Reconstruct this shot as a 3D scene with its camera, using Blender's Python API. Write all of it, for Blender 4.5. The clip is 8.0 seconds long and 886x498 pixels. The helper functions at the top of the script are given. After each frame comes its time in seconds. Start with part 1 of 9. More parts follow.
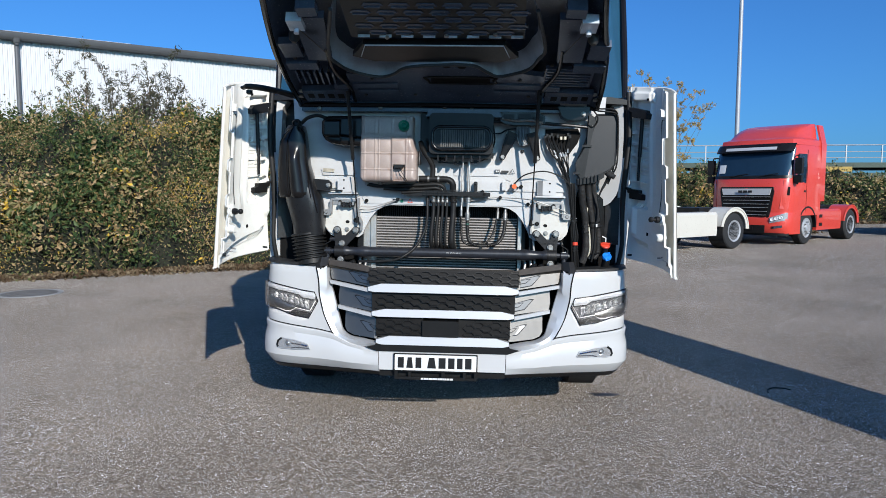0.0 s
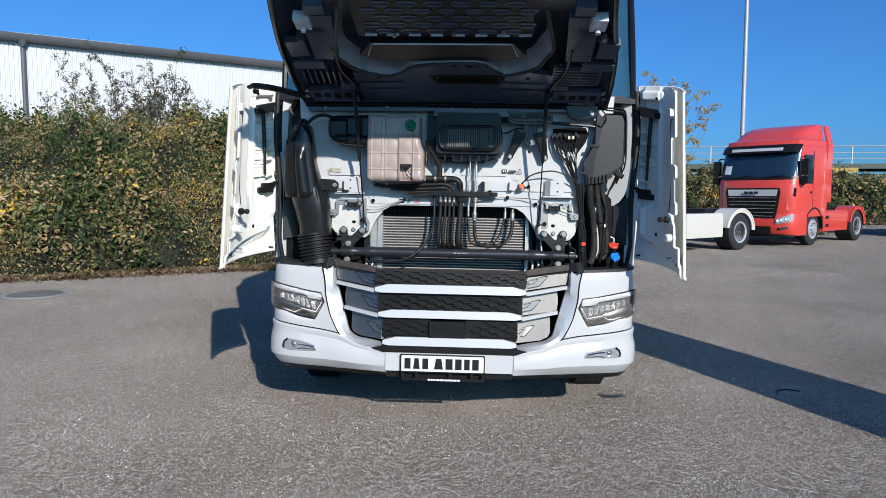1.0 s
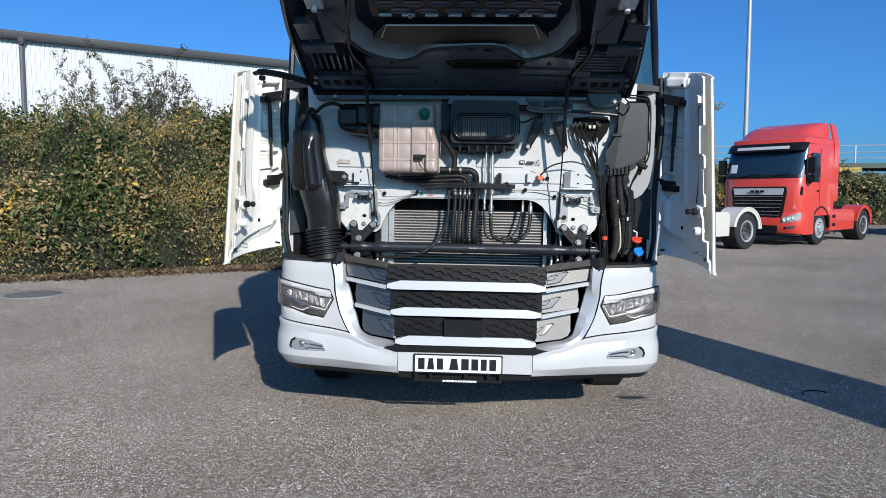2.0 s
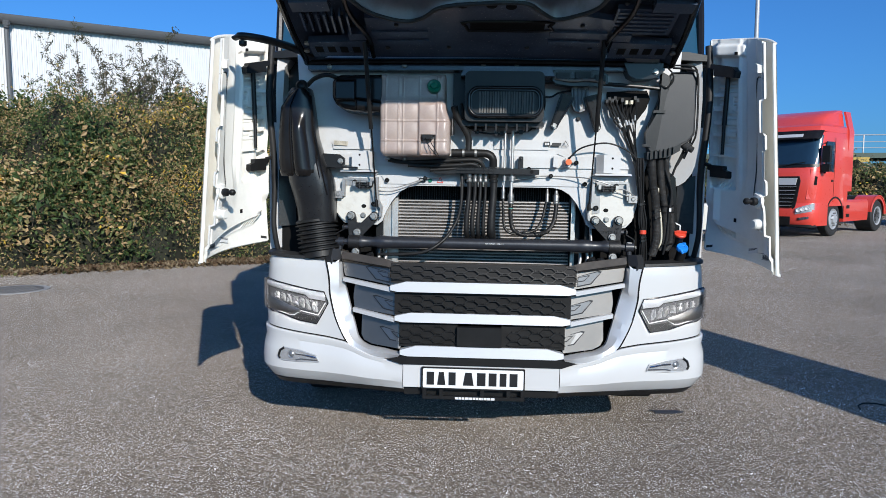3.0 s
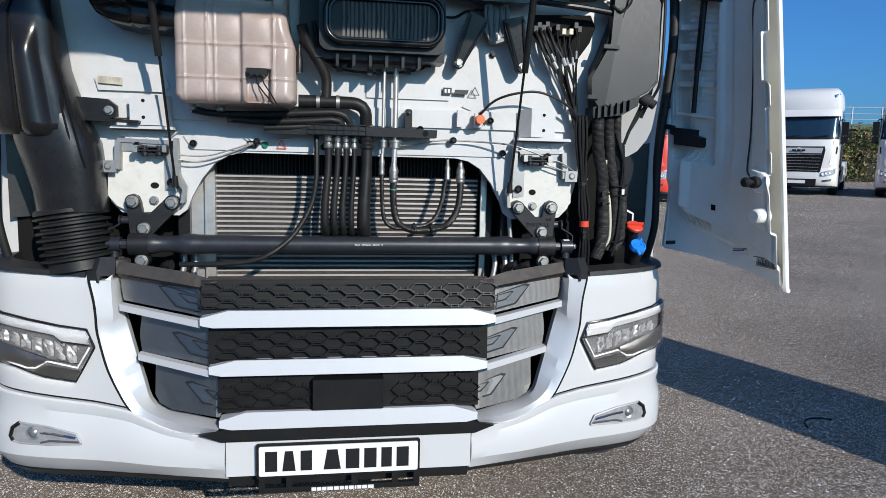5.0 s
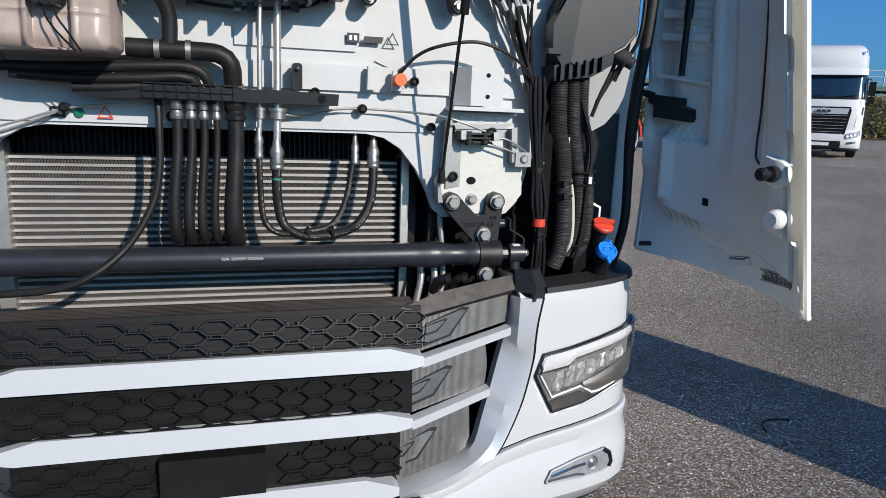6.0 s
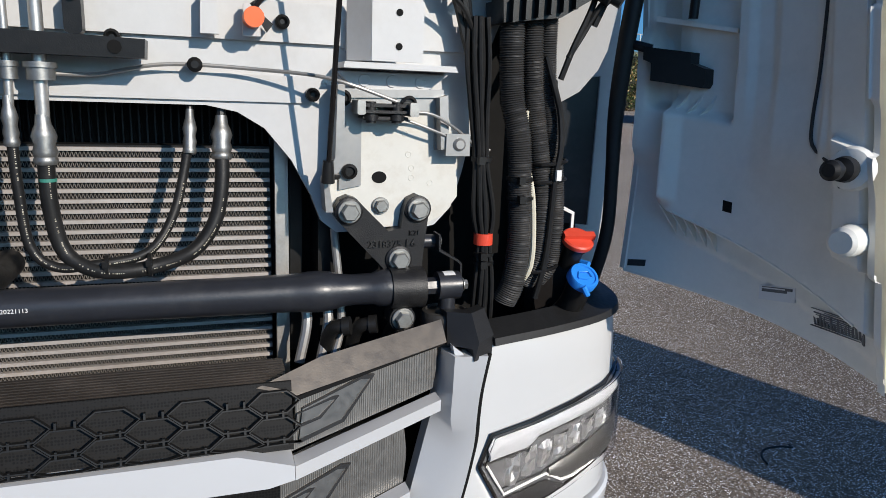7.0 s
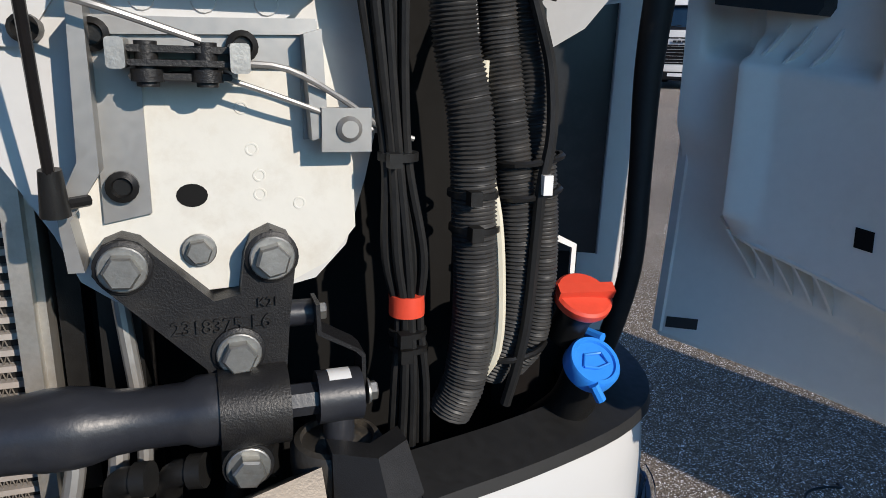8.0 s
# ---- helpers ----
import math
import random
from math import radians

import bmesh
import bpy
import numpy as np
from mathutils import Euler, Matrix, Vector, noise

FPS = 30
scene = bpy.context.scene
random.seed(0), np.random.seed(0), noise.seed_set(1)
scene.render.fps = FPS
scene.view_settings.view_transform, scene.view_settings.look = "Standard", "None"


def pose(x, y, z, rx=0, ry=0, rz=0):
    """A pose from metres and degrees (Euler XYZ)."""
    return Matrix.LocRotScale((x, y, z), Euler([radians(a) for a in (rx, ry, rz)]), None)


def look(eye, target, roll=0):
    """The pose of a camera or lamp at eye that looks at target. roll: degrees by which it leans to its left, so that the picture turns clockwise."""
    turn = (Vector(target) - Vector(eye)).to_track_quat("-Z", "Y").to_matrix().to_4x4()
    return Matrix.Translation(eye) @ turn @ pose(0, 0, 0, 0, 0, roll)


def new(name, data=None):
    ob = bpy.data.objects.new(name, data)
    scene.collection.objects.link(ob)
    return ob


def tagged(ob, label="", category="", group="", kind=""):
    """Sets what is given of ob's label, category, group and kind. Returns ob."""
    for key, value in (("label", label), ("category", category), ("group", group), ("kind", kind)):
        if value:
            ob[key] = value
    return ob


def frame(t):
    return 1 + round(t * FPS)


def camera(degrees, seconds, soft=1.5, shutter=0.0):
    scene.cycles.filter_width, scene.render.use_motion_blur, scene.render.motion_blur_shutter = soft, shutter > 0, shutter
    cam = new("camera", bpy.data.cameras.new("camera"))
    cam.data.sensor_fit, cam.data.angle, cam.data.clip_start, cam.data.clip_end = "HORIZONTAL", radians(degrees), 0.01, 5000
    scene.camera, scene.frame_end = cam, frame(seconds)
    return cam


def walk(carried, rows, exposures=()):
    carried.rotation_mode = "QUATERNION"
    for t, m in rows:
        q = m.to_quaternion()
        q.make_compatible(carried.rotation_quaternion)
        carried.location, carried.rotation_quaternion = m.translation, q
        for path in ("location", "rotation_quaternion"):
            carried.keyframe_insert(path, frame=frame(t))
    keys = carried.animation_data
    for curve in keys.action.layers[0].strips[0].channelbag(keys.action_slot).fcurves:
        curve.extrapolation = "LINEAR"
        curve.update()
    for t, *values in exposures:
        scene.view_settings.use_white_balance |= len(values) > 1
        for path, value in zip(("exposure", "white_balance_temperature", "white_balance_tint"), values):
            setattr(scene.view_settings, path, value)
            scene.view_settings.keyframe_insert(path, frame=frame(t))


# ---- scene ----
cam = camera(65.4, 8.0, soft=0.5)
PATH = [
    (0, (0.522, 0.021, 1.501), (0.439, 2.015, 1.373), 1.1),
    (0.5, (0.513, 0.045, 1.497), (0.425, 2.039, 1.371), 1.1),
    (1, (0.502, 0.048, 1.491), (0.407, 2.041, 1.367), 1.1),
    (1.5, (0.461, 0.11, 1.464), (0.363, 2.104, 1.343), 1.0),
    (1.7, (0.440, 0.149, 1.450), (0.342, 2.143, 1.330), 1.0),
    (2.8, (0.302, 0.721, 1.421), (0.221, 2.716, 1.286), 1.0),
    (3, (0.3, 0.858, 1.424), (0.206, 2.851, 1.277), 1.0),
    (3.5, (0.218, 1.163, 1.443), (0.155, 3.155, 1.281), 1.1),
    (4, (0.238, 1.533, 1.453), (0.303, 3.521, 1.252), 1.2),
    (4.5, (0.261, 1.875, 1.432), (0.437, 3.856, 1.223), 1.4),
    (5, (0.267, 2.205, 1.468), (0.589, 4.164, 1.225), 1.4),
    (5.2, (0.286, 2.34, 1.462), (0.687, 4.283, 1.209), 1.5),
    (6.3, (0.475, 3.094, 1.559), (1.044, 4.969, 1.161), 2.2),
    (6.5, (0.537, 3.211, 1.56), (1.111, 5.085, 1.159), 2.1),
    (7, (0.718, 3.498, 1.526), (1.36, 5.341, 1.086), 2.2),
    (7.5, (0.907, 3.746, 1.514), (1.555, 5.573, 1.025), 2.0),
    (8, (1.027, 4.058, 1.501), (1.673, 5.875, 0.968), 1.7),
]
walk(cam, [(t, look(eye, target, roll)) for t, eye, target, roll in PATH],
     exposures=[(0, -0.08, 6500, 10), (3.5, -0.08, 6500, 10), (4.5, -0.11, 6520, 10), (5.2, -0.11, 6600, 10), (6.3, -0.17, 6780, 11), (7, -0.18, 6920, 12), (8, -0.15, 7150, 13)])

# ---- world and sun ----
world = bpy.data.worlds.new("world")
scene.world = world
world.use_nodes = True
wn = world.node_tree
sky = wn.nodes.new("ShaderNodeTexSky")
sky.sky_type = "NISHITA"
sky.sun_disc = False
sky.sun_elevation = radians(24.5)
sky.sun_rotation = radians(157.4)
sky.air_density = 1.0
sky.dust_density = 1.5
sky.ozone_density = 3.0
wn.nodes["Background"].inputs[1].default_value = 0.079
cool = wn.nodes.new("ShaderNodeVectorMath")
cool.operation = "MULTIPLY"
cool.inputs[1].default_value = (0.46, 1.14, 1.98)
wn.links.new(sky.outputs[0], cool.inputs[0])
wn.links.new(cool.outputs[0], wn.nodes["Background"].inputs[0])
TO_SUN = Vector((0.385, -0.923, 0.456)).normalized()
sun = new("sun", bpy.data.lights.new("sun", "SUN"))
sun.data.energy = 4.8
sun.data.angle = radians(0.5)
sun.data.color = (1.0, 0.945, 0.875)
sun.matrix_world = Matrix.Translation((8, -18, 12)) @ TO_SUN.to_track_quat("Z", "Y").to_matrix().to_4x4()

CX = 0.342                      # the truck's middle plane
SLOPE_X, SLOPE_Y = 0.0175, 0.02  # fall of the yard


def ground_z(x, y):
    return SLOPE_X * (x - CX) + SLOPE_Y * (y - 5.0)


# the yard's own frame: things out there stand square to it
UP = Vector((-SLOPE_X, -SLOPE_Y, 1)).normalized()
YARD = Vector((0, 0, 1)).rotation_difference(UP).to_matrix().to_4x4()


def on_yard(x, y, turn=0.0):
    """A pose on the sloping yard, x from the truck's middle plane."""
    return Matrix.Translation((x + CX, y, ground_z(x + CX, y))) @ YARD @ pose(0, 0, 0, 0, 0, turn)

# ---- materials ----
def mk(name, col, rough=0.5, metal=0.0, var=0.12, scale=6.0, bump=0.0, bscale=150.0, coat=0.0,
       rvar=0.12, dirt=None, dirt_amt=0.0, dscale=3.0, spec=0.5):
    """Painted, plastic or metal surface: two scales of colour variation, uneven gloss, fine relief and dirt."""
    m = bpy.data.materials.new(name)
    m.use_nodes = True
    nt = m.node_tree
    b = nt.nodes["Principled BSDF"]
    tc = nt.nodes.new("ShaderNodeTexCoord")

    def noise_node(sc, detail=4.0, rg=0.6):
        n = nt.nodes.new("ShaderNodeTexNoise")
        n.inputs["Scale"].default_value = sc
        n.inputs["Detail"].default_value = detail
        n.inputs["Roughness"].default_value = rg
        nt.links.new(tc.outputs["Object"], n.inputs["Vector"])
        return n

    big, fine = noise_node(scale), noise_node(scale * 14, 5.0)
    add = nt.nodes.new("ShaderNodeMath")
    add.operation = "MULTIPLY_ADD"
    nt.links.new(fine.outputs["Fac"], add.inputs[0])
    add.inputs[1].default_value = 0.5
    nt.links.new(big.outputs["Fac"], add.inputs[2])
    ramp = nt.nodes.new("ShaderNodeMapRange")
    ramp.inputs["From Min"].default_value = 0.45
    ramp.inputs["From Max"].default_value = 1.05
    ramp.inputs["To Min"].default_value = 1.0 - var
    ramp.inputs["To Max"].default_value = 1.0 + var
    nt.links.new(add.outputs[0], ramp.inputs["Value"])
    mul = nt.nodes.new("ShaderNodeVectorMath")
    mul.operation = "SCALE"
    mul.inputs[0].default_value = col
    nt.links.new(ramp.outputs[0], mul.inputs["Scale"])
    out = mul.outputs[0]
    if dirt:
        dn = noise_node(dscale, 8.0, 0.7)
        dr = nt.nodes.new("ShaderNodeMapRange")
        dr.inputs["From Min"].default_value = 0.5
        dr.inputs["From Max"].default_value = 0.8
        dr.inputs["To Max"].default_value = dirt_amt
        nt.links.new(dn.outputs["Fac"], dr.inputs["Value"])
        mx = nt.nodes.new("ShaderNodeMix")
        mx.data_type = "RGBA"
        nt.links.new(dr.outputs[0], mx.inputs["Factor"])
        nt.links.new(out, mx.inputs["A"])
        mx.inputs["B"].default_value = (*dirt, 1)
        out = mx.outputs["Result"]
    nt.links.new(out, b.inputs["Base Color"])
    rr = nt.nodes.new("ShaderNodeMapRange")
    rr.inputs["From Min"].default_value = 0.3
    rr.inputs["From Max"].default_value = 0.7
    rr.inputs["To Min"].default_value = max(0.02, rough - rvar * rough)
    rr.inputs["To Max"].default_value = min(1.0, rough + rvar * rough)
    nt.links.new(fine.outputs["Fac"], rr.inputs["Value"])
    nt.links.new(rr.outputs[0], b.inputs["Roughness"])
    b.inputs["Metallic"].default_value = metal
    b.inputs["Coat Weight"].default_value = coat
    b.inputs["Coat Roughness"].default_value = 0.05
    b.inputs["Specular IOR Level"].default_value = spec
    if bump:
        bn = noise_node(bscale, 3.0)
        bp = nt.nodes.new("ShaderNodeBump")
        bp.inputs["Strength"].default_value = bump
        bp.inputs["Distance"].default_value = 0.002
        nt.links.new(bn.outputs["Fac"], bp.inputs["Height"])
        nt.links.new(bp.outputs[0], b.inputs["Normal"])
    return m


M = {}
M["white"] = mk("white_paint", (0.585, 0.585, 0.575), 0.26, coat=0.5, var=0.012, scale=2.0, rvar=0.05, dirt=(0.5, 0.48, 0.43), dirt_amt=0.05, dscale=1.2)
M["white_in"] = mk("white_primer", (0.555, 0.555, 0.548), 0.45, var=0.06, bump=0.08, bscale=60, dirt=(0.34, 0.30, 0.24), dirt_amt=0.35, dscale=5)
M["cream"] = mk("cream_primer_plate", (0.63, 0.615, 0.56), 0.5, var=0.05, bump=0.06, bscale=90, dirt=(0.33, 0.25, 0.16), dirt_amt=0.35, dscale=18)
M["flap"] = mk("flap_moulding_white", (0.865, 0.845, 0.775), 0.42, var=0.05, bump=0.1, bscale=40, dirt=(0.42, 0.42, 0.36), dirt_amt=0.28, dscale=4)
M["black"] = mk("black_plastic", (0.012, 0.012, 0.012), 0.36, var=0.25, bump=0.12, bscale=500, dirt=(0.07, 0.065, 0.06), dirt_amt=0.14, dscale=9, spec=0.30)
M["gloss"] = mk("black_gloss", (0.012, 0.011, 0.011), 0.18, var=0.2, dirt=(0.06, 0.055, 0.05), dirt_amt=0.1, spec=0.28)
M["rim"] = mk("polished_black_rim", (0.008, 0.008, 0.009), 0.20, var=0.2, spec=0.40)
M["dusty"] = mk("dusty_rubber", (0.035, 0.032, 0.028), 0.6, var=0.25, bump=0.2, bscale=200, dirt=(0.30, 0.24, 0.17), dirt_amt=0.6, dscale=14)
# dark grey here includes the shade that falls on the plate
M["jamb"] = mk("shaded_jamb_plate", (0.030, 0.031, 0.033), 0.24, var=0.15, spec=0.5, dirt=(0.16, 0.15, 0.13), dirt_amt=0.25, dscale=9)
M["hood"] = mk("hood_inner_black", (0.070, 0.090, 0.130), 0.25, spec=0.5, var=0.25, bump=0.1, bscale=120, dirt=(0.07, 0.075, 0.085), dirt_amt=0.25)
# pale base colour carries light reflected up from the ground; scuffs are dirt
M["liner"] = mk("hood_liner_reflect_grey", (0.62, 0.68, 0.75), 0.22, var=0.12, metal=0.1, dirt=(0.14, 0.14, 0.15), dirt_amt=0.45, dscale=9)
M["rubber"] = mk("rubber_hose", (0.012, 0.012, 0.012), 0.5, var=0.2, bump=0.12, bscale=350, dirt=(0.07, 0.065, 0.06), dirt_amt=0.25, dscale=14, spec=0.3)
M["conduit"] = mk("grey_conduit", (0.036, 0.036, 0.036), 0.5, spec=0.35, var=0.2, bump=0.08, bscale=250, dirt=(0.15, 0.13, 0.11), dirt_amt=0.3, dscale=16)
M["cast"] = mk("black_cast_iron", (0.013, 0.013, 0.014), 0.42, var=0.2, bump=0.35, bscale=420, spec=0.35, dirt=(0.11, 0.10, 0.08), dirt_amt=0.2, dscale=15)
M["tubepaint"] = mk("blue_black_tube_paint", (0.020, 0.022, 0.028), 0.36, var=0.2, bump=0.12, bscale=200, dirt=(0.12, 0.11, 0.09), dirt_amt=0.18, dscale=12)
M["finlight"] = mk("bright_fins", (0.20, 0.185, 0.165), 0.5, metal=0.5, var=0.3, scale=30)
M["steel"] = mk("zinc_bolt", (0.33, 0.33, 0.315), 0.48, metal=0.9, var=0.2, scale=40, bump=0.15, dirt=(0.22, 0.2, 0.17), dirt_amt=0.4, dscale=60)
M["sheet"] = mk("grey_steel_sheet", (0.34, 0.335, 0.325), 0.42, metal=0.6, var=0.08, scale=8, dirt=(0.25, 0.22, 0.18), dirt_amt=0.2, dscale=12)
M["alu"] = mk("bare_aluminium", (0.60, 0.58, 0.54), 0.40, metal=0.8, var=0.15, scale=15, bump=0.1, dirt=(0.27, 0.22, 0.17), dirt_amt=0.45, dscale=12)
M["core"] = mk("radiator_rows", (0.42, 0.385, 0.36), 0.45, metal=0.2, var=0.2, scale=5, dirt=(0.16, 0.14, 0.11), dirt_amt=0.5, dscale=4)
M["silver"] = mk("satin_silver_trim", (0.55, 0.555, 0.56), 0.36, metal=0.12, var=0.012, scale=2.0, rvar=0.05, dirt=(0.5, 0.49, 0.46), dirt_amt=0.05, dscale=2)
M["silver2"] = mk("satin_grey_trim", (0.62, 0.625, 0.63), 0.36, metal=0.35, var=0.015, rvar=0.05, dirt=(0.4, 0.39, 0.36), dirt_amt=0.06, dscale=2)
M["mesh"] = mk("grille_black", (0.010, 0.010, 0.010), 0.45, var=0.25, dirt=(0.05, 0.047, 0.042), dirt_amt=0.2, dscale=8, spec=0.3)
M["shelf"] = mk("dusty_perforated_steel", (0.040, 0.033, 0.028), 0.5, var=0.3, scale=20, dirt=(0.16, 0.13, 0.11), dirt_amt=0.3, dscale=12)
M["teal"] = mk("green_paint_ring", (0.04, 0.22, 0.17), 0.5, var=0.15)
# near-black that paints in the shade of gaps, holes and the engine bay
M["dark"] = mk("shade_dark", (0.010, 0.010, 0.010), 0.8, var=0.3, spec=0.12)
M["seal"] = mk("rubber_seal", (0.013, 0.013, 0.013), 0.6, var=0.2)
M["orange"] = mk("orange_knob", (0.80, 0.13, 0.02), 0.4, var=0.1)
M["red"] = mk("red_cap", (0.72, 0.07, 0.035), 0.42, var=0.12, bump=0.1)
M["blue"] = mk("blue_cap", (0.015, 0.25, 0.80), 0.38, var=0.12, bump=0.1)
M["green"] = mk("green_cap", (0.0, 0.16, 0.09), 0.35, var=0.15)
M["label"] = mk("white_label", (0.75, 0.75, 0.73), 0.45, var=0.04)
M["ink"] = mk("black_ink", (0.012, 0.012, 0.013), 0.4, var=0.05)
M["platewhite"] = mk("plate_white", (0.80, 0.80, 0.79), 0.35, var=0.03)
M["chrome"] = mk("lamp_chrome", (0.72, 0.73, 0.75), 0.12, metal=1.0, var=0.05)
M["crystal"] = mk("cut_lamp_facets", (0.26, 0.265, 0.27), 0.30, metal=0.55, var=0.25, scale=60)
M["faded_tan"] = mk("faded_tan_label", (0.42, 0.38, 0.30), 0.6, var=0.5, scale=40)
M["faded"] = mk("faded_print", (0.13, 0.13, 0.13), 0.6, var=0.5, scale=60)
M["ivory"] = mk("ivory_conduit", (0.62, 0.58, 0.46), 0.5, var=0.08)
M["lampdark"] = mk("lamp_housing_grey", (0.12, 0.125, 0.135), 0.25, metal=0.35, var=0.08)
M["drl"] = mk("milky_lamp_plastic", (0.29, 0.305, 0.33), 0.14, var=0.02, coat=0.5)
M["foglens"] = mk("fog_reflector", (0.62, 0.62, 0.62), 0.25, metal=0.6, var=0.2, scale=25)
M["cap"] = mk("dusty_bronze_cap", (0.215, 0.188, 0.158), 0.47, metal=0.9, var=0.2, scale=4, bump=0.1, bscale=300, dirt=(0.34, 0.24, 0.16), dirt_amt=0.6, dscale=4)
M["clip"] = mk("black_cap_plastic", (0.020, 0.020, 0.021), 0.40, var=0.15, bump=0.2, bscale=700, dirt=(0.10, 0.09, 0.08), dirt_amt=0.15, dscale=10, spec=0.4)
M["wing"] = mk("bronze_grey_ribbed", (0.235, 0.223, 0.208), 0.45, metal=1.0, var=0.08, dirt=(0.16, 0.14, 0.11), dirt_amt=0.05, dscale=6)
M["grey2"] = mk("grey_metallic_insert", (0.25, 0.243, 0.235), 0.42, metal=1.0, var=0.08)
M["tank"] = mk("tank_plastic", (0.41, 0.33, 0.29), 0.32, var=0.14, scale=7, bump=0.05, bscale=30, dirt=(0.29, 0.16, 0.135), dirt_amt=0.6, dscale=4)
M["truckred"] = mk("red_truck_paint", (0.70, 0.065, 0.045), 0.3, coat=0.6, var=0.05, scale=1.5)
M["truckwhite"] = mk("cream_truck_paint", (0.74, 0.73, 0.69), 0.3, coat=0.5, var=0.04, scale=1.5)
M["truckcream"] = mk("ivory_truck_paint", (0.68, 0.645, 0.56), 0.3, coat=0.5, var=0.04, scale=1.5)
M["tyre"] = mk("tyre_rubber", (0.02, 0.02, 0.02), 0.75, var=0.2, scale=9)
M["castgrey"] = mk("cast_grey_housing", (0.16, 0.165, 0.17), 0.5, metal=0.3, var=0.15, scale=12, bump=0.2, bscale=200, dirt=(0.1, 0.09, 0.08), dirt_amt=0.3, dscale=14)
M["tin"] = mk("galvanised_post", (0.42, 0.43, 0.44), 0.5, metal=0.3, var=0.08, scale=2)
M["greensteel"] = mk("green_painted_steel", (0.05, 0.075, 0.055), 0.6, var=0.15, scale=1)
M["cladding"] = mk("white_corrugated_cladding", (0.62, 0.63, 0.63), 0.5, var=0.05, scale=0.6, dirt=(0.42, 0.42, 0.40), dirt_amt=0.35, dscale=0.35)
M["gutter"] = mk("grey_gutter", (0.11, 0.115, 0.12), 0.5, metal=0.1, var=0.1, scale=1.2)
M["roofgrey"] = mk("roof_sheet_grey", (0.23, 0.25, 0.28), 0.55, var=0.1, scale=0.5)
M["bark"] = mk("twig_bark", (0.11, 0.085, 0.065), 0.9, var=0.3, scale=8)
M["shade_hull"] = mk("hedge_shade_hull", (0.018, 0.019, 0.010), 0.95, var=0.4, scale=3)
M["sky_screen"] = mk("dark_green_screen", (0.035, 0.042, 0.030), 0.9, var=0.4, scale=0.6)
M["concrete"] = mk("concrete", (0.35, 0.34, 0.32), 0.85, var=0.12, scale=2)
M["fabric"] = mk("flag_fabric", (0.55, 0.56, 0.6), 0.8, var=0.05)
M["iron"] = mk("manhole_iron", (0.21, 0.20, 0.185), 0.6, metal=0.3, var=0.25, scale=6, bump=0.4, bscale=60)


def glass(name, tint=(1, 1, 1), rough=0.02):
    m = bpy.data.materials.new(name)
    m.use_nodes = True
    b = m.node_tree.nodes["Principled BSDF"]
    b.inputs["Base Color"].default_value = (*tint, 1)
    b.inputs["Roughness"].default_value = rough
    b.inputs["Transmission Weight"].default_value = 1.0
    b.inputs["IOR"].default_value = 1.3
    return m


M["lens"] = glass("lamp_lens")
# blue base colour stands in for sky reflected in the glass
M["cabglass"] = mk("sky_blue_windscreen", (0.02, 0.075, 0.13), 0.05, var=0.1, spec=0.7)
M["boot"] = mk("satin_black_duct", (0.012, 0.012, 0.013), 0.30, var=0.2, bump=0.08, bscale=300, dirt=(0.10, 0.095, 0.085), dirt_amt=0.2, dscale=6, spec=0.5)
M["pleat"] = mk("grey_filter_paper", (0.11, 0.11, 0.105), 0.7, var=0.2, scale=20)
M["screen"] = mk("dark_windscreen", (0.012, 0.030, 0.052), 0.05, var=0.1, spec=0.7)


def leaf_material(name, stops, rough=0.55):
    """Leaves of mixed colour, one tone for each leaf."""
    m = bpy.data.materials.new(name)
    m.use_nodes = True
    nt = m.node_tree
    b = nt.nodes["Principled BSDF"]
    geo = nt.nodes.new("ShaderNodeNewGeometry")
    ramp = nt.nodes.new("ShaderNodeValToRGB")
    el = ramp.color_ramp.elements
    while len(el) < len(stops):
        el.new(0.5)
    for e, (p, c) in zip(el, stops):
        e.position, e.color = p, (*c, 1)
    ramp.color_ramp.interpolation = "LINEAR"
    tc = nt.nodes.new("ShaderNodeTexCoord")
    patch = nt.nodes.new("ShaderNodeTexNoise")
    patch.inputs["Scale"].default_value = 0.85
    patch.inputs["Detail"].default_value = 6
    patch.inputs["Roughness"].default_value = 0.7
    nt.links.new(tc.outputs["Object"], patch.inputs["Vector"])
    spread = nt.nodes.new("ShaderNodeMapRange")
    spread.inputs["From Min"].default_value, spread.inputs["From Max"].default_value = 0.30, 0.70
    spread.inputs["To Min"].default_value, spread.inputs["To Max"].default_value = -0.62, 0.42
    nt.links.new(patch.outputs["Fac"], spread.inputs["Value"])
    both_ = nt.nodes.new("ShaderNodeMath")
    both_.operation = "ADD"
    both_.use_clamp = True
    nt.links.new(geo.outputs["Random Per Island"], both_.inputs[0])
    nt.links.new(spread.outputs[0], both_.inputs[1])
    nt.links.new(both_.outputs[0], ramp.inputs[0])
    nt.links.new(ramp.outputs[0], b.inputs["Base Color"])
    b.inputs["Roughness"].default_value = rough
    b.inputs["Specular IOR Level"].default_value = 0.3
    tr = nt.nodes.new("ShaderNodeBsdfTranslucent")
    nt.links.new(ramp.outputs[0], tr.inputs["Color"])
    mx = nt.nodes.new("ShaderNodeMixShader")
    mx.inputs[0].default_value = 0.25
    nt.links.new(b.outputs[0], mx.inputs[1])
    nt.links.new(tr.outputs[0], mx.inputs[2])
    nt.links.new(mx.outputs[0], nt.nodes["Material Output"].inputs["Surface"])
    return m


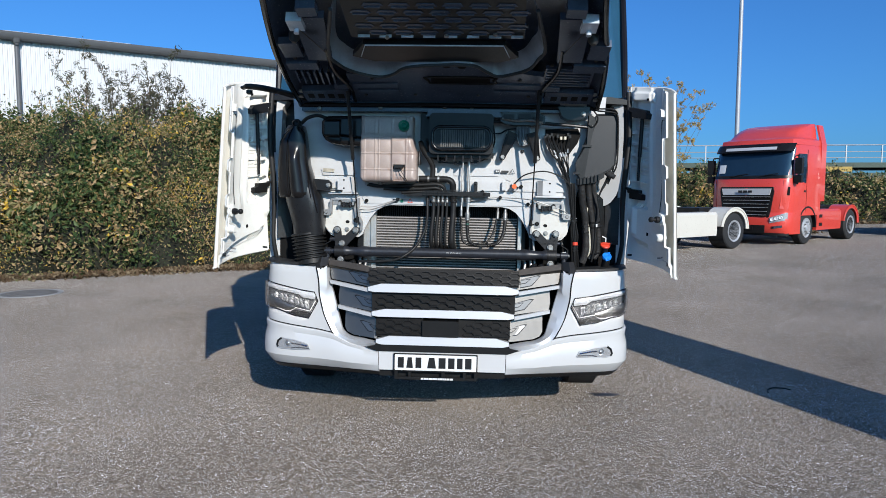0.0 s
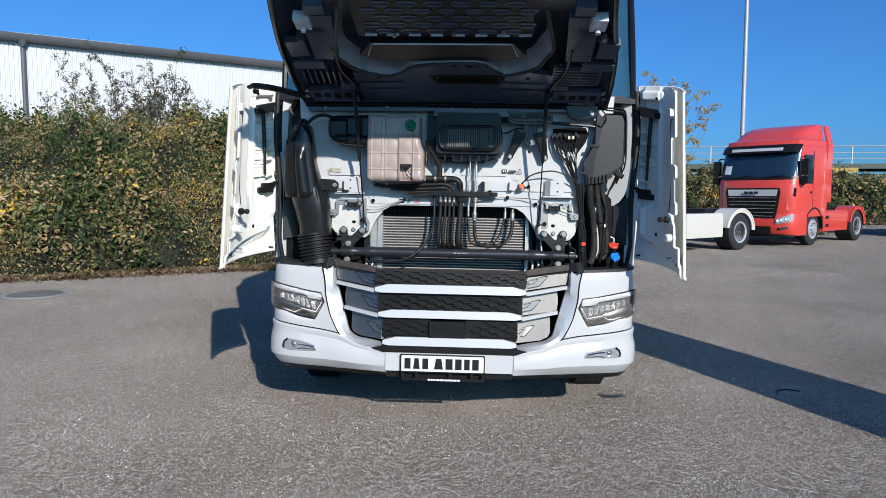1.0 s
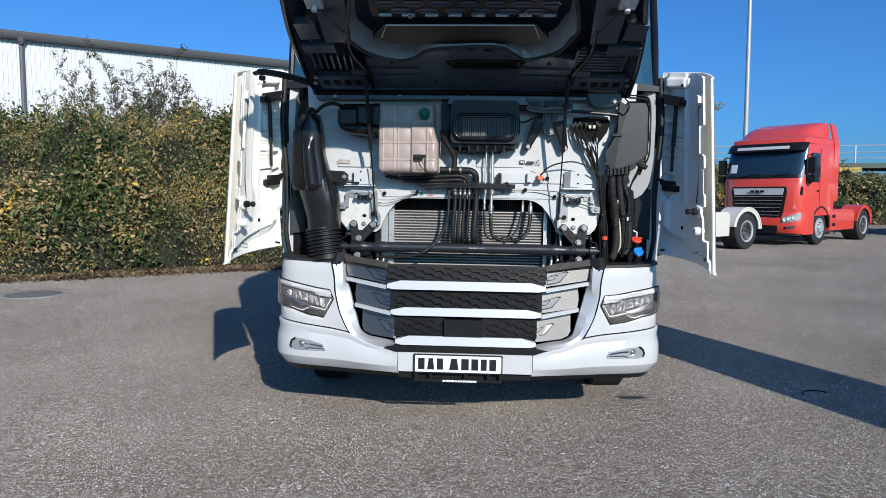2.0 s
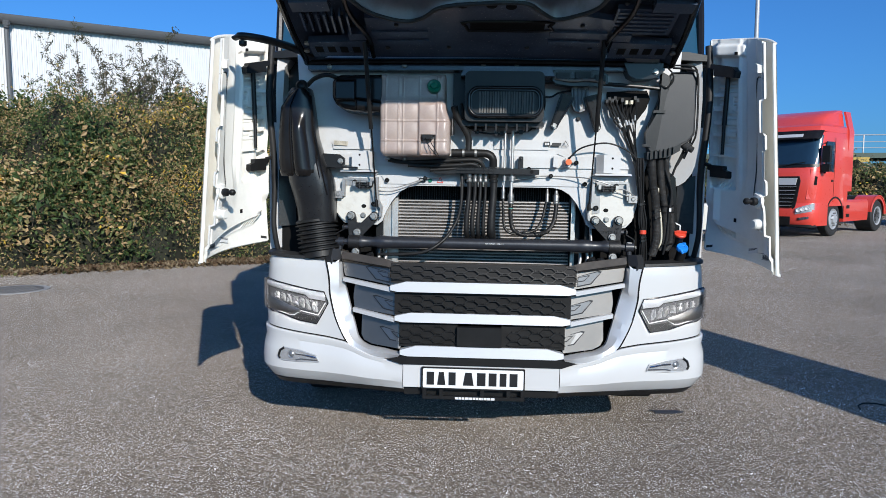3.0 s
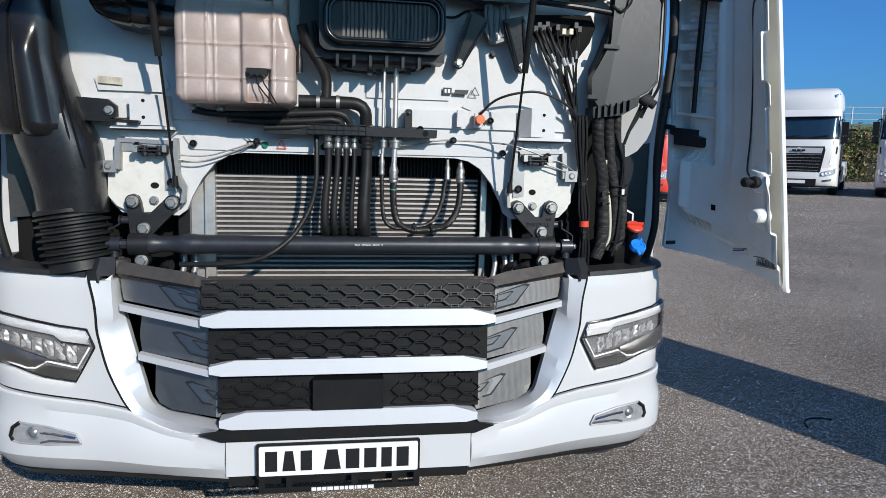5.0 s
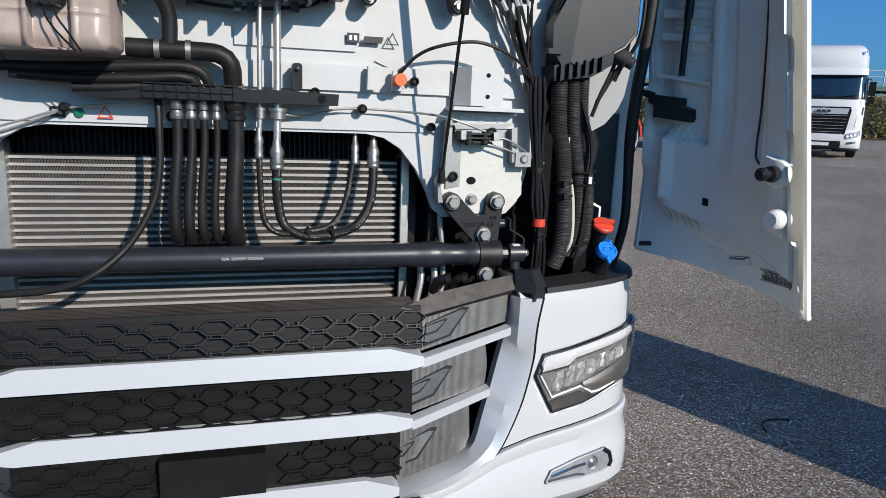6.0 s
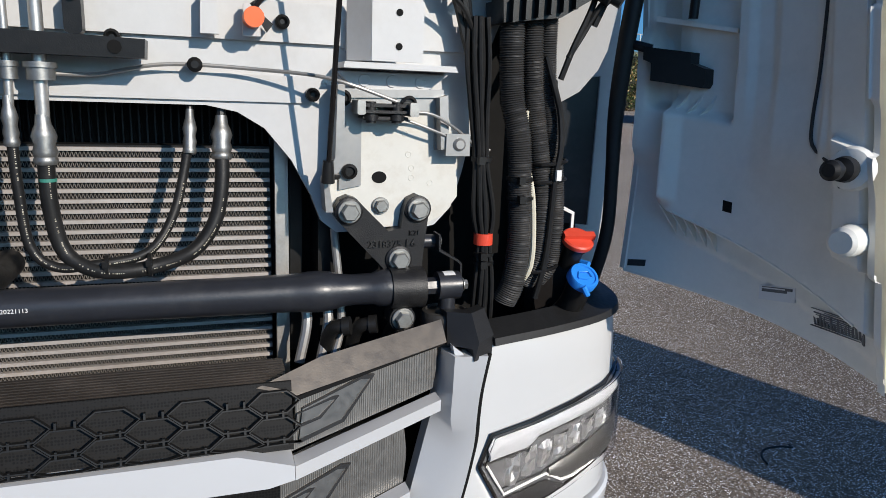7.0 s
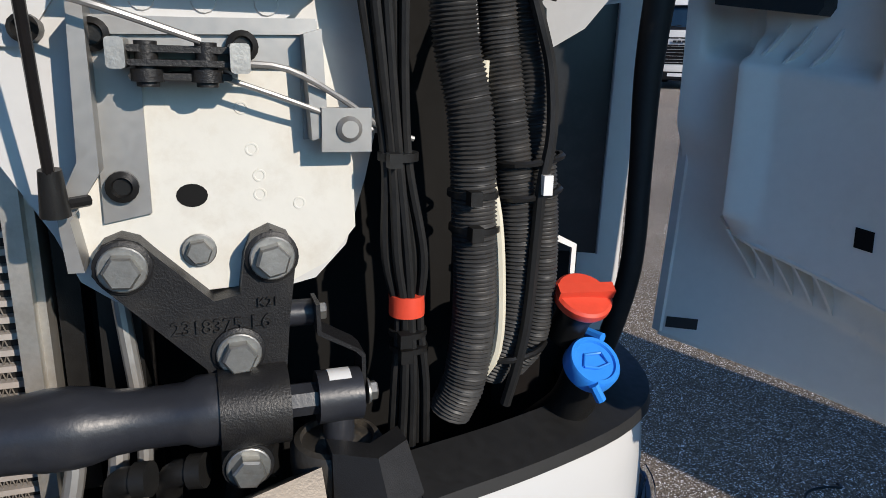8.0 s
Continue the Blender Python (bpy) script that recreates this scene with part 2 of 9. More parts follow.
M["leaf"] = leaf_material("hedge_leaf", [(0.0, (0.044, 0.080, 0.027)), (0.24, (0.095, 0.142, 0.044)), (0.42, (0.19, 0.20, 0.072)), (0.58, (0.33, 0.26, 0.115)),
                                         (0.76, (0.46, 0.30, 0.15)), (0.90, (0.57, 0.41, 0.22)), (0.975, (0.64, 0.50, 0.26)), (1.0, (0.80, 0.52, 0.07))])
M["dryleaf"] = leaf_material("dry_leaf", [(0.0, (0.10, 0.06, 0.035)), (0.5, (0.20, 0.14, 0.08)), (1.0, (0.34, 0.27, 0.17))], 0.8)
M["twigleaf"] = leaf_material("twig_leaf", [(0.0, (0.055, 0.06, 0.038)), (0.6, (0.10, 0.10, 0.062)), (1.0, (0.17, 0.13, 0.075))], 0.7)
M["goldleaf"] = leaf_material("autumn_leaf", [(0.0, (0.36, 0.26, 0.09)), (1.0, (0.66, 0.46, 0.13))], 0.7)


def asphalt_material():
    m = bpy.data.materials.new("asphalt")
    m.use_nodes = True
    nt = m.node_tree
    b = nt.nodes["Principled BSDF"]
    tc = nt.nodes.new("ShaderNodeTexCoord")

    def tex(kind, sc):
        n = nt.nodes.new(kind)
        n.inputs["Scale"].default_value = sc
        nt.links.new(tc.outputs["Object"], n.inputs["Vector"])
        return n
    vor = tex("ShaderNodeTexVoronoi", 240.0)
    grain = tex("ShaderNodeTexNoise", 95.0)
    grain.inputs["Detail"].default_value = 6
    grain.inputs["Roughness"].default_value = 0.75
    patch = tex("ShaderNodeTexNoise", 0.55)
    patch.inputs["Detail"].default_value = 7
    sep = nt.nodes.new("ShaderNodeSeparateColor")
    nt.links.new(vor.outputs["Color"], sep.inputs[0])
    stone = nt.nodes.new("ShaderNodeValToRGB")
    for e, (p, v) in zip([stone.color_ramp.elements[0], stone.color_ramp.elements[1], stone.color_ramp.elements.new(0.55), stone.color_ramp.elements.new(0.85)],
                         [(0.0, 0.13), (1.0, 0.46), (0.55, 0.255), (0.85, 0.36)]):
        e.position, e.color = p, (v * 0.61, v * 0.505, v * 0.395, 1)
    nt.links.new(sep.outputs[0], stone.inputs[0])
    g2 = nt.nodes.new("ShaderNodeMapRange")
    g2.inputs["From Min"].default_value, g2.inputs["From Max"].default_value = 0.32, 0.68
    g2.inputs["To Min"].default_value, g2.inputs["To Max"].default_value = 0.62, 1.34
    nt.links.new(grain.outputs["Fac"], g2.inputs["Value"])
    p2 = nt.nodes.new("ShaderNodeMapRange")
    p2.inputs["From Min"].default_value, p2.inputs["From Max"].default_value = 0.3, 0.7
    p2.inputs["To Min"].default_value, p2.inputs["To Max"].default_value = 0.80, 1.18
    nt.links.new(patch.outputs["Fac"], p2.inputs["Value"])
    mottle = tex("ShaderNodeTexNoise", 22.0)
    mottle.inputs["Detail"].default_value = 5
    mottle.inputs["Roughness"].default_value = 0.8
    m2 = nt.nodes.new("ShaderNodeMapRange")
    m2.inputs["From Min"].default_value, m2.inputs["From Max"].default_value = 0.35, 0.65
    m2.inputs["To Min"].default_value, m2.inputs["To Max"].default_value = 0.80, 1.22
    nt.links.new(mottle.outputs["Fac"], m2.inputs["Value"])
    mid = nt.nodes.new("ShaderNodeMath")
    mid.operation = "MULTIPLY"
    nt.links.new(m2.outputs[0], mid.inputs[0])
    nt.links.new(p2.outputs[0], mid.inputs[1])
    mu = nt.nodes.new("ShaderNodeMath")
    mu.operation = "MULTIPLY"
    nt.links.new(g2.outputs[0], mu.inputs[0])
    nt.links.new(mid.outputs[0], mu.inputs[1])
    sc = nt.nodes.new("ShaderNodeVectorMath")
    sc.operation = "SCALE"
    nt.links.new(stone.outputs[0], sc.inputs[0])
    nt.links.new(mu.outputs[0], sc.inputs["Scale"])
    nt.links.new(sc.outputs[0], b.inputs["Base Color"])
    b.inputs["Roughness"].default_value = 0.85
    b.inputs["Diffuse Roughness"].default_value = 0.9
    b.inputs["Specular IOR Level"].default_value = 0.1
    bp = nt.nodes.new("ShaderNodeBump")
    bp.inputs["Strength"].default_value = 0.7
    bp.inputs["Distance"].default_value = 0.004
    nt.links.new(vor.outputs["Distance"], bp.inputs["Height"])
    nt.links.new(bp.outputs[0], b.inputs["Normal"])
    return m


M["asphalt"] = asphalt_material()


def fine_mesh_material():
    """Black expanded mesh: small round holes in a dusty web."""
    m = bpy.data.materials.new("dusty_fine_mesh")
    m.use_nodes = True
    nt = m.node_tree
    b = nt.nodes["Principled BSDF"]
    tc = nt.nodes.new("ShaderNodeTexCoord")
    vor = nt.nodes.new("ShaderNodeTexVoronoi")
    vor.inputs["Scale"].default_value = 210.0
    vor.inputs["Randomness"].default_value = 0.25
    ramp = nt.nodes.new("ShaderNodeValToRGB")
    ramp.color_ramp.elements[0].position, ramp.color_ramp.elements[0].color = 0.34, (0.003, 0.003, 0.003, 1)
    ramp.color_ramp.elements[1].position, ramp.color_ramp.elements[1].color = 0.46, (0.011, 0.0105, 0.010, 1)
    nt.links.new(tc.outputs["Object"], vor.inputs["Vector"])
    nt.links.new(vor.outputs["Distance"], ramp.inputs[0])
    nt.links.new(ramp.outputs[0], b.inputs["Base Color"])
    b.inputs["Roughness"].default_value = 0.55
    b.inputs["Specular IOR Level"].default_value = 0.2
    return m


M["backing"] = fine_mesh_material()

# ---- building helpers ----
BASE = {}   # where a thing's own origin stands, by name


def thing(name, m, label, category, group="", kind=""):
    ob = new(name)
    ob.matrix_world = m
    ob.empty_display_size = 0.2
    return tagged(ob, label, category, group, kind)


def part(name, bm, material, parent=None, label="", angle=35.0):
    """Links a bmesh as one mesh object under a thing or a part; smooth but for edges sharper than angle."""
    top = parent
    while top is not None and top.parent is not None:
        top = top.parent
    if top is not None and top.name in BASE:
        bmesh.ops.translate(bm, verts=bm.verts, vec=-BASE[top.name])
    bmesh.ops.recalc_face_normals(bm, faces=bm.faces)
    me = bpy.data.meshes.new(name)
    bm.to_mesh(me)
    bm.free()
    me.materials.append(material)
    me.polygons.foreach_set("use_smooth", [True] * len(me.polygons))
    me.set_sharp_from_angle(angle=radians(angle))
    ob = new(name, me)
    ob.parent = parent
    if label:
        ob["label"] = label
    return ob


def nb():
    return bmesh.new()


def bev(bm, w, seg=2, limit=30.0):
    ed = [e for e in bm.edges if len(e.link_faces) == 2 and e.calc_face_angle(0) > radians(limit)]
    bmesh.ops.bevel(bm, geom=ed, offset=w, segments=seg, profile=0.5, affect="EDGES", clamp_overlap=True)
    return bm


def box(bm, x0, x1, y0, y1, z0, z1):
    v = [bm.verts.new((x, y, z)) for x in (x0, x1) for y in (y0, y1) for z in (z0, z1)]
    for f in ((0, 1, 3, 2), (4, 6, 7, 5), (0, 4, 5, 1), (2, 3, 7, 6), (0, 2, 6, 4), (1, 5, 7, 3)):
        bm.faces.new([v[i] for i in f])
    return v


def prism(bm, poly, y, depth, back=None):
    """A flat outline of (x, z) extruded in depth; y is a number or a function of x and z."""
    f = y if callable(y) else (lambda a, b: y)
    back = back or poly
    a = [bm.verts.new((px, f(px, pz), pz)) for px, pz in poly]
    b = [bm.verts.new((px, f(px, pz) + depth, pz)) for px, pz in back]
    n = len(poly)
    bm.faces.new(a)
    bm.faces.new(b[::-1])
    for i in range(n):
        bm.faces.new((a[i], a[(i + 1) % n], b[(i + 1) % n], b[i]))
    return a, b


def ring_between(bm, outer, inner, y, depth):
    """A flat frame between two outlines of the same count, extruded in depth."""
    f = y if callable(y) else (lambda a, b: y)
    n = len(outer)
    of, inf = ([bm.verts.new((p, f(p, q), q)) for p, q in l] for l in (outer, inner))
    ob_, ib = ([bm.verts.new((p, f(p, q) + depth, q)) for p, q in l] for l in (outer, inner))
    for i in range(n):
        j = (i + 1) % n
        bm.faces.new((of[i], of[j], inf[j], inf[i]))
        bm.faces.new((ob_[j], ob_[i], ib[i], ib[j]))
        bm.faces.new((of[j], of[i], ob_[i], ob_[j]))
        bm.faces.new((inf[i], inf[j], ib[j], ib[i]))


def surface(bm, fn, nu, nv, thick=0.0):
    """A sheet fn(u, v) for u, v in 0..1, with thickness."""
    vs = [[bm.verts.new(fn(i / nu, j / nv)) for j in range(nv + 1)] for i in range(nu + 1)]
    fs = [bm.faces.new((vs[i][j], vs[i + 1][j], vs[i + 1][j + 1], vs[i][j + 1])) for i in range(nu) for j in range(nv)]
    if thick:
        bmesh.ops.recalc_face_normals(bm, faces=fs)
        bmesh.ops.solidify(bm, geom=fs, thickness=thick)
    return vs


def spline(pts, step=0.012):
    """Points along a smooth line through pts."""
    p = [Vector(q) for q in pts]
    if len(p) == 2:
        n = max(2, int((p[1] - p[0]).length / max(step, 0.02)))
        return [p[0].lerp(p[1], i / n) for i in range(n + 1)]
    p = [p[0] * 2 - p[1]] + p + [p[-1] * 2 - p[-2]]
    out = []
    for i in range(1, len(p) - 2):
        n = max(2, int((p[i + 1] - p[i]).length / step))
        for k in range(n):
            t = k / n
            a, b, c, d = p[i - 1:i + 3]
            out.append(0.5 * ((2 * b) + (c - a) * t + (2 * a - 5 * b + 4 * c - d) * t * t + (3 * b - a - 3 * c + d) * t ** 3))
    return out + [p[-2]]


def tube(bm, pts, r, n=10, step=0.012, ribs=0.0, pitch=0.008, straight=False):
    """A round hose along pts; r a number or a function of 0..1; ribs: how deep its rings are."""
    line = [Vector(q) for q in pts] if straight else spline(pts, pitch / 4 if ribs else step)
    rf = r if callable(r) else (lambda t: r)
    rings, run, ref = [], 0.0, None
    for i, c in enumerate(line):
        d = (line[min(i + 1, len(line) - 1)] - line[max(i - 1, 0)]).normalized()
        if ref is None:
            ref = d.orthogonal().normalized()
        ref = (ref - d * ref.dot(d)).normalized()
        side = d.cross(ref)
        if i:
            run += (c - line[i - 1]).length
        rad = rf(i / max(1, len(line) - 1))
        if ribs:
            rad += ribs * math.cos(run / pitch * 2 * math.pi)
        rings.append([bm.verts.new(c + (ref * math.cos(a) + side * math.sin(a)) * rad) for a in (2 * math.pi * k / n for k in range(n))])
    for a, b in zip(rings, rings[1:]):
        for k in range(n):
            bm.faces.new((a[k], a[(k + 1) % n], b[(k + 1) % n], b[k]))
    bm.faces.new(rings[0][::-1])
    bm.faces.new(rings[-1])
    return bm


def cyl(bm, p0, p1, r0, r1=None, n=16):
    return tube(bm, [p0, p1], (lambda t: r0 + ((r0 if r1 is None else r1) - r0) * t), n, straight=True)


def lathe(bm, c, axis, profile, n=24):
    """Turns (distance along axis, radius) pairs about the axis through c."""
    d = Vector(axis).normalized()
    u = d.orthogonal().normalized()
    w = d.cross(u)
    c = Vector(c)
    rings = [[bm.verts.new(c + d * h + (u * math.cos(a) + w * math.sin(a)) * max(rr, 1e-4)) for a in (2 * math.pi * k / n for k in range(n))] for h, rr in profile]
    for a, b in zip(rings, rings[1:]):
        for k in range(n):
            bm.faces.new((a[k], a[(k + 1) % n], b[(k + 1) % n], b[k]))
    bm.faces.new(rings[0][::-1])
    bm.faces.new(rings[-1])
    return bm


def bolt(bm, p, axis=(0, -1, 0), r=0.017, turn=0.0):
    """A hexagon bolt head on its washer."""
    lathe(bm, p, axis, [(0, r * 1.42), (r * 0.22, r * 1.42), (r * 0.28, r * 1.34)], 20)
    d = Vector(axis).normalized()
    c = Vector(p) + d * r * 0.25
    u = Matrix.Rotation(turn, 3, d) @ d.orthogonal().normalized()
    w = d.cross(u)
    hexa = [u * math.cos(k * math.pi / 3) + w * math.sin(k * math.pi / 3) for k in range(6)]
    lo = [bm.verts.new(c + h * r * 1.08) for h in hexa]
    hi = [bm.verts.new(c + h * r * 1.08 + d * r * 0.75) for h in hexa]
    to = [bm.verts.new(c + h * r * 0.93 + d * r * 0.9) for h in hexa]
    for k in range(6):
        j = (k + 1) % 6
        bm.faces.new((lo[k], lo[j], hi[j], hi[k]))
        bm.faces.new((hi[k], hi[j], to[j], to[k]))
    bm.faces.new(to)
    bm.faces.new(lo[::-1])
    return bm


def rounded(x0, x1, z0, z1, r, n=5):
    """The outline of a rectangle with round corners."""
    out = []
    for cx, cz, a0 in ((x1 - r, z1 - r, 0), (x0 + r, z1 - r, 90), (x0 + r, z0 + r, 180), (x1 - r, z0 + r, 270)):
        out += [(cx + r * math.cos(radians(a0 + 90 * k / n)), cz + r * math.sin(radians(a0 + 90 * k / n))) for k in range(n + 1)]
    return out


def lerp_list(tab, x):
    """Straight-line reading of a table of (x, y)."""
    return float(np.interp(x, [a for a, _ in tab], [b for _, b in tab]))


def soft(a, b, x):
    t = min(1.0, max(0.0, (x - a) / (b - a)))
    return t * t * (3 - 2 * t)


def window(x, a, b, e):
    """1 between a and b, falling to 0 over e on either side."""
    return soft(a - e, a, x) * (1 - soft(b, b + e, x))


def flip(bm):
    """Mirrors what is in bm across the truck's middle plane."""
    for v in bm.verts:
        v.co.x = -v.co.x
    return bm


def words(text, size, m, material, parent, name="lettering", depth=0.0008):
    """Letters as a mesh, at the pose m in truck coordinates."""
    cu = bpy.data.curves.new(name, "FONT")
    cu.body, cu.size, cu.extrude = text, size, depth
    cu.align_x, cu.align_y = "CENTER", "CENTER"
    tmp = bpy.data.objects.new(name, cu)
    scene.collection.objects.link(tmp)
    bpy.context.view_layer.update()
    me = bpy.data.meshes.new_from_object(tmp.evaluated_get(bpy.context.evaluated_depsgraph_get()))
    bpy.data.objects.remove(tmp)
    bm = nb()
    bm.from_mesh(me)
    bpy.data.meshes.remove(me)
    bm.transform(m)
    return part(name, bm, material, parent)

# ---- the truck with its front open ----
BASE["truck"] = Vector((0, 4.5, 0))
truck = thing("truck", Matrix.Translation((CX, 4.5, 0)), "white tractor truck with raised black-lined front hood and open corner flaps", "truck")

PLAN = spline([(0.42, 4.505, 0), (0.64, 4.55, 0), (0.85, 4.60, 0), (1.0, 4.628, 0), (1.12, 4.662, 0), (1.19, 4.705, 0),
               (1.228, 4.762, 0), (1.246, 4.84, 0), (1.255, 4.97, 0), (1.257, 5.25, 0)], 0.02)
PLAN_S = [0.0]
for a, b in zip(PLAN, PLAN[1:]):
    PLAN_S.append(PLAN_S[-1] + (b - a).length)


def plan(s, out=0.0):
    """A point of the front corner's plan line, s metres along it, moved outwards by out."""
    x = float(np.interp(s, PLAN_S, [p.x for p in PLAN]))
    y = float(np.interp(s, PLAN_S, [p.y for p in PLAN]))
    x2 = float(np.interp(s + 0.02, PLAN_S, [p.x for p in PLAN]))
    y2 = float(np.interp(s + 0.02, PLAN_S, [p.y for p in PLAN]))
    x1 = float(np.interp(s - 0.02, PLAN_S, [p.x for p in PLAN]))
    y1 = float(np.interp(s - 0.02, PLAN_S, [p.y for p in PLAN]))
    d = Vector((x2 - x1, y2 - y1, 0)).normalized()
    n = Vector((d.y, -d.x, 0))
    return Vector((x, y, 0)) + n * out


def s_at(x):
    """How far along the plan line x lies."""
    return float(np.interp(x, [p.x for p in PLAN], PLAN_S))


END = PLAN_S[-1]


def both(name, build, material, parent=truck, label="", angle=35.0):
    """The same part on both sides; build(bm) makes the one at positive x."""
    out = []
    for k in (1, -1):
        bm = nb()
        build(bm)
        if k < 0:
            flip(bm)
        out.append(part(name, bm, material, parent if not isinstance(parent, list) else parent[0 if k > 0 else 1], label, angle))
    return out


# bumper corners
def bumper_top(x):
    return lerp_list([(0.42, 0.53), (0.62, 0.575), (0.74, 0.628), (0.85, 0.645), (1.05, 0.665), (1.26, 0.69)], x)


def bumper_corner(bm):
    prof = [(-0.07, 0.0, 0.372), (-0.030, 0.0, 0.380), (-0.022, 0.0, 0.386), (0.018, 0.13, 0.0), (0.025, 0.17, 0.0), (0.028, 0.35, 0.0), (0.024, 0.60, 0.0), (0.010, 0.82, 0.0),
            (0.016, 0.92, 0.0), (0.016, 0.975, 0), (0.010, 1.0, 0), (-0.004, 1.0, 0.0)]

    def fn(u, v):
        s = u * END
        k = round(v * (len(prof) - 1))
        out, f, z = prof[k]
        p = plan(s, out * min(1.0, 0.35 + u * 3))
        zt = bumper_top(p.x)
        zz = z if (f == 0.0) else 0.415 + (zt - 0.415) * f + z
        if f == 0.0:
            zz = z + 0.012 * math.sin(u * math.pi) + 0.014 * (1 - min(1, u * 4))
        return (p.x, p.y, zz)
    surface(bm, fn, 44, len(prof) - 1, 0.012)


bumpers = both("bumper_corner", bumper_corner, M["white"], label="white moulded bumper corner", angle=28)


def under_lip(bm):
    def fn(u, v):
        p = plan(u * END * 0.78, -0.030 - 0.03 * v)
        return (p.x, p.y, 0.386 - 0.028 * v)
    surface(bm, fn, 30, 2, 0.006)


both("under_lip", under_lip, M["black"], label="black lip under the bumper")


def bumper_mid(bm):
    box(bm, -0.417, 0.417, 4.497, 4.56, 0.408, 0.53)
    bev(bm, 0.012, 3)


part("bumper_centre", (lambda b: (bumper_mid(b), b)[1])(nb()), M["white"], truck, "white centre strip of the bumper")
bm = nb()
box(bm, -0.415, 0.415, 4.53, 4.75, 0.36, 0.40)
bev(bm, 0.01)
part("bumper_underside", bm, M["black"], truck)
bm = nb()
prism(bm, [(-0.50, 0.558), (-0.43, 0.532), (0.43, 0.532), (0.50, 0.558), (0.42, 0.578), (-0.42, 0.578)], 4.489, 0.05)
bev(bm, 0.004)
part("lower_trim", bm, M["black"], truck, "black trim strip under the grille")


# upper corner panels that hold the headlamps
def corner_inner(z):
    return lerp_list([(0.60, 0.700), (0.646, 0.742), (0.76, 0.803), (0.84, 0.829), (0.885, 0.837), (0.98, 0.843), (1.05, 0.857), (1.12, 0.866)], z)


def upper_corner(bm):
    zs = [0.63, 0.66, 0.72, 0.80, 0.88, 0.96, 1.02, 1.06, 1.083, 1.09]
    outs = [0.002, 0.003, 0.003, 0.004, 0.003, 0.001, -0.002, -0.006, -0.014, -0.03]

    def fn(u, v):
        k = round(v * (len(zs) - 1))
        z = zs[k]
        s0 = s_at(corner_inner(z))
        p = plan(s0 + u * (END - s0), outs[k])
        if k < 2:
            z = bumper_top(p.x) + (0.008 if k == 0 else 0.016)
        return (p.x, p.y, z + 0.02 * max(0.0, u - 0.35) * (1 if k > 6 else 0))
    surface(bm, fn, 36, len(zs) - 1, 0.012)


both("corner_panel", upper_corner, M["white"], label="white corner panel round the headlamp")


def seam(bm):
    def fn(u, v):
        p = plan(s_at(0.70) + u * (END - s_at(0.70)), -0.006)
        return (p.x, p.y, bumper_top(p.x) - 0.01 + 0.025 * v)
    surface(bm, fn, 30, 1, 0.006)


both("panel_gap", seam, M["dark"])


def corner_lip(bm):
    """Black rubber lip along the top of the corner, turning up the door frame."""
    def fn(u, v):
        s0 = s_at(0.87)
        p = plan(s0 + u * (END - 0.12 - s0), [0.003, 0.0, -0.070, -0.088][round(v * 3)])
        return (p.x, p.y, 1.088 + 0.028 * u + [-0.014, 0.0, 0.012, -0.05][round(v * 3)])
    surface(bm, fn, 30, 3, 0.008)


both("corner_lip", corner_lip, M["seal"], label="black rubber lip")


# ---- headlamps ----
HL_TOP = [(0.844, 0.840), (0.868, 0.898), (0.96, 0.909), (1.06, 0.927), (1.15, 0.943), (1.222, 0.954), (1.238, 0.950)]
HL_LOW = [(0.844, 0.836), (0.886, 0.760), (0.909, 0.719), (1.012, 0.733), (1.057, 0.746), (1.11, 0.764), (1.18, 0.773), (1.222, 0.786), (1.238, 0.80)]


def band(bm, top, low, x0, x1, out, thick=0.004, nu=40, nv=4, bulge=0.0):
    """A strip on the corner between two lines z(x), following the corner's plan."""
    def fn(u, v):
        x = x0 + (x1 - x0) * u
        p = plan(s_at(x), out + bulge * math.sin(math.pi * v))
        lo, hi = lerp_list(low, x), lerp_list(top, x)
        return (p.x, p.y, lo + (hi - lo) * v)
    surface(bm, fn, nu, nv, thick)


def on_corner(x, z, out):
    p = plan(s_at(x), out)
    return (p.x, p.y, z)


def cord(bm, pts, r, out):
    tube(bm, [on_corner(x, z, out) for x, z in pts], r, 6, straight=True)


def moved(tab, dz):
    return [(x, z + dz) for x, z in tab]


lamps = both("headlight", lambda bm: band(bm, HL_TOP, HL_LOW, 0.846, 1.236, 0.006), M["lampdark"], label="clear angular headlamp with a row of chrome reflectors")
both("lamp_frame", lambda bm: cord(bm, HL_TOP + HL_LOW[::-1] + HL_TOP[:1], 0.0038, 0.010), M["gloss"], lamps)
DRL_LOW = [(0.85, 0.850), (0.950, 0.861), (0.972, 0.881), (1.06, 0.896), (1.15, 0.911), (1.205, 0.920)]
both("daytime_strip", lambda bm: band(bm, moved(HL_TOP, -0.006), DRL_LOW, 0.860, 1.205, 0.012, 0.006, bulge=0.004), M["drl"], lamps, "milky white daytime running strip")
both("daytime_strip", lambda bm: band(bm, [(1.207, 0.946), (1.232, 0.948)], [(1.207, 0.800), (1.232, 0.812)], 1.207, 1.232, 0.012, 0.006, 6), M["lampdark"], lamps)
both("strip_edge", lambda bm: cord(bm, moved(DRL_LOW, -0.006), 0.0028, 0.014), M["black"], lamps)
both("lower_scoop", lambda bm: band(bm, [(1.00, 0.796), (1.06, 0.812), (1.12, 0.835), (1.205, 0.862)], [(1.00, 0.782), (1.05, 0.768), (1.11, 0.776), (1.18, 0.786), (1.205, 0.792)], 1.005, 1.205, 0.010, 0.005, bulge=0.004), M["grey2"], lamps)
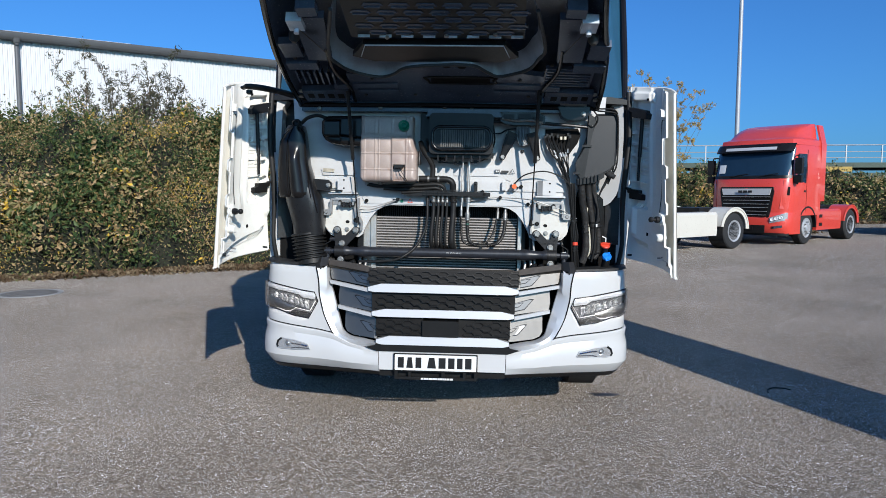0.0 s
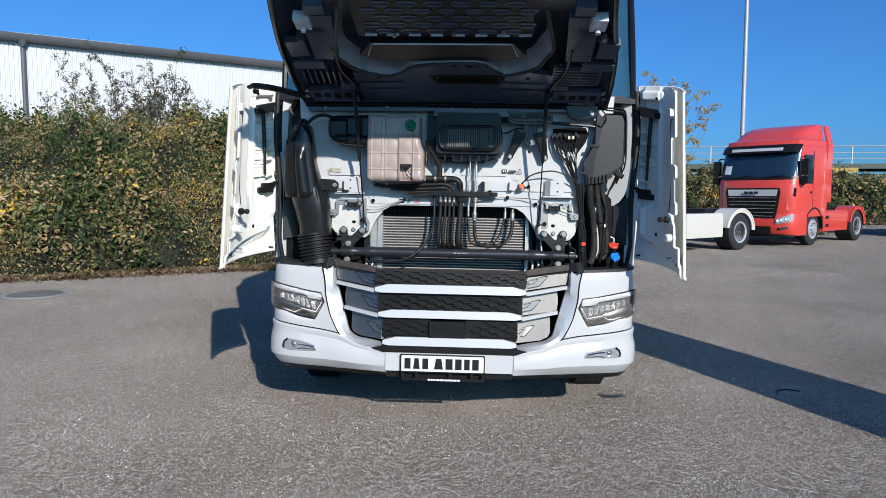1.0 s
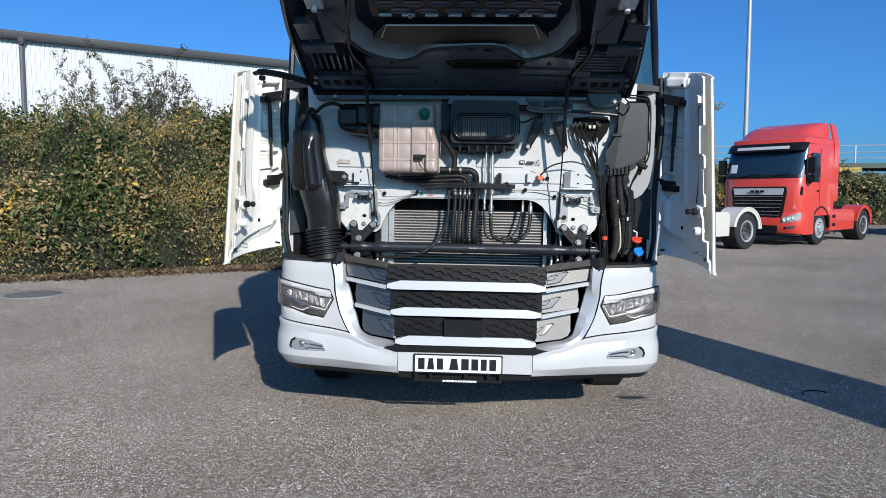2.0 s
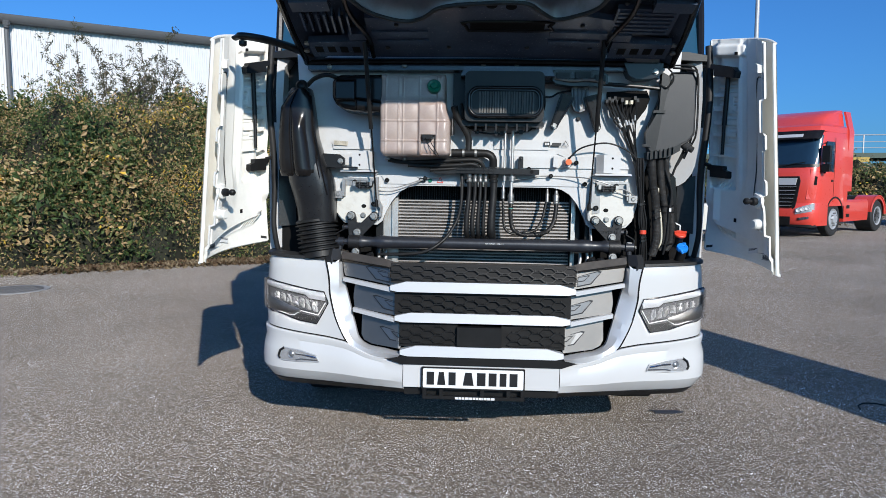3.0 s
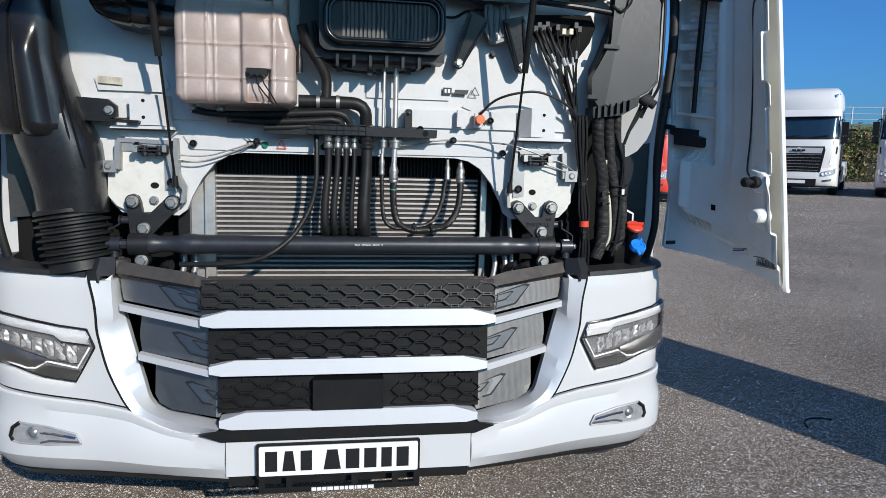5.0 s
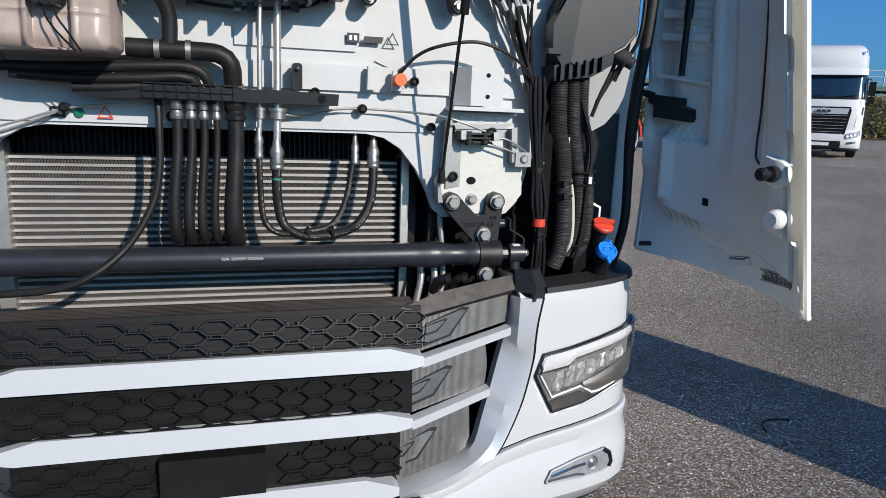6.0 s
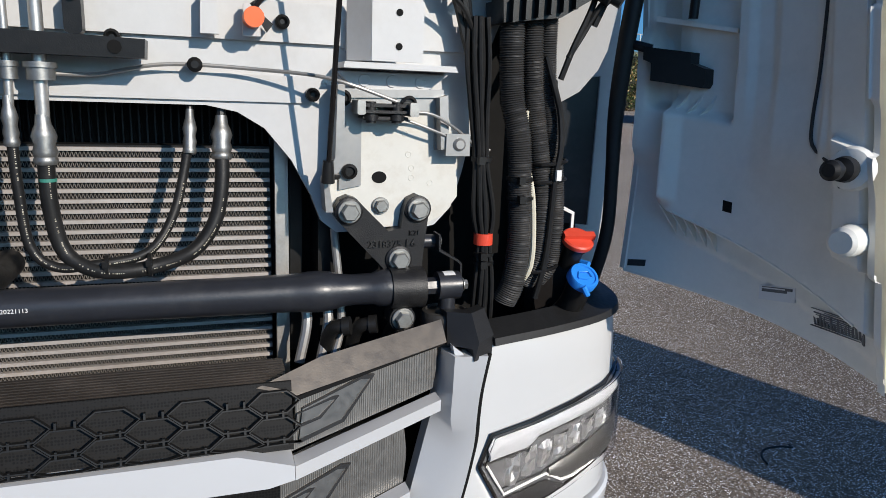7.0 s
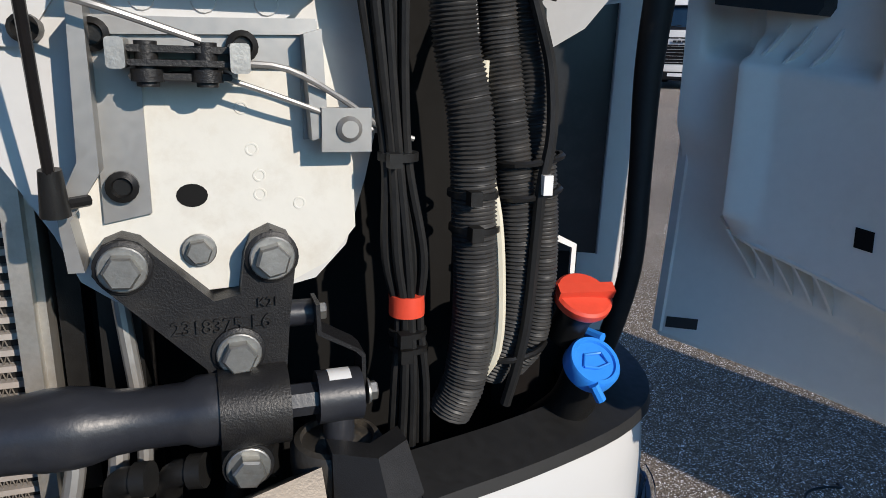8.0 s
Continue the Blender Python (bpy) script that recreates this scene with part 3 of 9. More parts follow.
both("scoop_edge", lambda bm: cord(bm, [(0.858, 0.838), (0.900, 0.768), (0.998, 0.787), (1.04, 0.762), (1.07, 0.762), (1.12, 0.776), (1.20, 0.792)], 0.0030, 0.014), M["silver"], lamps)
both("lamp_skirt", lambda bm: band(bm, [(0.890, 0.757), (0.998, 0.774), (1.048, 0.751)], [(0.890, 0.754), (0.909, 0.726), (1.012, 0.739), (1.048, 0.749)], 0.888, 1.048, 0.012), M["clip"], lamps)


def crystal(bm, k):
    """One cut-glass block of the reflector row: a grid of small facets, each tilted its own way."""
    rng = random.Random(40 + k)
    f = k / 6
    x0, x1 = 0.902 + f * 0.226, 0.902 + f * 0.226 + 0.0365
    nx, nz = 4, 5
    zc, hh = 0.813 + f * 0.052, 0.029 - f * 0.009
    grid = []
    for i in range(nx + 1):
        x = x0 + (x1 - x0) * i / nx
        dz = (x - x0) * 0.23
        edge = i in (0, nx)
        grid.append([bm.verts.new(on_corner(x + (0 if edge else rng.uniform(-0.002, 0.002)), zc + dz + hh * (2 * j / nz - 1) + rng.uniform(-0.003, 0.003), 0.009 if edge else 0.010 + rng.uniform(-0.002, 0.010))) for j in range(nz + 1)])
    for p, q in zip(grid, grid[1:]):
        for j in range(nz):
            bm.faces.new((p[j], q[j], q[j + 1]))
            bm.faces.new((p[j], q[j + 1], p[j + 1]))


for k in range(7):
    both("reflector", lambda bm, k=k: crystal(bm, k), M["crystal"], lamps, angle=2)
both("bowl_frame", lambda bm: cord(bm, [(0.892, 0.782), (0.985, 0.793), (1.06, 0.818), (1.165, 0.846)], 0.0016, 0.015), M["black"], lamps)
for ob in both("lens", lambda bm: band(bm, HL_TOP, HL_LOW, 0.848, 1.236, 0.022, 0.002), M["lens"], lamps):
    ob.visible_shadow = False

FOG_TOP = [(0.888, 0.516), (0.904, 0.546), (0.994, 0.568), (1.090, 0.578), (1.112, 0.561), (1.122, 0.530)]
FOG_LOW = [(0.888, 0.511), (0.95, 0.509), (1.0, 0.506), (1.09, 0.506), (1.112, 0.512), (1.122, 0.524)]
fogs = both("fog_light", lambda bm: band(bm, FOG_TOP, FOG_LOW, 0.889, 1.121, 0.030, 0.004), M["foglens"], label="small clear fog lamp in the bumper")
both("fog_bezel", lambda bm: cord(bm, FOG_TOP + FOG_LOW[::-1] + FOG_TOP[:1], 0.0030, 0.033), M["tin"], fogs)
both("fog_bezel", lambda bm: cord(bm, [(1.088, 0.577), (1.111, 0.559), (1.120, 0.530), (1.112, 0.514)], 0.0075, 0.034), M["black"], fogs)
both("fog_blade", lambda bm: cord(bm, [(0.905, 0.532), (0.98, 0.545), (1.02, 0.547)], 0.005, 0.034), M["chrome"], fogs)
both("fog_blade", lambda bm: cord(bm, [(0.895, 0.518), (0.99, 0.520), (1.02, 0.512)], 0.004, 0.034), M["lampdark"], fogs)


def projector(bm):
    c = on_corner(1.045, 0.544, 0.028)
    lathe(bm, c, (0.12, -1, 0.05), [(0, 0.024), (0.008, 0.023), (0.006, 0.017), (0.010, 0.013), (0.014, 0.004)], 18)


both("projector", projector, M["crystal"], fogs)


# ---- silver surround of the grille ----
def wing_y(x):
    return 4.495 + max(0.0, abs(x) - 0.45) * 0.36


# stations down the surround: inner edge, ridge, outer edge as (x, z)
SUR = [((0.781, 1.062), (0.790, 1.062), (0.855, 1.062)), ((0.778, 1.00), (0.788, 0.985), (0.841, 0.99)), ((0.764, 0.95), (0.786, 0.935), (0.836, 0.93)), ((0.753, 0.912), (0.794, 0.886), (0.833, 0.885)),
       ((0.722, 0.80), (0.762, 0.78), (0.805, 0.77)), ((0.697, 0.712), (0.733, 0.69), (0.765, 0.68)), ((0.675, 0.645), (0.702, 0.640), (0.735, 0.632)), ((0.62, 0.610), (0.638, 0.607), (0.684, 0.583)),
       ((0.532, 0.600), (0.55, 0.591), (0.565, 0.557)), ((0.437, 0.585), (0.437, 0.582), (0.47, 0.560))]


def surround(bm):
    rows = []
    for a, b, c in SUR:
        rows.append([(a[0], wing_y(a[0]) + 0.060, a[1]), (a[0], wing_y(a[0]) + 0.028, a[1]), (b[0], wing_y(b[0]) - 0.020, b[1]), (c[0] - 0.012, plan(s_at(c[0])).y - 0.012, c[1]),
                     (c[0] - 0.004, plan(s_at(c[0])).y - 0.014, c[1]), (c[0], plan(s_at(c[0])).y + 0.004, c[1]), (c[0], plan(s_at(c[0])).y + 0.05, c[1])])
    lines = [spline([r[k] for r in rows], 0.02) for k in range(7)]
    n = 44
    rings = []
    for i in range(n + 1):
        ring = []
        for l in lines:
            f = i / n * (len(l) - 1)
            j = min(int(f), len(l) - 2)
            ring.append(bm.verts.new(l[j].lerp(l[j + 1], f - j)))
        rings.append(ring)
    for a, b in zip(rings, rings[1:]):
        for k in range(7):
            j = (k + 1) % 7
            bm.faces.new((a[k], a[j], b[j], b[k]))
    bm.faces.new(rings[0])
    bm.faces.new(rings[-1][::-1])


both("grille_surround", surround, M["silver2"], label="satin silver surround of the grille", angle=20)


both("surround_gap", lambda bm: tube(bm, spline([(c[0] + 0.004, plan(s_at(c[0])).y - 0.001, c[1]) for _, _, c in SUR[:8]], 0.02), 0.0045, 6), M["dark"])


def notch(bm):
    """Recessed facet under the corner cap."""
    prism(bm, [(0.790, 1.078), (0.823, 1.052), (0.862, 1.058), (0.846, 1.016), (0.805, 1.003)], lambda x, z: wing_y(x) - 0.028 + (0.022 if x < 0.80 else 0.0) + (0.014 if x > 0.84 else 0.0), 0.02)


both("surround_facet", notch, M["silver"])


def corner_clip(bm):
    """Two flat faces that meet in an upright crease, with a pointed lower edge."""
    pts = [(0.786, 4.640, 1.134), (0.825, 4.615, 1.137), (0.860, 4.640, 1.137), (0.871, 4.615, 1.092), (0.865, 4.605, 1.058), (0.824, 4.586, 1.054), (0.822, 4.592, 1.076), (0.786, 4.630, 1.073), (0.832, 4.588, 1.088)]
    v = [bm.verts.new(q) for q in pts]
    w = [bm.verts.new((x, y + 0.035, z - 0.004)) for x, y, z in pts[:8]]
    for f in ((0, 1, 8, 6, 7), (1, 2, 3, 8), (8, 3, 4, 5), (8, 5, 6)):
        bm.faces.new([v[i] for i in f])
    bm.faces.new(w[::-1])
    for i in range(8):
        j = (i + 1) % 8
        bm.faces.new((v[j], v[i], w[i], w[j]))
    bev(bm, 0.0016, 2, 12)


both("corner_clip", corner_clip, M["clip"], label="black plastic corner cap", angle=25)


# ---- grille ----
grille_bars = [(0.924, 0.978, 0.49), (0.762, 0.812, 0.465), (0.579, 0.634, 0.435)]
for z0, z1, k in grille_bars:
    bm = nb()
    zm = z0 + 0.016
    a = [(-k + 0.085, z1), (k - 0.085, z1), (k, zm + 0.016), (k, zm - 0.008), (k - 0.04, z0), (-k + 0.04, z0), (-k, zm - 0.008), (-k, zm + 0.016)]
    prism(bm, a, lambda x, z: 4.492 - 0.010 * (1 - (x / 0.5) ** 2) - (0.012 if z < z0 + 0.05 else 0.0), 0.06)
    bev(bm, 0.004, 2)
    part("grille_bar", bm, M["silver"], truck, "wide silver grille bar")
for (z0, z1, k), ex, ez in zip(grille_bars[:2], (0.766, 0.706), (0.976, 0.812)):
    def thin(bm):
        prism(bm, [(k + 0.003, z0 - 0.004), (ex, ez - 0.016), (ex, ez + 0.006), (k + 0.003, z0 + 0.020)], lambda x, z: wing_y(x) - 0.012, 0.035)
        bev(bm, 0.004, 3)
    both("wing_bar", thin, M["silver"])

WINGS = [
    ([(0.42, 0.955), (0.49, 0.953), (0.762, 0.988), (0.772, 1.03), (0.776, 1.086), (0.50, 1.045), (0.498, 0.988), (0.42, 0.970)], (0.642, 1.044)),
    ([(0.468, 0.79), (0.702, 0.815), (0.712, 0.87), (0.704, 0.952), (0.49, 0.918), (0.460, 0.905), (0.456, 0.80)], (0.598, 0.887)),
    ([(0.438, 0.61), (0.60, 0.622), (0.645, 0.640), (0.662, 0.670), (0.664, 0.785), (0.465, 0.752), (0.436, 0.735), (0.430, 0.63)], (0.557, 0.719)),
]
for w, (cx_, cz_) in WINGS:
    def wing_face(x, z):
        return wing_y(x) + 0.022 + (z - w[0][1]) * 0.17

    def wing(bm):
        """A plate whose face is cut into fine upright saw-tooth ribs that look outwards."""
        def ends(x):
            zs = []
            for (x0, z0), (x1, z1) in zip(w, w[1:] + w[:1]):
                if min(x0, x1) <= x < max(x0, x1):
                    zs.append(z0 + (z1 - z0) * (x - x0) / (x1 - x0))
            return min(zs), max(zs)
        x, hi, step = min(p[0] for p in w) + 0.001, max(p[0] for p in w) - 0.001, 0.0018
        cols = []
        while x < hi:
            lo_, hi_ = ends(x)
            d = 0.00024 * (len(cols) % 2)
            cols.append([bm.verts.new((x, wing_face(x, zz) + e, zz)) for zz, e in ((lo_, d), (hi_, d), (hi_, 0.028), (lo_, 0.028))])
            x += step
        for a, b in zip(cols, cols[1:]):
            for k in range(4):
                bm.faces.new((a[k], b[k], b[(k + 1) % 4], a[(k + 1) % 4]))
        bm.faces.new(cols[0])
        bm.faces.new(cols[-1][::-1])
    panels = both("wing_panel", wing, M["wing"], label="bronze-grey grille wing with fine ribs", angle=10)

    def outline(d, sc):
        pts = [(0.0, 0.0), (-0.018, 0.004), (-0.132, -0.024), (-0.140, -0.080), (-0.060, -0.066)]
        mx, mz = -0.085, -0.036
        return [(cx_ + d + mx + (a - mx) * sc[0], cz_ + mz + (b - mz) * sc[1]) for a, b in pts]
    fill = outline(-0.003, (0.93, 0.85))
    both("chevron_fill", lambda bm: prism(bm, fill, lambda x, z: wing_face(x, z) - 0.0025, 0.02), M["grey2"], panels)
    for o, i, d in ((outline(0.0, (1.0, 1.0)), outline(-0.003, (0.93, 0.85)), 0.005), (outline(-0.030, (0.56, 0.44)), outline(-0.032, (0.50, 0.32)), 0.005)):
        def chevron(bm):
            ring_between(bm, o, i, lambda x, z: wing_face(x, z) - d, 0.02)
            bev(bm, 0.001, 1)
        both("chevron", chevron, M["clip"], panels)


def wing_cap(bm):
    f = [(0.438, 4.534, 1.067), (0.500, 4.530, 1.050), (0.778, 4.612, 1.086), (0.776, 4.642, 1.120), (0.545, 4.577, 1.0935)]
    a = [bm.verts.new(p) for p in f]
    b = [bm.verts.new((x, y + 0.05, z - 0.03)) for x, y, z in f]
    bm.faces.new((a[0], a[1], a[4]))
    bm.faces.new((a[1], a[2], a[3], a[4]))
    bm.faces.new(b[::-1])
    for i in range(5):
        bm.faces.new((a[i], a[(i + 1) % 5], b[(i + 1) % 5], b[i]))
    bev(bm, 0.004, 2)


both("wing_cap", wing_cap, M["cap"], label="dusty bronze cap above the grille wing")
both("cap_gap", lambda bm: prism(bm, [(0.50, 1.043), (0.778, 1.077), (0.778, 1.084), (0.50, 1.050)], lambda x, z: wing_y(x) + 0.012, 0.03), M["dark"])

STRIPS = [(0.980, 1.072, -0.492, 0.492, 0.30), (0.808, 0.915, -0.470, 0.470, 0.06), (0.64, 0.75, -0.442, -0.128, 0.06), (0.64, 0.75, 0.104, 0.442, 0.06)]
for z0, z1, xl, xr, lean in STRIPS:
    bm = nb()
    pitch, tip, flat = 0.116, 0.0405, 0.0195
    step, h = (0.0195, 0.0168) if lean > 0.2 else (0.0225, 0.0195)

    def mesh_y(a, b):
        return 4.490 + 0.040 * a * a + max(0.0, b - z0) * lean
    for r in range(7):
        zc = z0 - 0.012 + step * r
        if zc + h > z1 + 0.006:
            break
        x = -8 * pitch + (0.0 if r % 2 == 0 else pitch / 2)
        while x < xr:
            if xl + 0.02 < x < xr - 0.02:
                o = [(x - tip, zc), (x - flat, zc + h), (x + flat, zc + h), (x + tip, zc), (x + flat, zc - h), (x - flat, zc - h)]
                i = [(x + (p - x) * 0.945, max(zc + (q - zc) * 0.885, z0 + 0.004)) for p, q in o]
                o = [(p, max(q, z0 + 0.003)) for p, q in o]
                ring_between(bm, o, i, mesh_y, 0.007)
                if zc + h + 0.012 < z1:
                    for dx in (-0.0125, 0.0125):
                        prism(bm, [(x + dx - 0.0016, zc + h - 0.002), (x + dx + 0.0016, zc + h - 0.002), (x + dx + 0.0016, zc + h + 0.009), (x + dx - 0.0016, zc + h + 0.009)], lambda a, b: mesh_y(a, b) + 0.001, 0.006)
            x += pitch
    net = part("honeycomb_mesh", bm, M["mesh"], truck, "black honeycomb grille mesh")
    bm = nb()
    prism(bm, [(xl, z0 - 0.012), (xr, z0 - 0.012), (xr, z1), (xl, z1)], lambda a, b: mesh_y(a, b) + 0.011, 0.004)
    part("mesh_backing", bm, M["backing"], net)
# perforated shelf from the upper strip back towards the cooler
bm = nb()
for k in range(13):
    f = k / 12
    y, z = 4.540 + 0.110 * f, 1.054 + 0.008 * f
    box(bm, -0.49, 0.49, y, y + 0.0075, z, z + 0.003)
for k in range(123):
    x = -0.49 + 0.008 * k
    prism(bm, [(x, 0.0), (x + 0.0028, 0.0), (x + 0.0028, 0.0025), (x, 0.0025)], 4.540, 0.115)
for v in bm.verts:
    if v.co.z < 0.5:
        v.co.z += 1.0535 + (v.co.y - 4.540) * 0.073
part("perforated_shelf", bm, M["shelf"], truck, "dusty brown perforated shelf behind the upper grille")
bm = nb()
box(bm, -0.131, 0.106, 4.476, 4.53, 0.638, 0.742)
bev(bm, 0.008, 2)
part("radar_cover", bm, M["black"], truck, "flat black radar sensor cover")

# ---- dealer plate ----
plate = nb()
prism(plate, rounded(-0.317, 0.235, 0.405, 0.524, 0.006), 4.478, 0.012)
plate = part("plate_holder", plate, M["black"], truck, "black plate holder under the bumper")
bm = nb()
prism(bm, rounded(-0.308, 0.227, 0.414, 0.517, 0.006), 4.474, 0.004)
part("plate", bm, M["platewhite"], plate, "white plate with black characters shown as bars")
x = -0.288
for k, wd in enumerate((0.040, 0.044, 0.038, 0.058, 0.046, 0.042, 0.036, 0.042)):
    if k == 3:
        x += 0.022
    bm = nb()
    prism(bm, [(x, 0.430), (x + wd, 0.430), (x + wd, 0.500), (x, 0.500)] if k not in (1, 3) else [(x, 0.430), (x + wd, 0.430), (x + wd * 0.8, 0.500), (x + wd * 0.2, 0.500)], 4.4725, 0.002)
    part("character_bar", bm, M["ink"], plate)
    x += wd + 0.0165
bm = nb()
box(bm, -0.31, 0.235, 4.482, 4.50, 0.350, 0.368)
for xx in (-0.31, -0.22, 0.0, 0.14, 0.215):
    box(bm, xx, xx + 0.02, 4.484, 4.50, 0.366, 0.408)
part("plate_foot", bm, M["black"], plate)
bm = nb()
x = -0.135
for wd in (0.016, 0.014, 0.014, 0.020, 0.016, 0.014, 0.012, 0.016, 0.006, 0.014, 0.016, 0.020):
    prism(bm, [(x, 0.352), (x + wd, 0.352), (x + wd, 0.364), (x, 0.364)], 4.4795, 0.002)
    x += wd + 0.003
part("small_print_bar", bm, M["label"], plate)

# ---- front wall of the cab, behind the hood ----
FW = 4.745


def fw_outline():
    half = [(0.0, 1.492), (0.38, 1.492), (0.43, 1.482), (0.475, 1.455), (0.52, 1.40), (0.555, 1.335), (0.572, 1.29), (0.60, 1.268),
            (0.66, 1.270), (0.745, 1.268), (0.79, 1.278), (0.822, 1.312), (0.842, 1.38), (0.862, 1.47), (0.885, 1.60), (0.93, 1.72), (1.00, 1.92), (1.05, 2.06), (1.06, 2.24), (0.0, 2.24)]
    return half + [(-x, z) for x, z in half[::-1] if x > 0]


bm = nb()
prism(bm, fw_outline(), FW, 0.025)
bev(bm, 0.004, 2)
wall = part("front_wall", bm, M["white_in"], truck, "white pressed-steel cab front wall")
# pressed ledge and raised fields
for poly, out in (([(-0.90, 1.60), (0.88, 1.60), (0.90, 1.665), (-0.92, 1.665)], 0.011),
                  ([(0.05, 1.70), (0.35, 1.70), (0.37, 1.755), (0.05, 1.755)], 0.008),
                  ([(-0.85, 1.69), (-0.64, 1.69), (-0.62, 1.71), (-0.64, 1.755), (-0.80, 1.76), (-0.86, 1.73)], 0.012),
                  ([(0.40, 1.68), (0.72, 1.55), (0.74, 1.56), (0.42, 1.70)], 0.007),
                  ([(-0.55, 1.50), (0.55, 1.50), (0.58, 1.545), (-0.58, 1.545)], 0.007)):
    bm = nb()
    prism(bm, poly, FW - out, out + 0.004)
    bev(bm, 0.0065, 3)
    part("pressed_ledge", bm, M["white_in"], wall)
# tabs that stand out of the ledge
for x, h in ((0.375, 0.06), (0.44, 0.05)):
    bm = nb()
    prism(bm, [(x, 1.605), (x + 0.028, 1.605), (x + 0.026, 1.605 + h), (x + 0.002, 1.605 + h)], FW - 0.045, 0.02)
    bev(bm, 0.004, 2)
    part("sheet_tab", bm, M["white_in"], wall)
# holes with black grommets
for x, z in ((0.505, 1.632), (0.555, 1.515), (-0.545, 1.52), (0.035, 1.545), (-0.10, 1.52), (0.245, 1.593)):
    bm = nb()
    lathe(bm, (x, FW - 0.012, z), (0, -1, 0), [(-0.02, 0.012), (0.012, 0.012), (0.016, 0.008), (0.010, 0.004)], 14)
    part("grommet", bm, M["black"], wall)


def sticker_row(x, z, dark):
    st_ = nb()
    prism(st_, [(x, z - 0.014), (x + 0.032, z - 0.014), (x + 0.032, z + 0.010), (x, z + 0.010)], FW - 0.0195 if dark else FW - 0.0145, 0.001)
    st_ = part("warning_sticker", st_, M["ink"], wall, "small warning sticker with plain symbols")
    y = FW - 0.0195 if dark else FW - 0.0145
    for x0, x1 in ((0.006, 0.013), (0.018, 0.026)):
        bm = nb()
        prism(bm, [(x + x0, z - 0.008), (x + x1, z - 0.008), (x + x1, z + 0.004), (x + x0, z + 0.004)], y - 0.001, 0.001)
        part("symbol", bm, M["label"], st_)
    bm = nb()
    if dark:
        prism(bm, [(x + 0.040, z - 0.012), (x + 0.090, z - 0.012), (x + 0.095, z + 0.004), (x + 0.045, z + 0.004)], y, 0.001)
        part("symbol", bm, M["conduit"], st_)
    else:
        lathe(bm, (x + 0.062, y, z - 0.002), (0, -1, 0), [(0, 0.011), (0.0008, 0.011)], 14)
        part("symbol", bm, M["green"], st_)
    bm = nb()
    ring_between(bm, [(x + 0.100, z - 0.014), (x + 0.136, z - 0.014), (x + 0.118, z + 0.018)], [(x + 0.105, z - 0.011), (x + 0.131, z - 0.011), (x + 0.118, z + 0.012)], y, 0.001)
    part("symbol", bm, M["ink" if dark else "red"], st_)


sticker_row(-0.365, 1.524, False)
sticker_row(0.325, 1.735, True)


def leg_plate(bm):
    """Cream mounting plate on the leg of the wall."""
    prism(bm, [(0.598, 1.525), (0.60, 1.40), (0.578, 1.36), (0.585, 1.31), (0.60, 1.288), (0.64, 1.277), (0.765, 1.283), (0.80, 1.30),
               (0.828, 1.335), (0.826, 1.40), (0.795, 1.525)], FW - 0.018, 0.02)
    bev(bm, 0.005, 2)


legs = both("leg_plate", leg_plate, M["cream"], label="cream-primed mounting plate with spots of rust")


def leg_flange(bm):
    """Bent sheet edge along the plate."""
    prism(bm, [(0.578, 1.36), (0.604, 1.40), (0.604, 1.535), (0.592, 1.535), (0.588, 1.41), (0.568, 1.37), (0.572, 1.315), (0.585, 1.315)], FW - 0.055, 0.045)
    prism(bm, [(0.598, 1.512), (0.79, 1.518), (0.79, 1.532), (0.598, 1.526)], FW - 0.03, 0.02)
    bev(bm, 0.003, 2)


both("bent_flange", leg_flange, M["sheet"], legs)


def lock_plate(bm):
    """Grey sheet behind the lock, with a leg down one side."""
    prism(bm, [(0.602, 1.528), (0.792, 1.530), (0.794, 1.425), (0.778, 1.423), (0.776, 1.488), (0.648, 1.488), (0.640, 1.47), (0.640, 1.358), (0.600, 1.350)], FW - 0.024, 0.005)
    bev(bm, 0.002, 1)


both("lock_plate", lock_plate, M["sheet"], legs)


def leg_tab(bm):
    prism(bm, [(0.776, 1.518), (0.792, 1.523), (0.797, 1.43), (0.782, 1.425)], FW - 0.05, 0.035)
    prism(bm, [(0.790, 1.455), (0.836, 1.455), (0.836, 1.415), (0.790, 1.415)], FW - 0.055, 0.008)
    bev(bm, 0.003, 2)
    lathe(bm, (0.815, FW - 0.055, 1.436), (0, -1, 0), [(-0.004, 0.012), (0.002, 0.012), (0.006, 0.008)], 14)


both("bent_tab", leg_tab, M["sheet"], legs)


def oval(bm):
    prism(bm, [(0.675 + 0.014 * math.cos(a), 1.372 + 0.011 * math.sin(a)) for a in (k * math.pi / 8 for k in range(16))], FW - 0.0185, 0.004)


both("oval_hole", oval, M["dark"], legs)
for x, z in ((0.618, 1.384), (0.725, 1.506), (0.606, 1.512)):
    def screw(bm, x=x, z=z):
        lathe(bm, (x, FW - 0.028, z), (0, -1, 0), [(0, 0.014), (0.005, 0.014), (0.008, 0.009), (0.003, 0.0075), (0.003, 0.001)], 16)
    both("screw", screw, M["black"], legs)


for x, z in ((0.730, 1.414), (0.736, 1.389), (0.736, 1.371), (0.773, 1.361), (0.722, 1.452)):
    both("embossed_ring", lambda bm, x=x, z=z: lathe(bm, (x, FW - 0.018, z), (0, -1, 0), [(-0.001, 0.0065), (0.0008, 0.006), (0.0008, 0.0045), (0.0002, 0.004)], 14), M["cream"], legs)


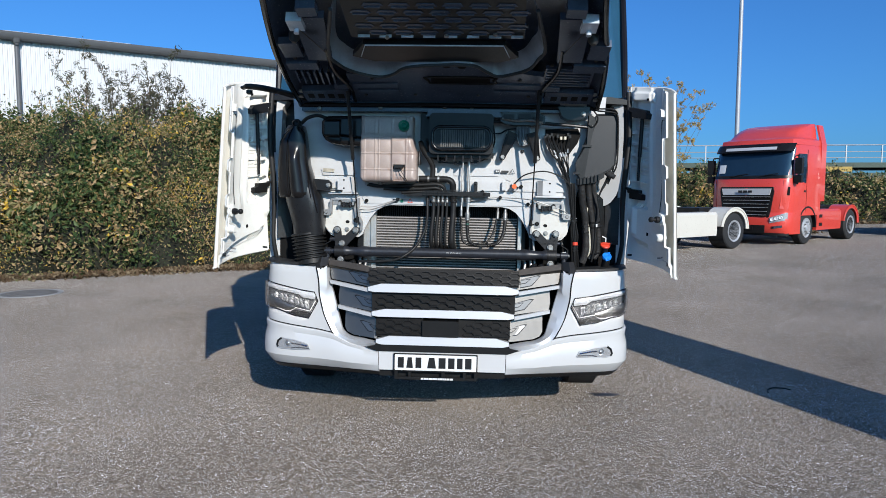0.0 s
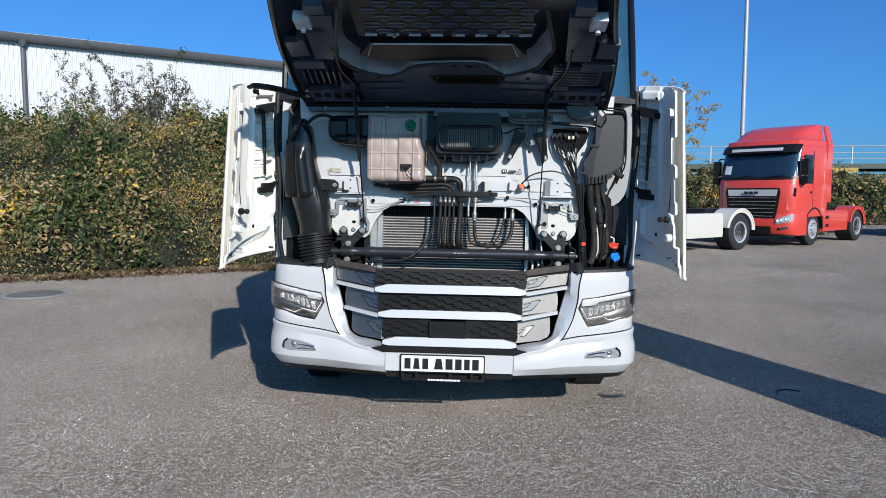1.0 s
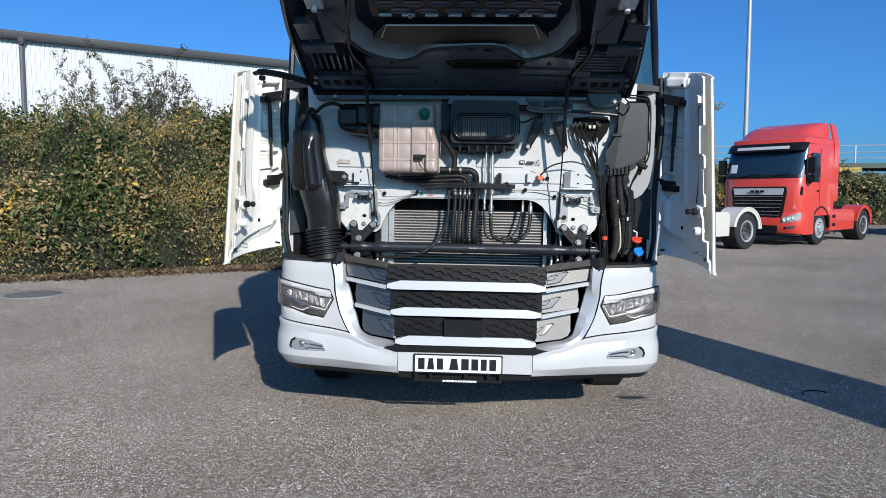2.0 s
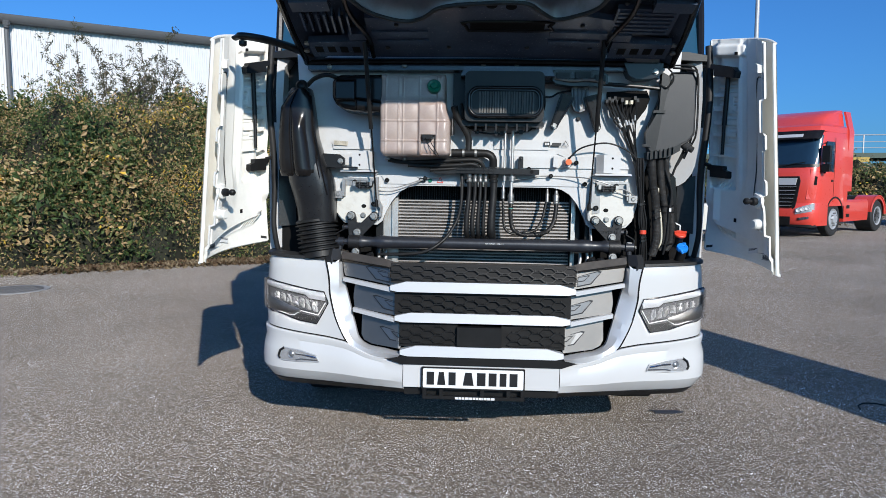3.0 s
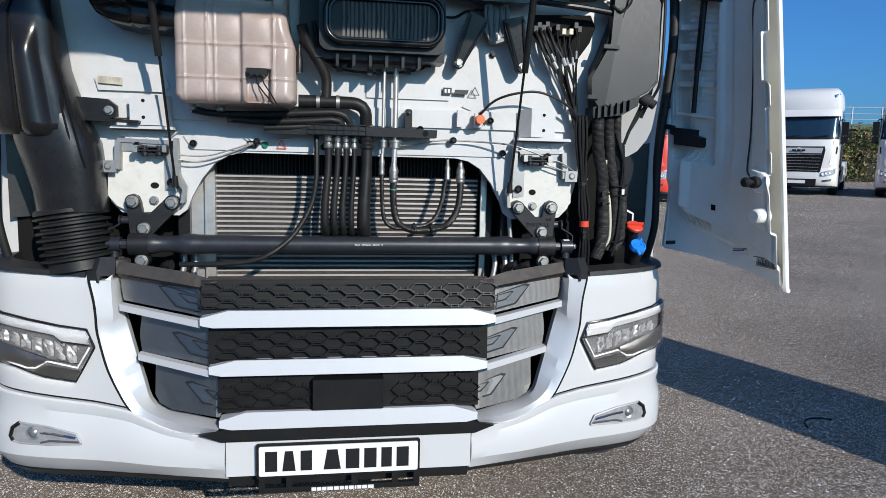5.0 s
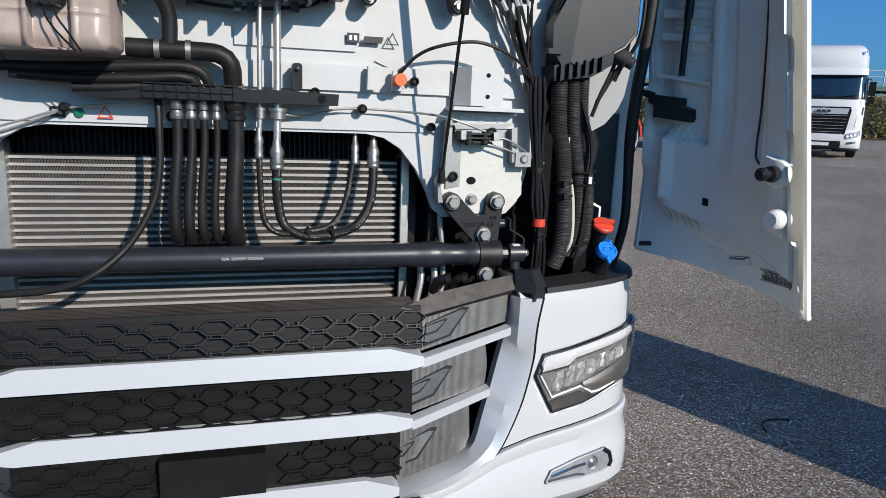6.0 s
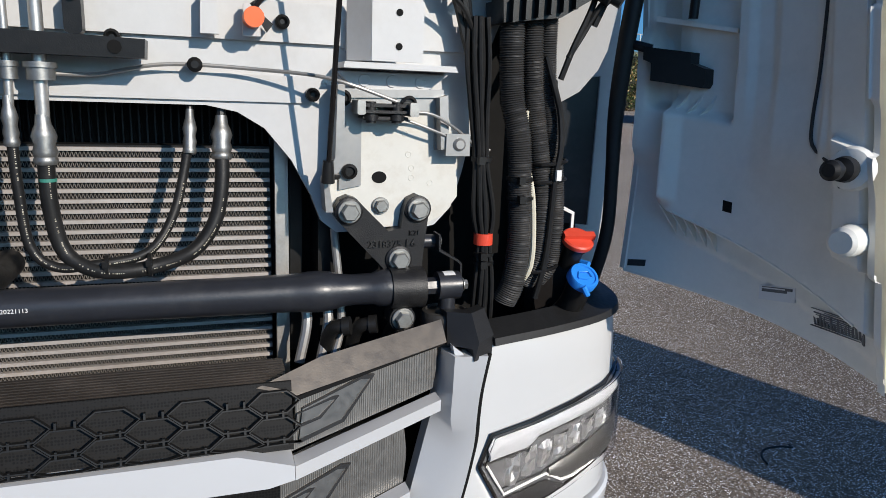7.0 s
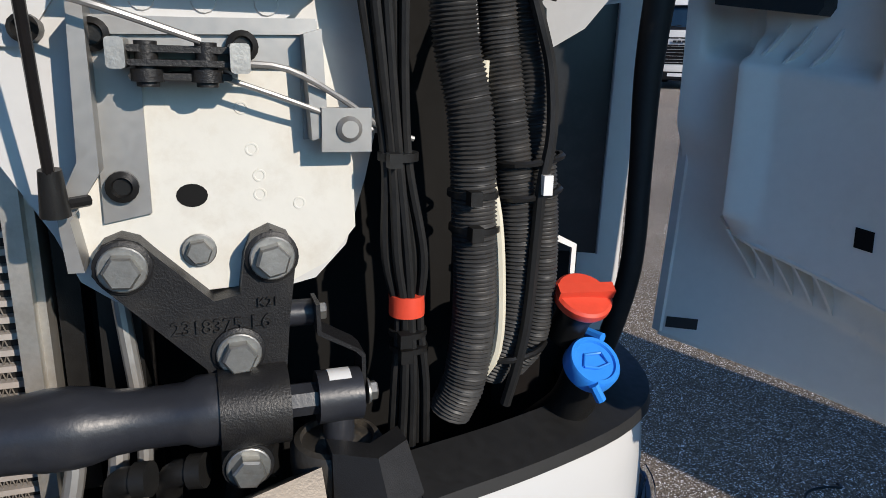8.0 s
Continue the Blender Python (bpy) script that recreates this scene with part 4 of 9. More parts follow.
def latch(bm):
    """Middle plate of the hood lock."""
    prism(bm, rounded(0.634, 0.714, 1.4885, 1.4935, 0.002, 2), FW - 0.075, 0.05)
    bev(bm, 0.0015, 1)


locks = both("hood_lock", latch, M["cast"], label="greasy black hood lock")


for z, y0 in ((1.502, 0.070), (1.480, 0.066)):
    both("lock_plate", lambda bm: (prism(bm, rounded(0.634, 0.714, z - 0.0028, z + 0.0028, 0.002, 2), FW - y0, 0.05), bev(bm, 0.0015, 1)), M["cast"], locks)
for x in (0.648, 0.694):
    both("lock_pivot", lambda bm: lathe(bm, (x, FW - 0.062, 1.472), (0, 0, 1), [(0, 0.009), (0.004, 0.009), (0.004, 0.013), (0.014, 0.013), (0.014, 0.009), (0.036, 0.009)], 14), M["cast"], locks)


def latch_end(bm):
    prism(bm, rounded(0.620, 0.634, 1.486, 1.510, 0.003, 2), FW - 0.085, 0.05)
    bev(bm, 0.002, 1)


def latch_end2(bm):
    prism(bm, rounded(0.712, 0.728, 1.484, 1.508, 0.003, 2), FW - 0.085, 0.05)
    bev(bm, 0.002, 1)


both("lock_end", latch_end, M["steel"], locks)
both("lock_end", latch_end2, M["steel"], locks)


def big_bracket(bm):
    """Face of the bent white bracket above the lock."""
    prism(bm, [(0.645, 1.675), (0.735, 1.675), (0.735, 1.575), (0.645, 1.575)], FW - 0.075, 0.006)
    bev(bm, 0.002, 2)


def bracket_shelf(bm):
    prism(bm, [(0.600, 1.572), (0.795, 1.572), (0.80, 1.562), (0.598, 1.562)], FW - 0.075, 0.075)
    bev(bm, 0.002, 2)


def bracket_side(bm):
    prism(bm, [(0.612, 1.675), (0.645, 1.675), (0.645, 1.575), (0.612, 1.575)], lambda x, z: FW - 0.03 - (x - 0.612) * 1.35, 0.006)
    bev(bm, 0.002, 2)


brackets = both("step_bracket", big_bracket, M["white_in"], label="white bent steel bracket")
both("bracket_shelf", bracket_shelf, M["white_in"], brackets)
both("bracket_side", bracket_side, M["white_in"], brackets)


def bracket_hole(bm):
    for z in (1.655, 1.600):
        lathe(bm, (0.692, FW - 0.0755, z), (0, -1, 0), [(0, 0.006), (0.0008, 0.006)], 10)


both("bracket_hole", bracket_hole, M["dark"], brackets)


def knock(bm):
    prism(bm, [(0.595, 1.558), (0.80, 1.558), (0.76, 1.528), (0.63, 1.528)], FW - 0.020, 0.02)
    bev(bm, 0.004, 2)
    for x in (0.645, 0.695, 0.748):
        lathe(bm, (x, FW - 0.020, 1.543), (0, -1, 0), [(0, 0.011), (0.0025, 0.010)], 14)


both("shelf_field", knock, M["white_in"], wall)


# ---- cast brackets and the torsion tube between them ----
def cast_y(bm):
    prism(bm, [(0.590, 1.322), (0.598, 1.336), (0.613, 1.342), (0.628, 1.337), (0.640, 1.324), (0.688, 1.276), (0.712, 1.281), (0.717, 1.315), (0.725, 1.335), (0.742, 1.343), (0.759, 1.335), (0.765, 1.315),
               (0.757, 1.25), (0.753, 1.20), (0.753, 1.15), (0.686, 1.15), (0.684, 1.19), (0.678, 1.208), (0.596, 1.296), (0.588, 1.308)], FW - 0.045, 0.035)
    bev(bm, 0.006, 2)


casts = both("cast_bracket", cast_y, M["cast"], label="black cast-iron Y bracket with raised numbers")
for x, z, tn in ((0.614, 1.315, 0.2), (0.742, 1.317, 0.5), (0.708, 1.224, 0.35), (0.710, 1.117, 0.1)):
    def bo(bm, x=x, z=z, tn=tn):
        bolt(bm, (x, FW - (0.051 if z > 1.2 else 0.077), z), r=0.0148, turn=tn)
    both("hex_bolt", bo, M["steel"], casts)


def bo2(bm):
    bolt(bm, (0.678, FW - 0.020, 1.320), r=0.0112, turn=0.4)


both("small_bolt", bo2, M["steel"], legs)


def ear(bm):
    tube(bm, [(0.710, FW - 0.076, 1.117), (0.710, FW - 0.035, 1.117)], 0.0245, 20, straight=True)


for x, z in ((0.614, 1.315), (0.742, 1.317), (0.708, 1.224)):
    both("bracket_boss", lambda bm: lathe(bm, (x, FW - 0.045, z), (0, -1, 0), [(-0.004, 0.025), (0.004, 0.025), (0.006, 0.022)], 22), M["cast"], casts)
both("bracket_ear", ear, M["cast"], casts)
both("bracket_sleeve", lambda bm: (cyl(bm, (0.687, FW - 0.06, 1.172), (0.751, FW - 0.06, 1.172), 0.0385, n=26), bev(bm, 0.004, 2, 50)), M["cast"], casts)
both("bracket_web", lambda bm: cyl(bm, (0.693, FW - 0.052, 1.135), (0.728, FW - 0.052, 1.135), 0.022, n=14), M["cast"], casts)
words("2318375", 0.0185, pose(0.681, FW - 0.0465, 1.252, 90, 0, 0), M["cast"], casts[0], "cast_number", 0.0022)
words("K21", 0.0125, pose(0.737, FW - 0.0465, 1.272, 90, 0, 0), M["cast"], casts[0], "cast_number", 0.0022)
words("L6", 0.0195, pose(0.730, FW - 0.0465, 1.253, 90, 0, 0), M["cast"], casts[0], "cast_number", 0.0022)

bm = nb()
TY, TZ = FW - 0.06, 1.1735
prof = [(-0.688, 0.034), (-0.668, 0.034), (-0.656, 0.0290), (-0.62, 0.0280), (-0.597, 0.0300), (-0.577, 0.0352), (-0.562, 0.0370), (-0.540, 0.0367), (-0.525, 0.0345), (-0.50, 0.0335), (-0.40, 0.0325), (-0.25, 0.0305)]
tube(bm, [(x, TY, TZ) for x, _ in prof] + [(-x, TY, TZ) for x, _ in prof[::-1]], 0.04, 28, straight=True)
rr = [r for _, r in prof] + [r for _, r in prof[::-1]]
for i, v in enumerate(bm.verts):
    c = Vector((v.co.x, TY, TZ))
    v.co = c + (v.co - c) * (rr[i // 28] / 0.04)
tubebar = part("torsion_tube", bm, M["tubepaint"], truck, "blue-black painted torsion tube", 50)
words("YDA  2295235  20221113", 0.0095, pose(0.06, TY - 0.0312, TZ + 0.004, 90, 0, 0), M["label"], tubebar, "printed_number", 0.0003)


def bush(bm):
    cyl(bm, (0.779, TY, 1.172), (0.823, TY, 1.172), 0.0265, n=24)
    bev(bm, 0.003, 2, 50)


bushes = both("bushing", bush, M["tubepaint"], label="black rubber bushing with a small white label")


both("bracket_pin", lambda bm: cyl(bm, (0.750, FW - 0.03, 1.252), (0.781, FW - 0.03, 1.252), 0.0135, n=14), M["tubepaint"], casts)
both("bushing_stem", lambda bm: cyl(bm, (0.801, TY, 1.155), (0.801, TY, 1.118), 0.016, n=16), M["tubepaint"], bushes)
both("bushing_neck", lambda bm: cyl(bm, (0.752, TY, 1.172), (0.784, TY, 1.172), 0.017, n=8), M["tubepaint"], bushes)


def bush_nut(bm):
    bolt(bm, (0.830, TY, 1.172), (1, 0, 0), 0.0092)


both("nut", bush_nut, M["steel"], bushes)
both("nut", lambda bm: bolt(bm, (0.785, FW - 0.03, 1.252), (1, 0, 0), 0.0085), M["steel"], bushes)


def bush_arm(bm):
    prism(bm, [(0.780, 1.270), (0.784, 1.270), (0.785, 1.242), (0.822, 1.220), (0.8285, 1.213), (0.8295, 1.155), (0.8255, 1.155), (0.8245, 1.211), (0.819, 1.217), (0.781, 1.239)], FW - 0.062, 0.036)
    bev(bm, 0.001, 1)


both("bent_arm", bush_arm, M["cast"], bushes)


def bush_label(bm):
    def fn(u, v):
        a = radians(200 + 45 * v)
        return (0.790 + 0.022 * u, TY + 0.027 * math.cos(a + radians(40)), 1.172 - 0.027 * math.sin(a + radians(40)))
    surface(bm, fn, 2, 6, 0.0006)


bm = nb()
bush_label(bm)
part("sticker", bm, M["label"], bushes[0])

# ---- radiator stack ----
bm = nb()
RY = 4.845
box(bm, -0.502, 0.492, RY + 0.012, RY + 0.06, 0.60, 1.415)
rad = part("charge_air_cooler", bm, M["black"], truck, "aluminium charge-air cooler with bright horizontal rows")
for i in range(38):
    z = 1.408 - i * 0.0185
    bm = nb()
    box(bm, -0.500, 0.490, RY, RY + 0.014, z - 0.0034, z + 0.0034)
    part("cooler_tube", bm, M["core"], rad)
bm = nb()
for i in range(38):
    z = 1.408 - (i + 0.5) * 0.0185
    for k in range(305):
        x = -0.498 + k * 0.0032
        lo, hi = (-0.0055, 0.0055) if k % 2 else (0.0055, -0.0055)
        a = bm.verts.new((x, RY + 0.005, z + lo))
        b = bm.verts.new((x + 0.0032, RY + 0.005, z + hi))
        c = bm.verts.new((x + 0.0044, RY + 0.006, z + hi))
        d = bm.verts.new((x + 0.0012, RY + 0.006, z + lo))
        bm.faces.new((a, b, c, d))
part("cooler_matrix", bm, M["finlight"], rad)["kind"] = "stuff"
for s in (-1, 1):
    bm = nb()
    x0 = -0.575 if s < 0 else 0.497
    wd = 0.072 if s < 0 else 0.026
    prism(bm, rounded(x0, x0 + wd, 0.60, 1.435, 0.010, 3), RY - 0.012, 0.09)
    prism(bm, rounded(x0 + (0.05 if s < 0 else 0.0), x0 + (0.085 if s < 0 else 0.018), 0.60, 1.45, 0.006, 2), RY - 0.03, 0.05)
    bev(bm, 0.006, 2)
    part("cooler_tank", bm, M["alu"], rad, "cast aluminium end tank")
# core sheet, near-black so the shade behind the cooler is in its colour
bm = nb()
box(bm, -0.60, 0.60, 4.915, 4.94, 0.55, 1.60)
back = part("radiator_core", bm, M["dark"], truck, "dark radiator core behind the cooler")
bm = nb()
for k in range(78):
    box(bm, -0.54 + k * 0.0138, -0.537 + k * 0.0138, 4.905, 4.916, 1.41, 1.55)
part("core_matrix", bm, M["black"], back)["kind"] = "stuff"
for s in (-1, 1):
    bm = nb()
    box(bm, 0.595 * s - 0.02, 0.595 * s + 0.02, 4.80, 4.95, 0.62, 1.52)
    box(bm, 0.54 * s - 0.012, 0.54 * s + 0.012, 4.86, 4.95, 1.0, 1.50)
    bev(bm, 0.006)
    part("radiator_shroud", bm, M["black"], truck, "black plastic air shroud")
# black sheets whose colour stands in for the engine bay's deep shade
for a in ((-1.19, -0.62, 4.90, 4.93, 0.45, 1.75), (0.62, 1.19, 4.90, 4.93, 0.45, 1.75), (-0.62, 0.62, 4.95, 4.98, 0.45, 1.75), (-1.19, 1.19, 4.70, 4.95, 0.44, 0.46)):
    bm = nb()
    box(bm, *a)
    part("bay_lining", bm, M["dark"], truck, "black sheet standing in for the engine bay's shade")
# lower clutter under the tube
for x in (-0.60, -0.56, 0.535, 0.575, 0.60):
    bm = nb()
    tube(bm, [(x, 4.77, 1.27 if x > 0.59 else 1.16), (x + 0.012, 4.755, 1.10), (x - 0.005, 4.74, 1.02)], 0.010 if x < 0.59 else 0.008, 10)
    part("coolant_stub", bm, M["sheet"], truck)
for x in (0.58, 0.63, -0.66, 0.70):
    bm = nb()
    tube(bm, [(x, 4.76, 1.02), (x + 0.004, 4.735, 1.070), (x + 0.014, 4.712, 1.095), (x + 0.034, 4.704, 1.098)], 0.0135, 12)
    cyl(bm, (x + 0.026, 4.707, 1.097), (x + 0.040, 4.702, 1.099), 0.0175, n=14)
    part("elbow_hose", bm, M["rubber"], truck, "short black elbow hose")

# ---- hoses on the wall ----
HY = 4.685
HOSES = [(-0.084, 0.0125, -0.095), (-0.052, 0.0105, -0.063), (-0.023, 0.0095, -0.032), (0.006, 0.0085, -0.002), (0.050, 0.0195, 0.042)]
for xt, r, xb in HOSES:
    bm = nb()
    tube(bm, [(xt, HY, 1.555), (xt, HY, 1.45), (xb, HY - 0.005, 1.32), (xb, HY, 1.245), (xb + 0.004, HY + 0.02, 1.222), (xb + 0.006, HY + 0.06, 1.212), (xb + 0.006, HY + 0.15, 1.212)],
         lambda t: r * (1.0 + 0.25 * min(1, max(0, t - 0.2) * 2)), 14)
    h = part("coolant_hose", bm, M["rubber"], truck, "black rubber coolant hose")
    bm = nb()
    lathe(bm, (xt, HY, 1.515), (0, 0, 1), [(0, r * 1.15), (0.003, r * 1.28), (0.012, r * 1.28), (0.015, r * 1.1), (0.022, r * 0.95), (0.03, r * 1.2), (0.045, r * 1.2), (0.047, r)], 16)
    part("hose_fitting", bm, M["steel"] if r < 0.015 else M["black"], h)
bm = nb()
tube(bm, [(-0.126, HY + 0.01, 1.565), (-0.124, HY, 1.50), (-0.126, HY - 0.005, 1.40), (-0.145, HY - 0.01, 1.31), (-0.20, HY - 0.03, 1.215), (-0.27, HY - 0.06, 1.155), (-0.34, HY - 0.065, 1.125), (-0.45, HY - 0.06, 1.113), (-0.58, HY - 0.05, 1.110)], 0.009, 10)
part("breather_hose", bm, M["rubber"], truck, "thin black hose hanging across the radiator")
# hydraulic pair looped before the radiator
LOOPS = [[(0.110, HY, 1.79), (0.108, HY, 1.70), (0.107, HY, 1.53), (0.104, HY, 1.455), (0.106, HY, 1.363), (0.115, HY, 1.271), (0.150, HY - 0.005, 1.238), (0.21, HY - 0.012, 1.242), (0.27, HY, 1.250), (0.301, HY + 0.01, 1.274),
          (0.325, HY + 0.03, 1.32), (0.340, HY + 0.05, 1.378), (0.352, HY + 0.06, 1.44), (0.354, HY + 0.075, 1.50)],
         [(0.150, HY, 1.80), (0.150, HY, 1.68), (0.149, HY, 1.54), (0.147, HY, 1.428), (0.147, HY, 1.339), (0.158, HY, 1.27), (0.183, HY - 0.008, 1.242), (0.224, HY - 0.016, 1.230), (0.285, HY - 0.01, 1.233), (0.350, HY + 0.03, 1.248),
          (0.388, HY + 0.045, 1.298), (0.401, HY + 0.055, 1.362), (0.403, HY + 0.07, 1.430), (0.404, HY + 0.08, 1.50)]]
for pts, r in zip(LOOPS, (0.0078, 0.0122)):
    bm = nb()
    q = pts[-2]
    tube(bm, pts[3:-2] + [Vector(pts[-2]).lerp(Vector(pts[-3]), 0.15)], r, 12)
    h = part("hydraulic_hose", bm, M["rubber"], truck, "braided black hydraulic hose with steel ends")
    bm = nb()
    tube(bm, pts[:4], r * 0.78, 12)
    part("steel_line", bm, M["alu"], h)
    bm = nb()
    tube(bm, [q, pts[-1]], r * 0.7, 10, straight=True)
    part("end_line", bm, M["black"], h)
    x = pts[3][0]
    for (cx, cy, cz, ax) in ((x, HY, pts[3][2], (0, 0, 1)), (q[0], q[1], q[2], Vector(pts[-1]) - Vector(q))):
        bm = nb()
        lathe(bm, (cx, cy, cz), ax, [(-0.03, r * 1.25), (-0.026, r * 1.42), (-0.022, r * 1.42), (-0.018, r * 1.25), (-0.010, r * 1.45), (0, r * 1.2), (0.012, r * 1.5), (0.022, r * 1.25), (0.03, r * 0.95), (0.045, r * 0.8)], 14)
        part("crimped_ferrule", bm, M["steel"], h, "", 40)
    bm = nb()
    lathe(bm, (pts[1][0], HY, 1.535), (0, 0, 1), [(-0.012, r * 1.0), (-0.012, r * 1.6), (0.006, r * 1.6), (0.006, r * 1.9), (0.014, r * 1.9), (0.014, r)], 14)
    part("union_nut", bm, M["steel"], h)
    # worn white print along the hose
    rp = random.Random(int(r * 1e5))
    line = spline(pts[3:-2], 0.0030)
    bm = nb()
    side = Vector((0.42, -0.90, 0.0)).normalized()
    for i in range(8, len(line) - 6):
        if rp.random() < 0.30 or i % 29 < 5:
            continue
        t = (line[i + 1] - line[i - 1]).normalized()
        out = (side - t * side.dot(t)).normalized()
        across = t.cross(out)
        c = line[i] + out * (r + 0.0002)
        w, l = 0.0006 + 0.0006 * rp.random(), 0.0005 + 0.0006 * rp.random()
        vs = [bm.verts.new(c + across * a * w + t * b * l + out * d) for d in (0.0, 0.0003) for a, b in ((-1, -1), (1, -1), (1, 1), (-1, 1))]
        for f in ((4, 5, 6, 7), (0, 1, 5, 4), (1, 2, 6, 5), (2, 3, 7, 6), (3, 0, 4, 7)):
            bm.faces.new([vs[j] for j in f])
    part("print_marks", bm, M["faded_tan"], h)["kind"] = "stuff"
    if r > 0.01:
        bm = nb()
        lathe(bm, (0.147, HY, 1.372), (0, 0, 1), [(0, r), (0, r + 0.0006), (0.005, r + 0.0006), (0.005, r)], 16)
        part("paint_ring", bm, M["teal"], h, "thin green paint ring")
        for x in (0.222, 0.285):
            bm = nb()
            lathe(bm, (x, HY - 0.010, 1.237), (1, 0, 0), [(-0.003, 0.017), (-0.003, 0.0195), (0.003, 0.0195), (0.003, 0.017)], 18)
            box(bm, x - 0.005, x + 0.005, HY - 0.034, HY - 0.026, 1.240, 1.250)
            part("cable_tie", bm, M["black"], h)
# plastic crossbar that holds them
bm = nb()
prism(bm, [(-0.300, 1.572), (-0.27, 1.558), (0.13, 1.560), (0.295, 1.560), (0.297, 1.588), (0.12, 1.592), (0.06, 1.590), (-0.17, 1.592), (-0.27, 1.588)], HY - 0.03, 0.06)
bev(bm, 0.004, 2)
bar = part("hose_carrier", bm, M["black"], truck, "black plastic hose carrier bar")
bm = nb()
for k in range(9):
    box(bm, -0.155 + k * 0.025, -0.152 + k * 0.025, HY - 0.036, HY - 0.02, 1.562, 1.598)
for z in (1.563, 1.579, 1.596):
    box(bm, -0.157, 0.05, HY - 0.036, HY - 0.02, z - 0.0015, z + 0.0015)
part("carrier_ribs", bm, M["black"], bar)
bm = nb()
lathe(bm, (0.255, HY - 0.031, 1.575), (0, -1, 0), [(0, 0.010), (0.001, 0.010)], 14)
part("carrier_hole", bm, M["dark"], bar)
bm = nb()
prism(bm, rounded(0.185, 0.210, 1.592, 1.66, 0.008), HY, 0.03)
lathe(bm, (0.1975, HY, 1.645), (0, -1, 0), [(0, 0.006), (0.006, 0.006), (0.007, 0.003)], 12)
bev(bm, 0.003)
part("carrier_foot", bm, M["black"], bar)
# big bent pipe and its branches
for pts, r, nm in (([(-0.185, 4.66, 1.672), (-0.13, 4.66, 1.672), (-0.05, 4.66, 1.672), (0.015, 4.66, 1.668), (0.042, 4.662, 1.645), (0.046, 4.675, 1.60), (0.046, HY, 1.55)], 0.0215, "coolant_pipe"),
                   ([(-0.172, 4.60, 1.915), (-0.155, 4.62, 1.86), (-0.115, 4.64, 1.80), (-0.092, 4.655, 1.75), (-0.092, 4.66, 1.68)], 0.0175, "coolant_pipe"),
                   ([(-0.135, 4.66, 1.94), (-0.12, 4.665, 1.87), (-0.11, 4.67, 1.83), (-0.07, 4.67, 1.805), (-0.02, 4.67, 1.81)], 0.008, "vent_hose"),
                   ([(-0.53, 4.64, 1.63), (-0.45, 4.65, 1.618), (-0.30, 4.655, 1.622), (-0.15, 4.655, 1.632), (-0.06, 4.66, 1.636), (-0.02, 4.665, 1.620), (-0.004, 4.68, 1.58), (0.0, HY, 1.555)], 0.0125, "coolant_pipe"),
                   ([(-0.42, 4.65, 1.602), (-0.30, 4.655, 1.598), (-0.16, 4.655, 1.605), (-0.07, 4.66, 1.612), (-0.038, 4.67, 1.60), (-0.030, HY, 1.56)], 0.0115, "coolant_pipe"),
                   ([(-0.30, 4.66, 1.578), (-0.22, 4.66, 1.582), (-0.12, 4.668, 1.59), (-0.07, 4.675, 1.585), (-0.06, HY, 1.555)], 0.011, "coolant_pipe")):
    bm = nb()
    tube(bm, pts, r, 14)
    h = part(nm, bm, M["rubber"], truck, "black bent coolant pipe")
    if r > 0.02:
        for x in (-0.125, -0.058):
            bm = nb()
            cyl(bm, (x, 4.66, 1.672), (x + 0.012, 4.66, 1.672), r * 1.12, n=20)
            part("hose_clamp", bm, M["steel"], h)
        bm = nb()
        cyl(bm, (0.046, 4.678, 1.588), (0.046, 4.682, 1.600), r * 1.14, n=20)
        part("hose_clamp", bm, M["steel"], h)
# release cables along the wall
for pts, r, mt in (([(-0.60, 4.70, 1.478), (-0.50, 4.705, 1.478), (-0.42, 4.71, 1.50), (-0.33, 4.715, 1.53), (-0.22, 4.715, 1.545)], 0.0028, "alu"),
                   ([(-0.60, 4.70, 1.465), (-0.52, 4.705, 1.458), (-0.42, 4.71, 1.49), (-0.33, 4.715, 1.53)], 0.0028, "alu"),
                   ([(0.155, 4.705, 1.533), (0.22, 4.715, 1.535), (0.30, 4.715, 1.552), (0.365, 4.715, 1.556), (0.46, 4.708, 1.553), (0.55, 4.68, 1.547), (0.61, 4.662, 1.534), (0.69, 4.67, 1.509)], 0.0032, "sheet"),
                   ([(0.72, 4.68, 1.492), (0.76, 4.68, 1.488), (0.81, 4.69, 1.462), (0.85, 4.70, 1.435), (0.88, 4.70, 1.425)], 0.0028, "sheet"),
                   ([(0.70, 4.69, 1.482), (0.76, 4.69, 1.462), (0.82, 4.70, 1.44), (0.865, 4.705, 1.428)], 0.0025, "sheet"),
                   ([(0.455, 4.70, 1.645), (0.50, 4.68, 1.695), (0.56, 4.66, 1.722), (0.65, 4.65, 1.735), (0.73, 4.655, 1.715), (0.80, 4.67, 1.675), (0.84, 4.69, 1.62)], 0.0045, "rubber")):
    bm = nb()
    tube(bm, pts, r, 8)
    part("release_cable", bm, M[mt], truck, "thin release cable")
for x, z in ((-0.33, 1.532), (0.365, 1.556)):
    bm = nb()
    lathe(bm, (x, 4.73, z), (0, -1, 0), [(0, 0.012), (0.025, 0.012), (0.03, 0.006)], 12)
    part("cable_clip", bm, M["black"], truck)
bm = nb()
tube(bm, [(0.455, 4.735, 1.632), (0.455, 4.70, 1.632), (0.456, 4.668, 1.632)], lambda t: 0.010 + 0.006 * (t > 0.4), 16)
bev(bm, 0.003, 2, 60)
knob = part("drain_knob", bm, M["orange"], truck, "orange round knob on a black clip")
bm = nb()
